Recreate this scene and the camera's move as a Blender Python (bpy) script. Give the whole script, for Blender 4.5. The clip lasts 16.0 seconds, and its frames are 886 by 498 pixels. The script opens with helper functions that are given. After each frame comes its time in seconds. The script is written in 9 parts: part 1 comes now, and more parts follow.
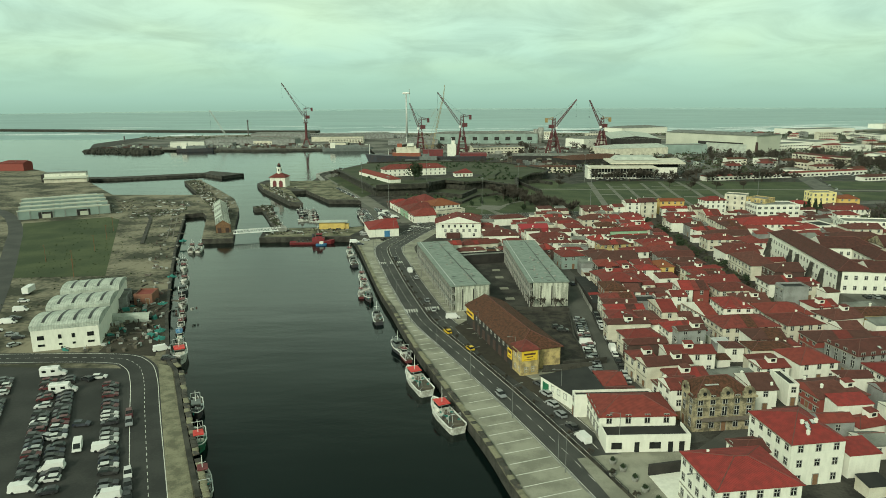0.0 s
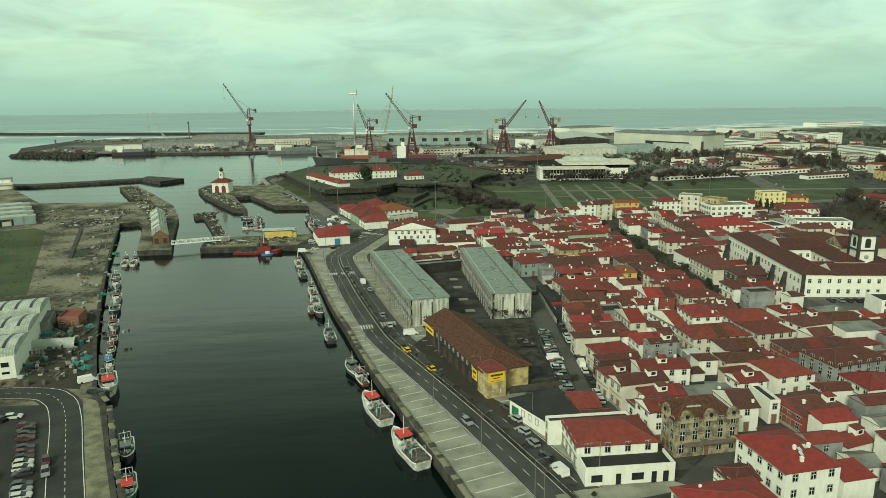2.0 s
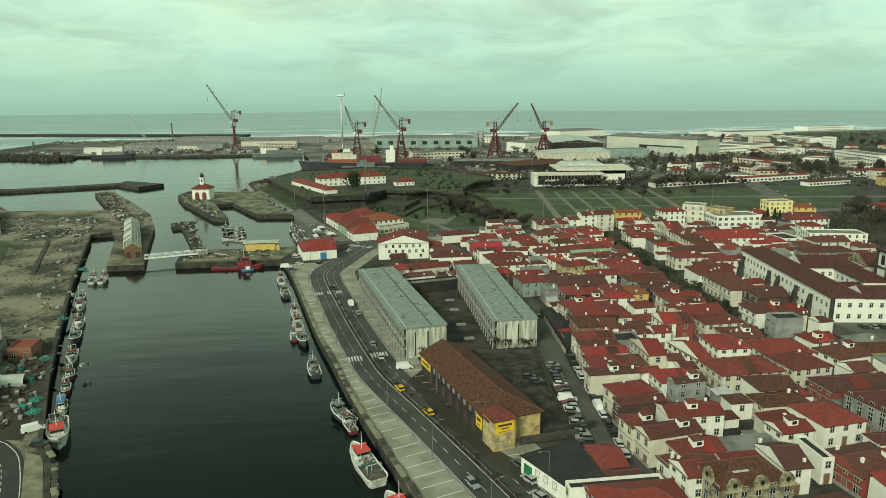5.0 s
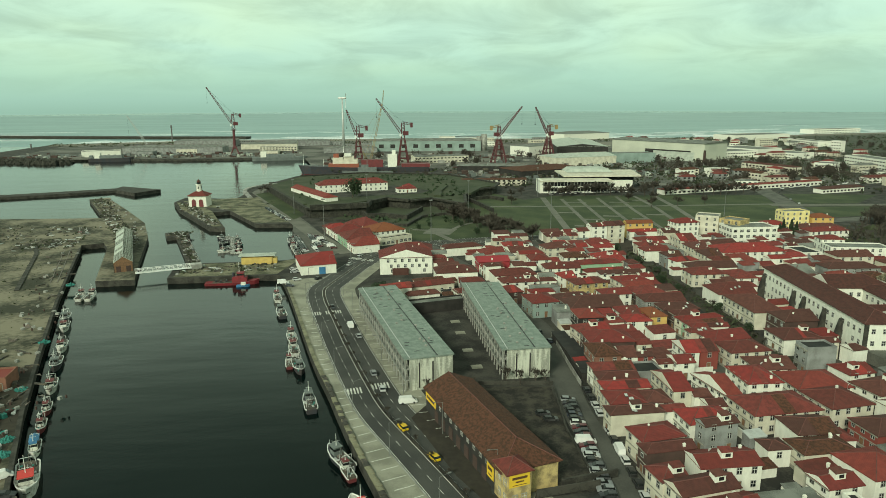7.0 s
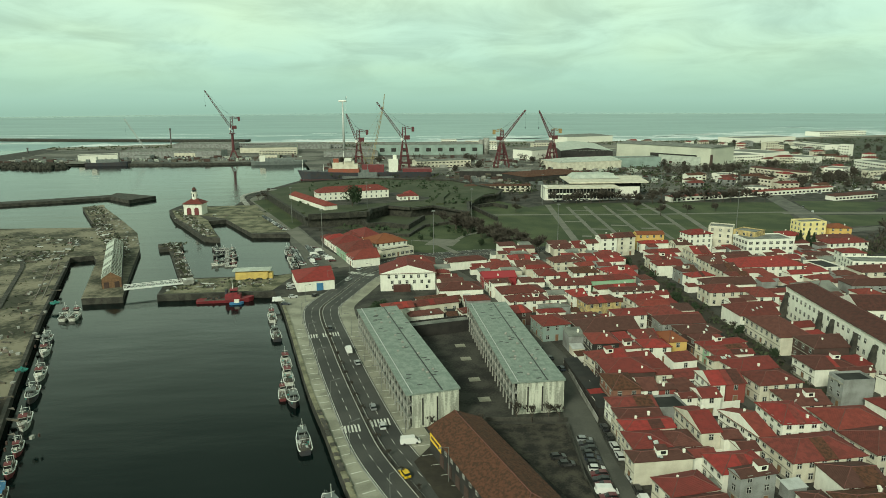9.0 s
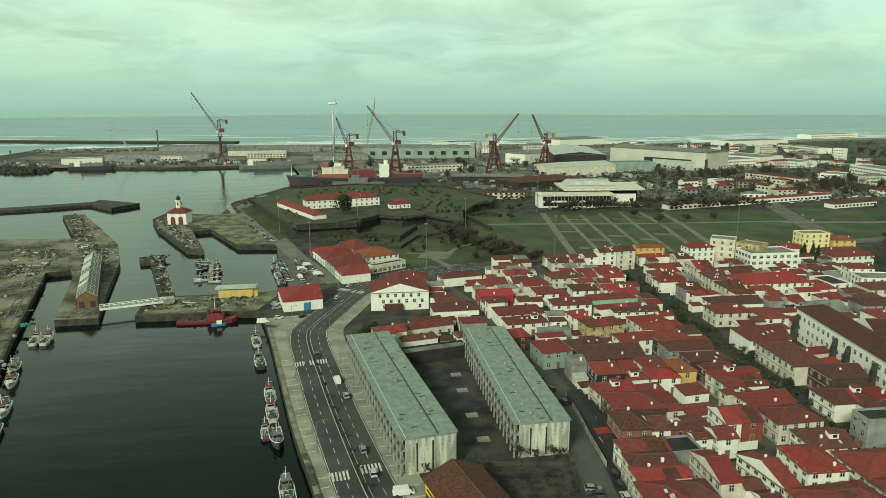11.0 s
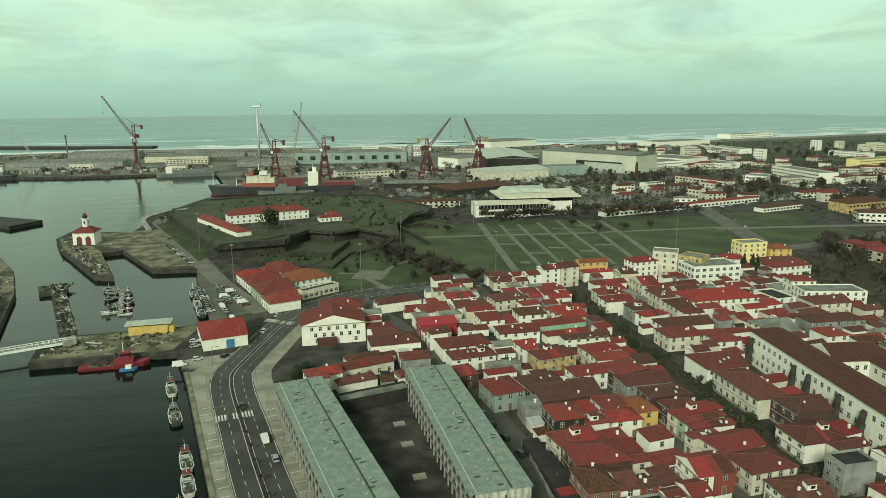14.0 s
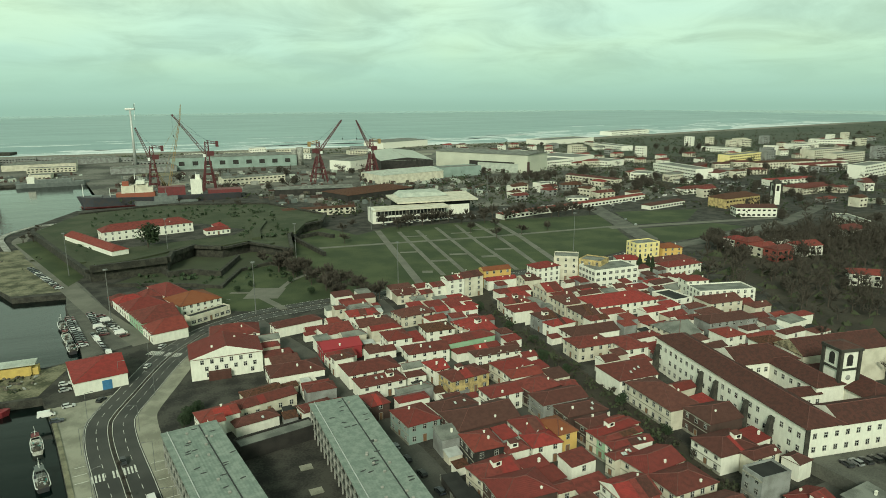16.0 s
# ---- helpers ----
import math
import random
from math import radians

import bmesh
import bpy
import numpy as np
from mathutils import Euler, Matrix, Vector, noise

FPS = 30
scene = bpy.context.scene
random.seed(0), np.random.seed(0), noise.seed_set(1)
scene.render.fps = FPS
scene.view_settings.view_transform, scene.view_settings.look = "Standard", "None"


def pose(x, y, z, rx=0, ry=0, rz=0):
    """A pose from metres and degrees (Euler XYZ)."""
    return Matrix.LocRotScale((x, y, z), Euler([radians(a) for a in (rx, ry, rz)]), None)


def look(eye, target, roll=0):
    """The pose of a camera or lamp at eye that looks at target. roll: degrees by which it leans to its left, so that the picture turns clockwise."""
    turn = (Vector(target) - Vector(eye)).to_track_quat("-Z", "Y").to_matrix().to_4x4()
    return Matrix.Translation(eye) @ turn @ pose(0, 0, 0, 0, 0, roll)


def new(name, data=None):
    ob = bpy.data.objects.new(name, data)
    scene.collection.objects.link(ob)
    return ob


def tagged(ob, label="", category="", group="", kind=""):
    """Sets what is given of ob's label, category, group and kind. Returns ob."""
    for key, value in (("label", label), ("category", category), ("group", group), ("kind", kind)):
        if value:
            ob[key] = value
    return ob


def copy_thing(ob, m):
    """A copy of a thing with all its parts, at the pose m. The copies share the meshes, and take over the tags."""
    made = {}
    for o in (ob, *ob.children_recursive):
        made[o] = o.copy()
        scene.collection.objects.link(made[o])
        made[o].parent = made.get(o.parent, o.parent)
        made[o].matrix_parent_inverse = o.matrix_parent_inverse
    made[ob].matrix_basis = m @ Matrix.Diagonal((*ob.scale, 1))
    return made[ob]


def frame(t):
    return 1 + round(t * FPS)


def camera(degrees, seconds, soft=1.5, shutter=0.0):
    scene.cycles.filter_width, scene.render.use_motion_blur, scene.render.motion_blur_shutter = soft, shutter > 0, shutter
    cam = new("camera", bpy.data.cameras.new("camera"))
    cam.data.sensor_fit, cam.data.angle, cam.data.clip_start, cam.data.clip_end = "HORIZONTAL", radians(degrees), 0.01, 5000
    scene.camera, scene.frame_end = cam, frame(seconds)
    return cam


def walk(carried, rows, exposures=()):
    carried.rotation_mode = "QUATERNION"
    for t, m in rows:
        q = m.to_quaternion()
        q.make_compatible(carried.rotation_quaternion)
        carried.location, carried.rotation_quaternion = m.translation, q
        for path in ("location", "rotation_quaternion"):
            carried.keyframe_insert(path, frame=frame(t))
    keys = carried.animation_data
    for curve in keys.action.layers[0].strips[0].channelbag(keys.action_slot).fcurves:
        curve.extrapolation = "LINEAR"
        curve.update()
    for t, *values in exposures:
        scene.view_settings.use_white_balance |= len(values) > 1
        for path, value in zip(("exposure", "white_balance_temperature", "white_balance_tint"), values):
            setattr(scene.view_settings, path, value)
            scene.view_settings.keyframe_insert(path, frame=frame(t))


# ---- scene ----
cam = camera(66.64, 16.0, soft=0.55)
PATH = [
    (0, pose(0.00, 0.00, 80.00, 77.280, 0.380, -0.086)),
    (0.5, pose(-0.57, 3.87, 80.05, 77.278, 0.394, -1.216)),
    (1, pose(-1.11, 7.80, 80.12, 77.278, 0.427, -2.331)),
    (1.5, pose(-1.60, 11.83, 80.19, 77.282, 0.475, -3.425)),
    (2, pose(-2.08, 15.97, 80.26, 77.287, 0.498, -4.488)),
    (2.5, pose(-2.47, 20.12, 80.34, 77.284, 0.446, -5.417)),
    (3, pose(-2.78, 24.32, 80.47, 77.274, 0.390, -5.637)),
    (3.5, pose(-2.94, 28.52, 80.61, 77.322, 0.383, -5.611)),
    (4, pose(-3.05, 32.71, 80.76, 77.351, 0.341, -5.581)),
    (6.5, pose(-2.95, 53.63, 84.53, 77.418, 0.195, -5.373)),
    (7, pose(-2.87, 57.89, 85.27, 77.434, 0.199, -5.341)),
    (7.5, pose(-2.78, 62.14, 85.97, 77.458, 0.223, -5.310)),
    (8, pose(-2.66, 66.38, 86.70, 77.479, 0.179, -5.275)),
    (8.5, pose(-2.56, 70.62, 87.54, 77.488, 0.192, -5.245)),
    (9, pose(-2.48, 74.85, 88.46, 77.515, 0.221, -5.261)),
    (11.5, pose(-2.25, 95.15, 94.23, 77.481, 0.088, -6.596)),
    (12, pose(-2.23, 99.35, 95.25, 77.473, 0.116, -7.254)),
    (12.5, pose(-2.14, 103.52, 96.28, 77.476, 0.140, -7.582)),
    (13, pose(-1.98, 107.61, 97.25, 77.470, 0.152, -8.033)),
    (13.5, pose(-1.75, 111.66, 98.25, 77.438, 0.073, -9.505)),
    (14, pose(-1.47, 115.61, 99.31, 77.388, 0.179, -11.969)),
    (14.5, pose(-1.29, 119.46, 100.35, 77.327, 0.281, -14.668)),
    (15, pose(-1.17, 123.43, 101.47, 77.270, 0.327, -17.115)),
    (15.5, pose(-1.04, 127.35, 102.52, 77.221, 0.372, -19.463)),
    (16, pose(-0.86, 131.22, 103.48, 77.172, 0.394, -21.215)),
]
walk(cam, PATH, exposures=[(0.0, 0.30, 6800, -9), (16.0, 0.30, 6800, -9)])

# ---- sky and sun: soft overcast afternoon, weak low sun over the river ----
SUN_AZ, SUN_EL = 212.0, 32.0
world = bpy.data.worlds.new("overcast_sky")
scene.world = world
world.use_nodes = True
wn, wl = world.node_tree.nodes, world.node_tree.links
wn.clear()
w_out, w_bg = wn.new("ShaderNodeOutputWorld"), wn.new("ShaderNodeBackground")
w_sky = wn.new("ShaderNodeTexSky")
w_sky.sky_type, w_sky.sun_disc = "NISHITA", False
w_sky.sun_elevation, w_sky.sun_rotation = radians(SUN_EL), radians(SUN_AZ)
w_sky.dust_density = 4.0
w_tc, w_sep = wn.new("ShaderNodeTexCoord"), wn.new("ShaderNodeSeparateXYZ")
w_ramp = wn.new("ShaderNodeValToRGB")
els = w_ramp.color_ramp.elements
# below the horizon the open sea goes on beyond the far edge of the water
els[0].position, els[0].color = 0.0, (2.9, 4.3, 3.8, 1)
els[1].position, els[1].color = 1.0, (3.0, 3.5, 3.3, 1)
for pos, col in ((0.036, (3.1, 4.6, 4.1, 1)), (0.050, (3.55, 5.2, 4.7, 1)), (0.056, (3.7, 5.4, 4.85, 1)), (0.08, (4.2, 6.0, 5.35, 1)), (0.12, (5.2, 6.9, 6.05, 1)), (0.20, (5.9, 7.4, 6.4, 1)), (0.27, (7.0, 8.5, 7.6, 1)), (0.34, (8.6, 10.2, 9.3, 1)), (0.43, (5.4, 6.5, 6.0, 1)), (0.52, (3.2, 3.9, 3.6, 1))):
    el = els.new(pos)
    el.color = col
w_shift = wn.new("ShaderNodeMath")
w_shift.inputs[1].default_value = 0.05
# cloud layer: the view's direction laid on a level plane overhead
w_up, w_div = wn.new("ShaderNodeMath"), wn.new("ShaderNodeVectorMath")
w_up.inputs[1].default_value = 0.20
w_div.operation = "DIVIDE"
w_cmb = wn.new("ShaderNodeCombineXYZ")


def cloud_noise(scale, detail, rough, twist):
    nz = wn.new("ShaderNodeTexNoise")
    nz.inputs["Scale"].default_value, nz.inputs["Detail"].default_value = scale, detail
    nz.inputs["Roughness"].default_value, nz.inputs["Distortion"].default_value = rough, twist
    wl.new(w_div.outputs[0], nz.inputs["Vector"])
    return nz


w_noise, w_wide = cloud_noise(1.9, 9.0, 0.6, 0.6), cloud_noise(0.6, 3.0, 0.5, 0.3)
w_cl = wn.new("ShaderNodeMapRange")
w_cl.interpolation_type = "SMOOTHSTEP"
w_cl.inputs["From Min"].default_value, w_cl.inputs["From Max"].default_value = 0.28, 0.66
w_cl.inputs["To Min"].default_value, w_cl.inputs["To Max"].default_value = 0.80, 1.07
w_tint = wn.new("ShaderNodeValToRGB")
w_tint.color_ramp.elements[0].position, w_tint.color_ramp.elements[0].color = 0.36, (0.93, 0.97, 1.0, 1)
w_tint.color_ramp.elements[1].position, w_tint.color_ramp.elements[1].color = 0.64, (1.07, 1.04, 0.93, 1)
w_mul, w_mul2 = wn.new("ShaderNodeMix"), wn.new("ShaderNodeMix")
for nd in (w_mul, w_mul2):
    nd.data_type, nd.blend_type = "RGBA", "MULTIPLY"
    nd.inputs["Factor"].default_value = 1.0
# clouds thin out into the mist above the horizon
w_fade = wn.new("ShaderNodeMapRange")
w_fade.inputs["From Min"].default_value, w_fade.inputs["From Max"].default_value = 0.0, 0.07
w_mix = wn.new("ShaderNodeMix")
w_mix.data_type = "RGBA"
w_mix.inputs["Factor"].default_value = 0.93
wl.new(w_tc.outputs["Generated"], w_sep.inputs[0])
wl.new(w_sep.outputs["Z"], w_shift.inputs[0])
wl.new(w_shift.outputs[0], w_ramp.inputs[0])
wl.new(w_sep.outputs["Z"], w_up.inputs[0])
for k in range(3):
    wl.new(w_up.outputs[0], w_cmb.inputs[k])
wl.new(w_tc.outputs["Generated"], w_div.inputs[0])
wl.new(w_cmb.outputs[0], w_div.inputs[1])
wl.new(w_sep.outputs["Z"], w_fade.inputs["Value"])
wl.new(w_fade.outputs[0], w_mul.inputs["Factor"])
wl.new(w_fade.outputs[0], w_mul2.inputs["Factor"])
wl.new(w_noise.outputs[0], w_cl.inputs["Value"])
wl.new(w_wide.outputs[0], w_tint.inputs[0])
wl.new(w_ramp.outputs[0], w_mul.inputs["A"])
wl.new(w_cl.outputs[0], w_mul.inputs["B"])
wl.new(w_mul.outputs["Result"], w_mul2.inputs["A"])
wl.new(w_tint.outputs[0], w_mul2.inputs["B"])
wl.new(w_sky.outputs[0], w_mix.inputs["A"])
wl.new(w_mul2.outputs["Result"], w_mix.inputs["B"])
wl.new(w_mix.outputs["Result"], w_bg.inputs["Color"])
w_bg.inputs["Strength"].default_value = 0.10
wl.new(w_bg.outputs[0], w_out.inputs["Surface"])

sun = new("sun", bpy.data.lights.new("sun", "SUN"))
sun.data.energy, sun.data.angle, sun.data.color = 2.5, radians(14), (1.0, 0.95, 0.86)
a, e = radians(SUN_AZ), radians(SUN_EL)
sun.matrix_world = look((0, 0, 0), (-math.sin(a) * math.cos(e), -math.cos(a) * math.cos(e), -math.sin(e)))

# ---- materials ----
MATS = {}


def material(name, base, rough=0.8, second=None, scale=0.35, amount=0.6, fine=6.0, bump=0.15, metal=0.0, wave=None, stops=None, spec=0.4, stretch=None):
    """A surface with stains at two scales; second is the stain's colour, wave = (spacing, strength) ribs along x, stops = colours picked per object."""
    m = bpy.data.materials.new(name)
    m.use_nodes = True
    n, l = m.node_tree.nodes, m.node_tree.links
    p = n["Principled BSDF"]
    p.inputs["Roughness"].default_value, p.inputs["Metallic"].default_value = rough, metal
    p.inputs["Specular IOR Level"].default_value = spec
    tc = n.new("ShaderNodeTexCoord")
    big, small = n.new("ShaderNodeTexNoise"), n.new("ShaderNodeTexNoise")
    big.inputs["Scale"].default_value, big.inputs["Detail"].default_value = scale, 6.0
    small.inputs["Scale"].default_value, small.inputs["Detail"].default_value = fine, 4.0
    if stretch:
        mp_ = n.new("ShaderNodeMapping")
        mp_.inputs["Scale"].default_value = stretch
        l.new(tc.outputs["Object"], mp_.inputs["Vector"])
        l.new(mp_.outputs[0], big.inputs["Vector"])
    else:
        l.new(tc.outputs["Object"], big.inputs["Vector"])
    l.new(tc.outputs["Object"], small.inputs["Vector"])
    add, rng = n.new("ShaderNodeMath"), n.new("ShaderNodeMapRange")
    add.operation = "MULTIPLY_ADD"
    add.inputs[1].default_value = 0.45
    l.new(small.outputs[0], add.inputs[0])
    l.new(big.outputs[0], add.inputs[2])
    rng.inputs["From Min"].default_value, rng.inputs["From Max"].default_value = 0.62, 0.84
    rng.inputs["To Max"].default_value = amount
    l.new(add.outputs[0], rng.inputs["Value"])
    mix = n.new("ShaderNodeMix")
    mix.data_type = "RGBA"
    l.new(rng.outputs[0], mix.inputs["Factor"])
    if stops:
        info, ramp = n.new("ShaderNodeObjectInfo"), n.new("ShaderNodeValToRGB")
        ramp.color_ramp.interpolation = "CONSTANT"
        ce = ramp.color_ramp.elements
        ce[0].color = (*stops[0], 1)
        ce[1].position, ce[1].color = 1.0 / len(stops), (*stops[1], 1)
        for k in range(2, len(stops)):
            x = ce.new(k / len(stops))
            x.color = (*stops[k], 1)
        l.new(info.outputs["Random"], ramp.inputs[0])
        l.new(ramp.outputs[0], mix.inputs["A"])
    else:
        mix.inputs["A"].default_value = (*base, 1)
    mix.inputs["B"].default_value = (*(second or [c * 0.55 for c in base]), 1)
    l.new(mix.outputs["Result"], p.inputs["Base Color"])
    if bump:
        b = n.new("ShaderNodeBump")
        b.inputs["Strength"].default_value, b.inputs["Distance"].default_value = bump, 0.05
        l.new(small.outputs[0], b.inputs["Height"])
        if wave:
            w = n.new("ShaderNodeTexWave")
            w.inputs["Scale"].default_value = 0.314 / wave[0]
            l.new(tc.outputs["Object"], w.inputs["Vector"])
            b2 = n.new("ShaderNodeBump")
            b2.inputs["Strength"].default_value, b2.inputs["Distance"].default_value = wave[1], 0.08
            l.new(w.outputs["Fac"], b2.inputs["Height"])
            l.new(b.outputs[0], b2.inputs["Normal"])
            l.new(b2.outputs[0], p.inputs["Normal"])
        else:
            l.new(b.outputs[0], p.inputs["Normal"])
    MATS[name] = m
    return m


material("asphalt", (0.040, 0.0405, 0.038), 0.85, (0.068, 0.068, 0.061), 0.08, 0.8)
material("wet_asphalt", (0.021, 0.0215, 0.0195), 0.75, (0.040, 0.040, 0.036), 0.12, 0.85, 2.0)
material("street_asphalt", (0.085, 0.084, 0.072), 0.9, (0.05, 0.05, 0.044), 0.12, 0.8, 2.0)
material("gravel", (0.20, 0.19, 0.125), 0.95, (0.035, 0.04, 0.02), 0.12, 0.9, 1.2, 0.5)
material("old_asphalt", (0.115, 0.114, 0.096), 0.9, (0.058, 0.058, 0.05), 0.12, 0.8, 2.0)
# base darkened to put the shade of gaps between houses into the colour
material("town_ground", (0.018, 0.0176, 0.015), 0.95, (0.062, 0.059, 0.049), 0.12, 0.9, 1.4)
material("waste_ground", (0.013, 0.012, 0.0097), 0.95, (0.062, 0.055, 0.041), 0.3, 0.85, 2.2, 0.5)
material("works_ground", (0.05, 0.05, 0.043), 0.95, (0.15, 0.147, 0.125), 0.02, 1.0, 0.3, 0.3)
material("dirt", (0.036, 0.037, 0.023), 0.95, (0.21, 0.19, 0.135), 0.045, 1.0, 0.45, 0.5)
material("grass", (0.030, 0.044, 0.016), 0.95, (0.066, 0.082, 0.034), 0.045, 0.8, 1.5, 0.3)
material("rampart_grass", (0.030, 0.041, 0.017), 0.95, (0.062, 0.068, 0.038), 0.06, 0.8, 1.2, 0.4)
# field colours lightened, some distance haze painted in
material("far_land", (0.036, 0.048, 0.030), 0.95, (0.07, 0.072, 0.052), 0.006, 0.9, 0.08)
material("sand", (0.20, 0.19, 0.15), 0.95, (0.12, 0.11, 0.085), 0.01)
material("paving", (0.29, 0.285, 0.225), 0.9, (0.16, 0.157, 0.122), 0.15, 0.8)
material("cobbles", (0.22, 0.21, 0.14), 0.9, (0.10, 0.097, 0.064), 0.3, 0.9, 3.5, 0.6)
material("path_stone", (0.155, 0.152, 0.125), 0.9, (0.09, 0.088, 0.072), 0.1)
material("quay_stone", (0.06, 0.057, 0.047), 0.9, (0.02, 0.02, 0.016), 0.3, 0.9, 3.0, 0.6)
material("fort_stone", (0.021, 0.021, 0.0165), 0.95, (0.06, 0.057, 0.044), 0.35, 0.7, 1.2, 0.6)
material("concrete", (0.33, 0.33, 0.30), 0.85, (0.16, 0.16, 0.14), 0.25, 0.9)
material("streaked_concrete", (0.54, 0.55, 0.46), 0.85, (0.06, 0.06, 0.05), 0.9, 0.6, 2.2, stretch=(1.0, 1.0, 0.11))
material("white_line", (0.66, 0.66, 0.60), 0.8, (0.32, 0.32, 0.28), 0.6, 0.6)
material("white_wall", (0.72, 0.715, 0.63), 0.85, (0.44, 0.435, 0.375), 0.9, 0.26, 3.0, stretch=(1.0, 1.0, 0.4))
material("cream_wall", (0.60, 0.57, 0.47), 0.85, (0.40, 0.37, 0.29), 0.22, 0.7)
material("grey_wall", (0.26, 0.27, 0.26), 0.85, (0.14, 0.14, 0.13), 0.25, 0.8)
material("brown_wall", (0.075, 0.045, 0.038), 0.85, (0.04, 0.027, 0.022), 0.25, 0.7)
# dark render; also the shade inside openings and recesses, painted flat
material("dark_wall_and_shade", (0.02, 0.019, 0.0175), 0.85, (0.042, 0.038, 0.034), 0.25, 0.7)
material("yellow_wall", (0.58, 0.38, 0.13), 0.85, (0.45, 0.32, 0.10), 0.3, 0.6)
material("ochre_wall", (0.52, 0.40, 0.18), 0.85, (0.22, 0.17, 0.09), 0.5, 0.9)
material("lemon_wall", (0.74, 0.64, 0.32), 0.85, (0.55, 0.45, 0.18), 0.25, 0.5)
material("teal_wall", (0.25, 0.32, 0.29), 0.7, (0.17, 0.22, 0.2), 0.1, 0.7)
material("green_wall", (0.27, 0.42, 0.28), 0.85, (0.20, 0.30, 0.20), 0.3, 0.6)
material("crimson_wall", (0.27, 0.03, 0.04), 0.8, (0.28, 0.03, 0.035), 0.3, 0.6)
material("rust_wall", (0.21, 0.05, 0.042), 0.85, (0.22, 0.06, 0.045), 0.3, 0.7)
material("brick_wall", (0.24, 0.11, 0.075), 0.85, (0.13, 0.07, 0.05), 0.4, 0.7)
material("stone_trim", (0.30, 0.29, 0.24), 0.9, (0.16, 0.155, 0.125), 0.6, 0.8)
material("stone_wall", (0.36, 0.31, 0.20), 0.9, (0.09, 0.08, 0.055), 0.45, 0.95, 2.0, 0.4)
material("red_tiles", (0.21, 0.026, 0.023), 0.75, (0.085, 0.027, 0.023), 0.7, 0.42, 7.0, 0.2, wave=(0.28, 0.5), spec=0.2,
         stops=[(0.188, 0.033, 0.030), (0.240, 0.037, 0.034), (0.156, 0.035, 0.030), (0.208, 0.046, 0.037), (0.172, 0.037, 0.033), (0.271, 0.040, 0.037)])
material("dark_tiles", (0.10, 0.02, 0.018), 0.8, (0.05, 0.024, 0.019), 0.7, 0.45, 7.0, 0.2, wave=(0.28, 0.5), spec=0.2,
         stops=[(0.131, 0.039, 0.033), (0.160, 0.041, 0.035), (0.103, 0.039, 0.033), (0.188, 0.046, 0.040), (0.125, 0.050, 0.041), (0.089, 0.042, 0.035)])
material("bright_tiles", (0.30, 0.042, 0.036), 0.75, (0.2, 0.04, 0.034), 1.1, 0.6, 4.0, 0.2, wave=(0.28, 0.5), spec=0.2)
material("old_tiles", (0.088, 0.036, 0.03), 0.85, (0.05, 0.026, 0.022), 0.9, 0.75, 4.0, 0.25, wave=(0.28, 0.5), spec=0.2)
material("ridge_tiles", (0.15, 0.055, 0.047), 0.85, (0.09, 0.045, 0.038), 1.0, 0.8)
material("brown_tiles", (0.108, 0.047, 0.030), 0.85, (0.042, 0.026, 0.017), 1.3, 0.8, 4.0, 0.3, wave=(0.28, 0.5), spec=0.2)
material("orange_tiles", (0.20, 0.075, 0.038), 0.8, (0.18, 0.055, 0.025), 0.25, 0.7, 3.0, 0.2, wave=(0.28, 0.5), spec=0.2)
material("flat_roof", (0.19, 0.20, 0.175), 0.85, (0.08, 0.085, 0.075), 0.2, 0.8)
material("sheet_roof", (0.155, 0.195, 0.168), 0.65, (0.27, 0.305, 0.265), 0.5, 0.6, 1.8, 0.1, wave=(0.9, 0.35))
material("felt_roof", (0.014, 0.0145, 0.014), 0.8, (0.034, 0.033, 0.03), 0.2)
material("white_sheet", (0.44, 0.47, 0.41), 0.6, (0.26, 0.29, 0.25), 0.2, 0.6, 1.0, 0.1, wave=(0.8, 0.5))
material("hall_sheet", (0.50, 0.51, 0.42), 0.7, (0.40, 0.41, 0.34), 0.05, 0.7, 0.6, 0.1, wave=(1.6, 0.4))
material("ribbed_sheet", (0.46, 0.49, 0.43), 0.6, (0.24, 0.27, 0.23), 0.25, 0.7, 1.0, 0.1, wave=(0.8, 1.0))
material("boat_white", (0.62, 0.62, 0.57), 0.6, (0.25, 0.24, 0.2), 0.9, 0.8)
material("tug_red", (0.20, 0.022, 0.03), 0.6, (0.09, 0.02, 0.02), 0.5)
material("deck_dark", (0.05, 0.049, 0.044), 0.85, (0.13, 0.11, 0.08), 0.8, 0.9)
material("lamp_grey", (0.16, 0.165, 0.155), 0.6)
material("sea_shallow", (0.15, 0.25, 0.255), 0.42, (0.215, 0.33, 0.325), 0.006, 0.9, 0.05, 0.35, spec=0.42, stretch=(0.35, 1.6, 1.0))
# opaque near-black base carries the unlit rooms behind the panes
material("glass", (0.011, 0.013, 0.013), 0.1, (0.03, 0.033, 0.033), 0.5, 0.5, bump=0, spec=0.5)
material("skylight", (0.5, 0.53, 0.50), 0.3, bump=0)
material("wood_floor", (0.028, 0.024, 0.018), 0.95, (0.05, 0.043, 0.03), 0.05, 0.9, 0.6, 0.4)
material("dark_metal", (0.045, 0.045, 0.045), 0.5, bump=0.05, metal=0.3)
material("pale_metal", (0.50, 0.52, 0.50), 0.5, (0.34, 0.35, 0.33), 0.5, bump=0.05, metal=0.2)
material("white_metal", (0.74, 0.75, 0.72), 0.45, (0.55, 0.55, 0.5), 0.5, bump=0.05)
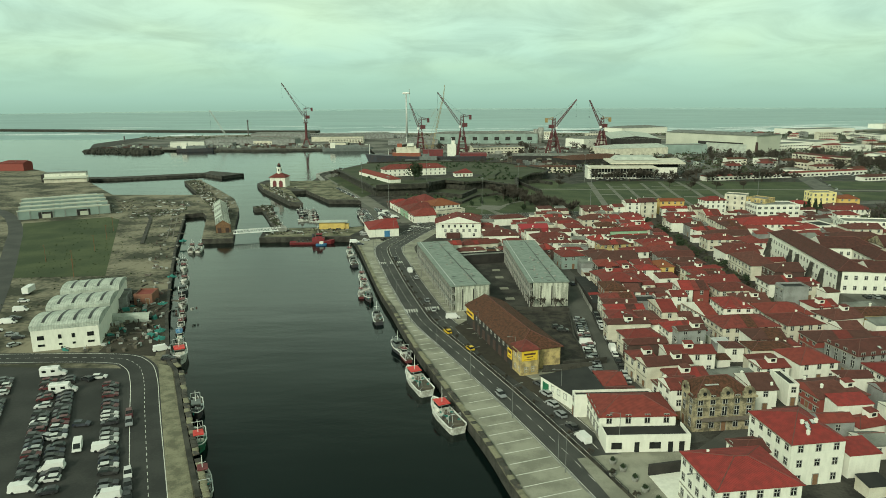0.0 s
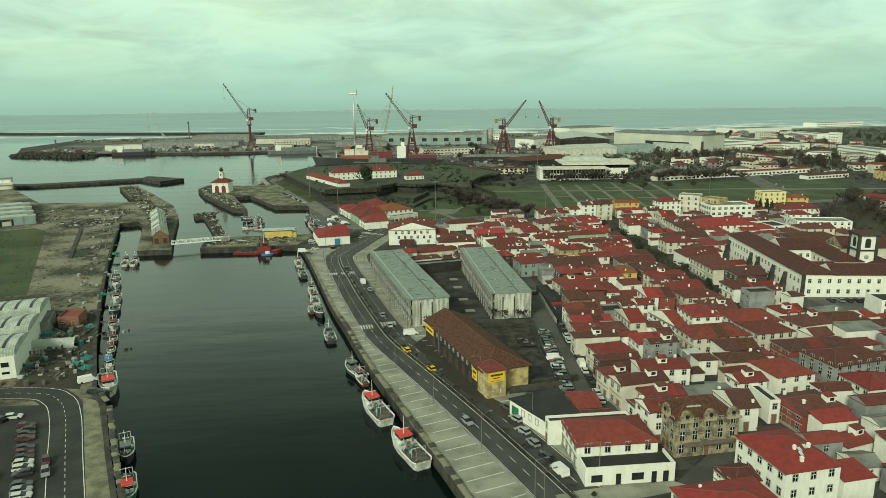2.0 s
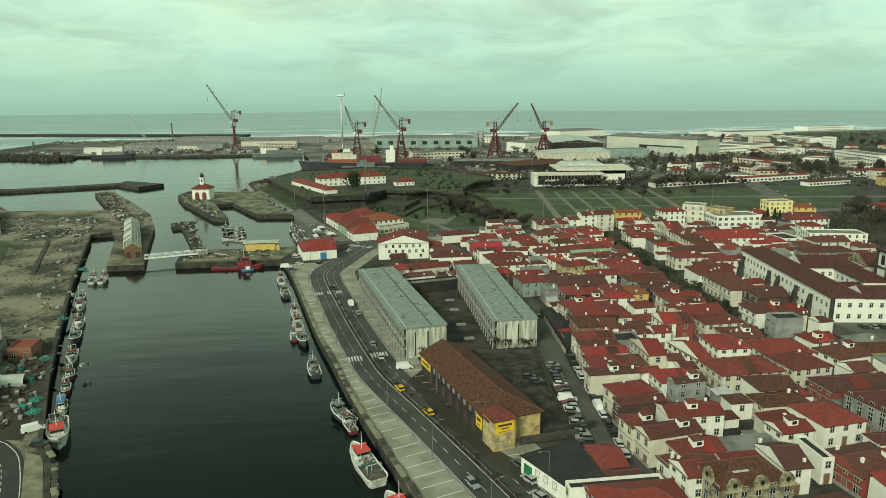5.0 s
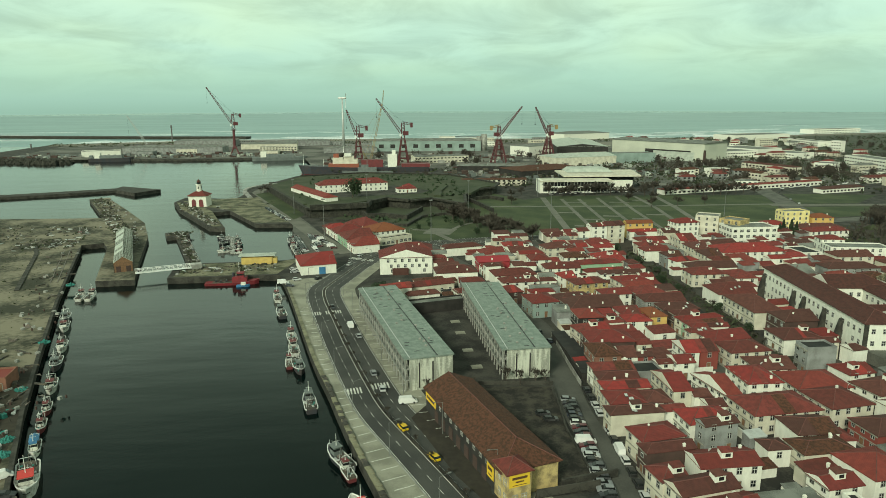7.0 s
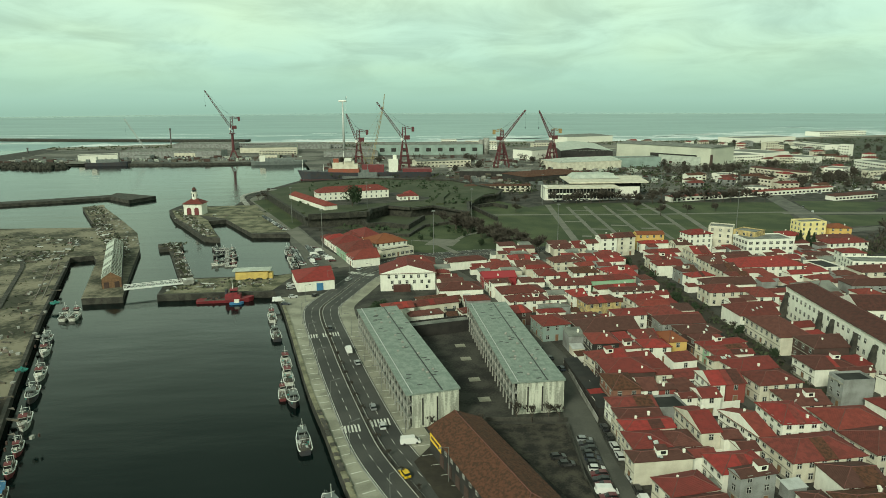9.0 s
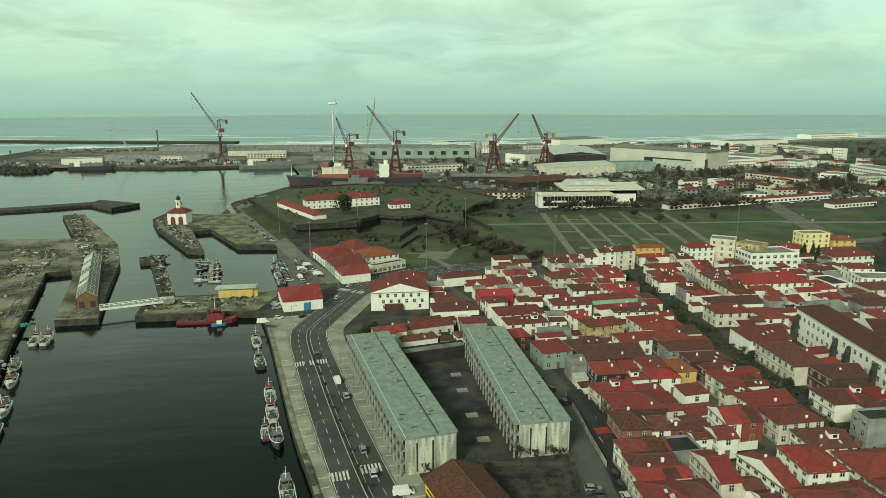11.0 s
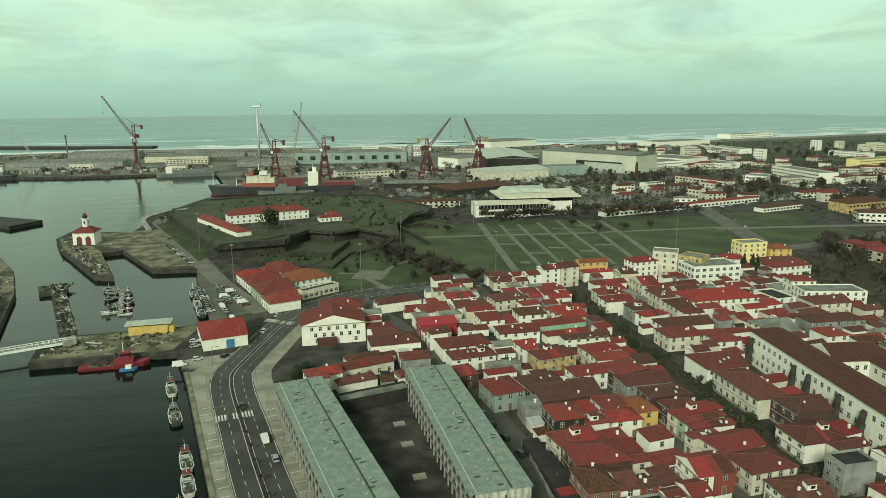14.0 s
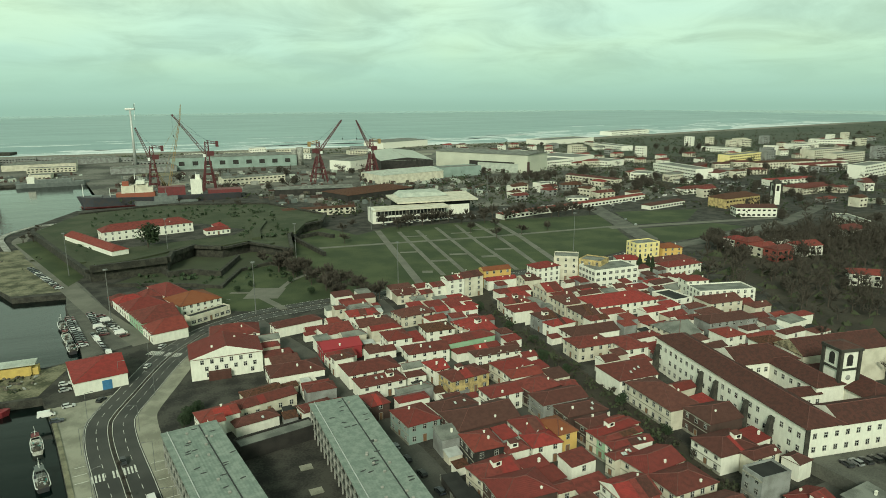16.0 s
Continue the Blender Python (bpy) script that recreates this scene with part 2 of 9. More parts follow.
material("crane_red", (0.095, 0.022, 0.026), 0.6, (0.09, 0.03, 0.03), 0.4)
material("crane_grey", (0.12, 0.11, 0.11), 0.6, (0.07, 0.05, 0.05), 0.4)
material("crane_yellow", (0.32, 0.22, 0.09), 0.6, (0.25, 0.17, 0.08), 0.4)
material("ship_red", (0.15, 0.03, 0.034), 0.6, (0.1, 0.03, 0.03), 0.3)
material("ship_orange", (0.27, 0.075, 0.045), 0.6, (0.2, 0.08, 0.05), 0.3)
material("ship_dark", (0.035, 0.04, 0.05), 0.6, (0.06, 0.045, 0.04), 0.3)
material("ship_green", (0.03, 0.16, 0.08), 0.5, (0.02, 0.09, 0.05), 0.5)
material("navy_grey", (0.15, 0.17, 0.16), 0.6, (0.09, 0.1, 0.1), 0.3)
material("tarp_blue", (0.06, 0.19, 0.36), 0.6)
material("signal_red", (0.55, 0.04, 0.035), 0.5)
material("container_yellow", (0.55, 0.40, 0.12), 0.6, (0.4, 0.28, 0.09), 0.5)
material("sign_yellow", (0.72, 0.48, 0.04), 0.6, (0.6, 0.4, 0.05), 0.8)
material("sign_ink", (0.10, 0.05, 0.02), 0.7)
material("timber", (0.20, 0.11, 0.06), 0.85, (0.10, 0.06, 0.035), 0.8)
material("bark", (0.075, 0.06, 0.048), 0.95, (0.04, 0.033, 0.027), 2.0)
material("twigs", (0.072, 0.062, 0.049), 0.95, (0.034, 0.029, 0.023), 0.8)
material("leaves", (0.035, 0.055, 0.025), 0.9, (0.02, 0.034, 0.017), 0.6)
material("scrub", (0.05, 0.062, 0.031), 0.95, (0.034, 0.036, 0.022), 0.05)
material("tyre", (0.02, 0.02, 0.02), 0.9, bump=0)
material("car_paint", (0.5, 0.5, 0.5), 0.3, amount=0.15, bump=0, spec=0.5,
         stops=[(0.56, 0.56, 0.54), (0.22, 0.23, 0.235), (0.02, 0.02, 0.024), (0.035, 0.035, 0.04), (0.48, 0.49, 0.48), (0.07, 0.073, 0.077), (0.014, 0.015, 0.018), (0.025, 0.03, 0.045), (0.32, 0.33, 0.33), (0.018, 0.018, 0.018), (0.09, 0.014, 0.018), (0.02, 0.02, 0.02)])
material("van_white", (0.70, 0.70, 0.67), 0.35, amount=0.2, bump=0)
material("taxi_yellow", (0.66, 0.44, 0.02), 0.35, amount=0.2, bump=0)
material("foam", (0.70, 0.74, 0.73), 0.9, (0.34, 0.44, 0.44), 0.012, 0.8, 0.12, stretch=(0.4, 2.2, 1.0))
material("rail_iron", (0.16, 0.14, 0.12), 0.6, (0.1, 0.07, 0.05), 0.8)
material("net_teal", (0.05, 0.22, 0.19), 0.9, (0.03, 0.12, 0.1), 1.5)

# water: dark green body, reflection of the sky, ripples at two sizes
wm = bpy.data.materials.new("harbour_water")
wm.use_nodes = True
n, l = wm.node_tree.nodes, wm.node_tree.links
p = n["Principled BSDF"]
p.inputs["Base Color"].default_value = (0.0010, 0.0048, 0.0044, 1)
p.inputs["Roughness"].default_value, p.inputs["IOR"].default_value = 0.10, 1.24
p.inputs["Specular Tint"].default_value = (0.84, 1.0, 0.97, 1)
tc = n.new("ShaderNodeTexCoord")
mp = n.new("ShaderNodeMapping")
mp.inputs["Scale"].default_value = (0.35, 1.0, 1.0)
l.new(tc.outputs["Object"], mp.inputs["Vector"])
n1, n2 = n.new("ShaderNodeTexNoise"), n.new("ShaderNodeTexNoise")
n1.inputs["Scale"].default_value, n1.inputs["Detail"].default_value = 0.9, 5.0
n2.inputs["Scale"].default_value, n2.inputs["Detail"].default_value = 0.05, 3.0
l.new(tc.outputs["Object"], n1.inputs["Vector"])
l.new(mp.outputs[0], n2.inputs["Vector"])
b1, b2 = n.new("ShaderNodeBump"), n.new("ShaderNodeBump")
b1.inputs["Strength"].default_value, b1.inputs["Distance"].default_value = 0.15, 0.12
b2.inputs["Strength"].default_value, b2.inputs["Distance"].default_value = 0.15, 1.5
l.new(n1.outputs[0], b1.inputs["Height"])
l.new(n2.outputs[0], b2.inputs["Height"])
l.new(b1.outputs[0], b2.inputs["Normal"])
l.new(b2.outputs[0], p.inputs["Normal"])
MATS["water"] = wm


# ---- mesh tools ----
class Geo:
    """Collects faces with a material slot each, and makes one mesh of them."""

    def __init__(self):
        self.v, self.f, self.s = [], [], []

    def face(self, pts, slot=0):
        i = len(self.v)
        self.v += [tuple(p) for p in pts]
        self.f.append(tuple(range(i, i + len(pts))))
        self.s.append(slot)
        return self

    def prism(self, poly, z0, z1, slot=0, top=None, bottom=False):
        n = len(poly)
        area = sum(poly[i][0] * poly[(i + 1) % n][1] - poly[(i + 1) % n][0] * poly[i][1] for i in range(n))
        if area < 0:
            poly = poly[::-1]
        i = len(self.v)
        self.v += [(x, y, z0) for x, y in poly] + [(x, y, z1) for x, y in poly]
        for k in range(n):
            self.f.append((i + k, i + (k + 1) % n, i + n + (k + 1) % n, i + n + k))
            self.s.append(slot)
        self.f.append(tuple(range(i + n, i + 2 * n)))
        self.s.append(slot if top is None else top)
        if bottom:
            self.f.append(tuple(range(i + n - 1, i - 1, -1)))
            self.s.append(slot)
        return self

    def box(self, x, y, z, sx, sy, sz, slot=0, turn=0.0):
        """A box that stands with the middle of its base at x, y, z."""
        c, s = math.cos(radians(turn)), math.sin(radians(turn))
        q = [(x + c * a - s * b, y + s * a + c * b) for a, b in ((-sx / 2, -sy / 2), (sx / 2, -sy / 2), (sx / 2, sy / 2), (-sx / 2, sy / 2))]
        return self.prism(q, z, z + sz, slot, None, True)

    def rod(self, a, b, r0, r1=None, n=5, slot=0, caps=True):
        a, b = Vector(a), Vector(b)
        r1 = r0 if r1 is None else r1
        d = (b - a).normalized()
        u = d.cross(Vector((0, 0, 1)) if abs(d.z) < 0.95 else Vector((1, 0, 0))).normalized()
        w = d.cross(u)
        i = len(self.v)
        for c, r in ((a, r0), (b, r1)):
            self.v += [tuple(c + r * (math.cos(6.2832 * k / n) * u + math.sin(6.2832 * k / n) * w)) for k in range(n)]
        for k in range(n):
            self.f.append((i + k, i + (k + 1) % n, i + n + (k + 1) % n, i + n + k)[::-1])
            self.s.append(slot)
        if caps:
            self.f += [tuple(range(i, i + n)), tuple(range(i + 2 * n - 1, i + n - 1, -1))]
            self.s += [slot, slot]
        return self

    def loft(self, rings, slot=0, closed=True):
        """Joins rings of equal length, first and last closed by a face."""
        i, n = len(self.v), len(rings[0])
        for r in rings:
            self.v += [tuple(q) for q in r]
        for a in range(len(rings) - 1):
            for k in range(n if closed else n - 1):
                o = i + a * n
                self.f.append((o + k, o + (k + 1) % n, o + n + (k + 1) % n, o + n + k))
                self.s.append(slot)
        if closed:
            self.f += [tuple(range(i + n - 1, i - 1, -1)), tuple(range(i + (len(rings) - 1) * n, i + len(rings) * n))]
            self.s += [slot, slot]
        return self

    def lattice(self, a, b, w0, w1, panels, r, slot=0):
        """A four-chord lattice beam from a to b."""
        a, b = Vector(a), Vector(b)
        d = (b - a).normalized()
        u = d.cross(Vector((0, 0, 1)) if abs(d.z) < 0.95 else Vector((1, 0, 0))).normalized()
        w = d.cross(u)
        prev = None
        for k in range(panels + 1):
            t = k / panels
            c, h = a.lerp(b, t), (w0 + (w1 - w0) * t) / 2
            q = [c + h * (i * u + j * w) for i, j in ((-1, -1), (1, -1), (1, 1), (-1, 1))]
            if prev:
                for i in range(4):
                    self.rod(prev[i], q[i], r, n=4, slot=slot, caps=False)
                    self.rod(prev[i], q[(i + 1) % 4], r * 0.6, n=3, slot=slot, caps=False)
            prev = q
        return self

    def mesh(self, name, *mats, smooth=False):
        me = bpy.data.meshes.new(name)
        me.from_pydata(self.v, [], self.f)
        for m in mats:
            me.materials.append(MATS[m])
        me.polygons.foreach_set("material_index", self.s)
        if smooth:
            me.polygons.foreach_set("use_smooth", [True] * len(self.f))
        me.update()
        return me


def thing(name, label, category, group="", kind="", m=None):
    """The Empty at a thing's base."""
    ob = tagged(new(name), label, category, group, kind)
    if m is not None:
        ob.matrix_basis = m
    return ob


def part(name, me, parent, m=None, label=""):
    ob = new(name, me)
    ob.parent = parent
    if m is not None:
        ob.matrix_basis = m
    return tagged(ob, label) if label else ob


def whole(name, me, label, category, group="", kind="", m=None):
    ob = tagged(new(name, me), label, category, group, kind)
    if m is not None:
        ob.matrix_basis = m
    return ob


def strip(pts, left, right, z0=0.0, z1=0.05):
    """A slab along a line of points, left and right of it in metres."""
    g, a, b = Geo(), [], []
    for i, q in enumerate(pts):
        q = Vector(q)
        d = (Vector(pts[min(i + 1, len(pts) - 1)]) - Vector(pts[max(i - 1, 0)])).normalized()
        nrm = Vector((-d.y, d.x))
        a.append(q + nrm * left)
        b.append(q - nrm * right)
    for i in range(len(pts) - 1):
        g.prism([a[i], b[i], b[i + 1], a[i + 1]], z0, z1)
    return g


def along(pts, step, start=0.0):
    """Points and headings in even steps along a line."""
    out, left = [], start
    for p0, p1 in zip(pts, pts[1:]):
        p0, p1 = Vector(p0), Vector(p1)
        d = (p1 - p0).length
        while left < d:
            q = p0.lerp(p1, left / d)
            out.append((q.x, q.y, math.degrees(math.atan2(p1.y - p0.y, p1.x - p0.x))))
            left += step
        left -= d
    return out


def smooth_line(pts, n=6):
    """A Catmull-Rom line through the points."""
    out = []
    for i in range(len(pts) - 1):
        p0, p1, p2, p3 = (Vector(pts[min(max(k, 0), len(pts) - 1)]) for k in (i - 1, i, i + 1, i + 2))
        for k in range(n):
            t = k / n
            out.append(0.5 * (2 * p1 + (p2 - p0) * t + (2 * p0 - 5 * p1 + 4 * p2 - p3) * t * t + (3 * p1 - p0 - 3 * p2 + p3) * t ** 3))
    return [tuple(q) for q in out] + [tuple(pts[-1])]

# ---- sea, land, quays ----
g = Geo()
N = 64
g.face([(4850 * math.cos(6.28318 * k / N), 200 + 4850 * math.sin(6.28318 * k / N), -3.0) for k in range(N)])
whole("water", g.mesh("water", "water"), "dark green harbour and grey sea water", "water", kind="structure")

QUAY_E = smooth_line([(84, -150), (34, 50), (20, 108), (14, 128), (10, 144), (2, 170), (-9, 206), (-15, 228), (-20, 248), (-26, 270), (-32, 296), (-46, 359), (-54, 389)], 4)
main = QUAY_E + [(-108, 388), (-110, 404), (-102, 418), (-57, 420), (-45, 425), (-52, 462), (-62, 505), (-63, 532), (-91, 534), (-99, 551), (-121, 594), (-133, 588),
                 (-109, 521), (-120, 524), (-163, 606), (-178, 645), (-176, 672), (-129, 660), (-128, 690), (-130, 732), (-118, 772), (-96, 840), (-20, 852), (58, 866), (58, 905),
                 (-88, 908), (-90, 985), (-118, 1098), (-283, 1080), (-437, 1104), (-575, 1105), (-640, 1250), (-640, 1440), (-300, 1560), (150, 1530), (650, 1500), (1065, 1600), (1566, 1730), (2281, 1900),
                 (4300, 2100), (4500, 0), (2500, -1500), (84, -1500)]
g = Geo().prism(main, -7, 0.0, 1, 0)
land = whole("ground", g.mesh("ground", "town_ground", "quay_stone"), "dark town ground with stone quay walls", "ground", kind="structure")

QUAY_W = [(-53, 130), (-59, 142), (-70, 166), (-80, 190), (-86, 198), (-104, 242), (-122, 291), (-147, 362), (-180, 464), (-183, 473), (-172, 478), (-164, 462), (-141, 386)]
left_bank = [(60, -150), (-10, 30)] + QUAY_W + [(-123, 387), (-134, 427), (-151, 494), (-170, 546), (-205, 610), (-236, 664), (-244, 682), (-258, 672), (-222, 600), (-205, 570), (-283, 574), (-360, 680), (-480, 795),
                                          (-700, 900), (-1500, 900), (-1500, -900), (60, -900)]
g = Geo().prism(left_bank, -7, 0.0, 1, 0)
whole("ground_left_bank", g.mesh("ground_left_bank", "dirt", "quay_stone"), "bare earth of the old shipyard bank", "ground", kind="structure")

g = strip([(-800, 700), (-348, 708), (-312, 722), (-255, 748)], 9, 9, -7, -0.6)
g.prism([(-262, 762), (-216, 733), (-232, 708), (-262, 738)], -7, 0.2)
whole("breakwater", g.mesh("breakwater", "quay_stone"), "dark stone breakwater lying low in the river", "breakwater", kind="structure")

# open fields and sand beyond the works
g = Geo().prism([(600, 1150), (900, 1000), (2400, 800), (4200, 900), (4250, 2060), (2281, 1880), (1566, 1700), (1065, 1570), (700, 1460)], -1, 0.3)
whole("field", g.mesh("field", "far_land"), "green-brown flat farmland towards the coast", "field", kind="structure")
g = strip(smooth_line([(-640, 1445), (-300, 1555), (150, 1525), (650, 1492), (1065, 1590), (1566, 1715), (2281, 1885)], 5), 6, 45, -3, 0.5)
whole("beach", g.mesh("beach", "sand"), "pale sandy beach along the coast", "beach", kind="structure")
COAST = [(-640, 1440), (-300, 1535), (150, 1500), (650, 1470), (1065, 1570), (1566, 1695), (2281, 1865), (3300, 1990)]
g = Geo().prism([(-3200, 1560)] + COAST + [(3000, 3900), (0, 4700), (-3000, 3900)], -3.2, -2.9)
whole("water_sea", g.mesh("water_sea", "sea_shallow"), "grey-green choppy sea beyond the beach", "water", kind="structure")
# the surf: a ragged sheet of broken foam along the beach, and longer breakers farther out
random.seed(4)
shore = smooth_line([(x, y + 22) for x, y in COAST[:-1]], 14)
g = Geo()
wide = [110 + 60 * math.sin(k * 0.7) + random.uniform(-30, 45) for k in range(len(shore))]
for k in range(len(shore) - 1):
    (x0, y0), (x1, y1) = shore[k], shore[k + 1]
    g.prism([(x0, y0 - 20), (x1, y1 - 20), (x1, y1 + max(12, wide[k + 1])), (x0, y0 + max(12, wide[k]))], -3.1, -2.7)
whole("surf", g.mesh("surf", "foam"), "white breaking wave foam along the beach", "surf", kind="stuff")
for k in range(6):
    g = Geo()
    for _ in range((26, 22, 18, 14, 10, 8)[k]):
        x = random.uniform(-1200, 2300)
        base = 1560 if x < 700 else 1530 + (x - 650) * 0.24
        y = base + (110, 165, 220, 290, 380, 480)[k] + random.uniform(-25, 25) + 18 * math.sin(x / 130.0)
        ln, wd = random.uniform(60, 320), random.uniform(8, 26) * (1.3 if k < 3 else 0.7)
        n = 16
        top, bot = [], []
        for i in range(n + 1):
            t = i / n
            w = wd * math.sin(math.pi * t) ** 0.6 * random.uniform(0.35, 1)
            yy = y + (0.24 * ln * (t - 0.5) if x > 700 else 0) + 5 * math.sin(7 * t + x) + random.uniform(-2, 2)
            top.append((x + ln * (t - 0.5), yy + w))
            bot.append((x + ln * (t - 0.5), yy - w * 0.6))
        g.prism(bot + top[::-1], -3.1, -2.65 + 0.02 * k)
    whole("surf", g.mesh("surf", "foam"), "white breaker rolling in towards the beach", "surf", kind="stuff")
g = strip([(-2600, 2215), (-1185, 1850), (-956, 1792), (-756, 1740), (-468, 1675), (-300, 1648)], 18, 18, -5, 2.4)
whole("breakwater", g.mesh("breakwater", "fort_stone"), "long low dark mole running out to sea", "breakwater", kind="structure")

# worn hard standing of the shipyard and the works
g = Geo().prism([(-85, 915), (62, 908), (120, 790), (160, 720), (330, 700), (480, 690), (640, 960), (720, 1440), (150, 1495), (-300, 1525), (-600, 1430), (-560, 1112), (-283, 1086), (-118, 1103)], -0.5, 0.012)
whole("works_ground", g.mesh("works_ground", "works_ground"), "worn grey hard standing of the shipyard", "ground", kind="structure")

# rocky spit beyond the river
random.seed(5)
g = Geo()
for _ in range(700):
    t = random.random()
    x, y = -575 + 120 * t + random.uniform(-12, 12), 1105 - 45 * t + random.uniform(-14, 40) * (1 - t * 0.3)
    g.rod((x, y, -4), (x + random.uniform(-2, 2), y + random.uniform(-2, 2), random.uniform(-2.4, 1.6) + 1.2 * t), random.uniform(3, 6.5), random.uniform(1.6, 3.4), 6)
whole("rock_spit", g.mesh("rock_spit", "fort_stone"), "dark boulders of a low rocky spit", "rocks", kind="stuff")

# ---- harbour road ----
KERB_W = smooth_line([(74, -20), (44, 80), (28, 130), (16, 164), (6, 190), (-2, 210), (-10, 230), (-15, 248), (-24, 287), (-30, 316), (-35, 340), (-37, 356), (-36, 366), (-31, 382), (-21, 412), (-12, 429), (0, 446), (21, 460), (45, 467), (80, 471), (120, 474), (170, 479), (230, 485), (272, 499), (300, 514)], 5)
# carriageway, with the two kerb lines fifteen metres apart
road = strip(KERB_W, 0.0, 15.0, 0.0, 0.03)
whole("road", road.mesh("road", "asphalt"), "dark asphalt dual carriageway along the dock", "road", kind="structure")
g = strip(KERB_W, -7.0, 7.9, 0.0, 0.17)
whole("road_median", g.mesh("road_median", "waste_ground"), "narrow raised kerbed median of the harbour road", "kerb", kind="structure")


def offset(pts, d):
    """The line moved d metres to its right."""
    out = []
    for i, q in enumerate(pts):
        q = Vector(q)
        v = (Vector(pts[min(i + 1, len(pts) - 1)]) - Vector(pts[max(i - 1, 0)])).normalized()
        out.append((q.x + v.y * d, q.y - v.x * d))
    return out


for d, w in ((0.35, 0.16), (6.75, 0.16), (8.1, 0.16), (14.65, 0.16)):
    g = strip(offset(KERB_W, d), w / 2, w / 2, 0.0, 0.036)
    whole("edge_line", g.mesh("edge_line", "white_line"), "worn white painted edge line", "road marking", kind="structure")
g = Geo()
for d in (3.5, 11.3):
    for x, y, h in along(offset(KERB_W, d), 6.0):
        g.box(x, y, 0.0, 2.8, 0.14, 0.036, 0, h)
whole("lane_dashes", g.mesh("lane_dashes", "white_line"), "white dashed lane lines", "road marking", kind="stuff")

# pale parking strip on the quay
g = strip(KERB_W[:len(KERB_W) - 55], 0.3, 0.0, 0.0, 0.12)
whole("kerb", g.mesh("kerb", "concrete"), "grey concrete kerb", "kerb", kind="structure")
k_mid = [q for q in KERB_W if -20 < q[1] < 384 and q[0] < 60]
e_mid = [q for q in QUAY_E if -20 < q[1] < 384]
g = Geo().prism([(x - 0.35, y) for x, y in k_mid] + [(x + 1.5, y) for x, y in e_mid[::-1]], 0.0, 0.08)
whole("quay_pavement", g.mesh("quay_pavement", "paving"), "pale worn parking strip on the quay", "pavement", kind="structure")
g = Geo().prism([(x + 1.5, y) for x, y in e_mid] + [(x + 0.05, y) for x, y in e_mid[::-1]], 0.0, 0.3)
whole("quay_edge", g.mesh("quay_edge", "cobbles", "quay_stone"), "rough stone coping of the quay", "quay wall", kind="structure")
# bay lines across the strip
LINE = Geo().box(0.5, 0, 0, 1, 0.2, 0.09).mesh("bay_line", "white_line")
for x, y, h in along([q for q in KERB_W if 96 < q[1] < 336 and q[0] < 60], 4.6):
    a = math.radians(h - 90)
    n = min(e_mid, key=lambda q: abs((q[0] - x) * math.sin(a) - (q[1] - y) * math.cos(a)))
    wid = min(abs((n[0] - x) * math.cos(a) + (n[1] - y) * math.sin(a)), x - n[0]) - 2.6
    if wid < 2.0:
        continue
    whole("bay_line", LINE, "white line of a parking bay", "road marking", "parking bay lines", "structure",
          pose(x - 0.7 * math.cos(a), y - 0.7 * math.sin(a), 0.004, 0, 0, h + 90) @ Matrix.Diagonal((wid, 1, 1, 1)))

# zebra crossings
for x, y, turn, n in ((-13.0, 247, 9, 7), (-4.8, 250, 9, 7), (-31.5, 323.5, 10, 7), (-23.3, 325, 10, 7), (-17.5, 420, -32, 7), (-10.8, 415.5, -32, 7)):
    crossing = thing("zebra_crossing", "white zebra crossing stripes on asphalt", "road marking", "zebra crossings", "structure", pose(x, y, 0.033, 0, 0, turn))
    me = Geo().box(0, 0, 0, 0.5, 4.2, 0.012).mesh("stripe", "white_line")
    for k in range(n):
        part("stripe", me, crossing, pose((k - n / 2 + 0.5) * 0.95, 0, 0))

# parking strip on the town side of the road
E_K = offset(KERB_W, 15.0)
east = [q for q in E_K if 95 < q[1] < 420 and q[0] < 60]
g = Geo().prism(east + [(x + (9.5 if y < 240 else 6.5), y + 1) for x, y in east[::-1]], 0.0, 0.06)
whole("pavement", g.mesh("pavement", "paving"), "grey parking bays and pavement on the town side", "pavement", kind="structure")
for x, y, h in along([q for q in east if 100 < q[1] < 330], 5.2):
    whole("bay_line", Geo().box(0, 0, 0, 5, 0.18, 0.07).mesh("bay_line", "white_line"), "white line of a parking bay", "road marking", "parking bay lines", "structure", pose(x + 3.0, y + 0.3, 0.004, 0, 0, 8))

# kerbed pavement round the bend and street surfaces of the town
STREETS = (("street", [(59, 145), (53.6, 164), (51.8, 182), (50, 220), (52, 247), (54, 265), (57, 290), (53, 320), (49, 345), (44, 380), (30, 428), (24, 452)], 4.2),
                   ("street", [(108, 235), (104, 266), (101, 287), (99, 311), (95, 336), (90, 380), (89, 428), (88, 468)], 3.2),
                   ("garden_ground", [(128, 225), (126, 262), (130, 290), (130, 322), (132, 362), (134, 420), (150, 470)], 5.5),
                   ("street", [(57, 234), (85, 238), (105, 240), (127, 238), (150, 243), (200, 246)], 4.2),
                   ("street", [(32, 118), (58, 137), (75, 152)], 3.5))
for nm, pts, w in STREETS:
    g = strip(smooth_line(pts, 4), w, w, 0.0, 0.025)
    if nm == "street":
        whole(nm, g.mesh(nm, "street_asphalt"), "narrow worn grey town street", "street", kind="structure")
    else:
        whole(nm, g.mesh(nm, "wood_floor"), "dark overgrown garden strip between house rows", "garden", kind="structure")

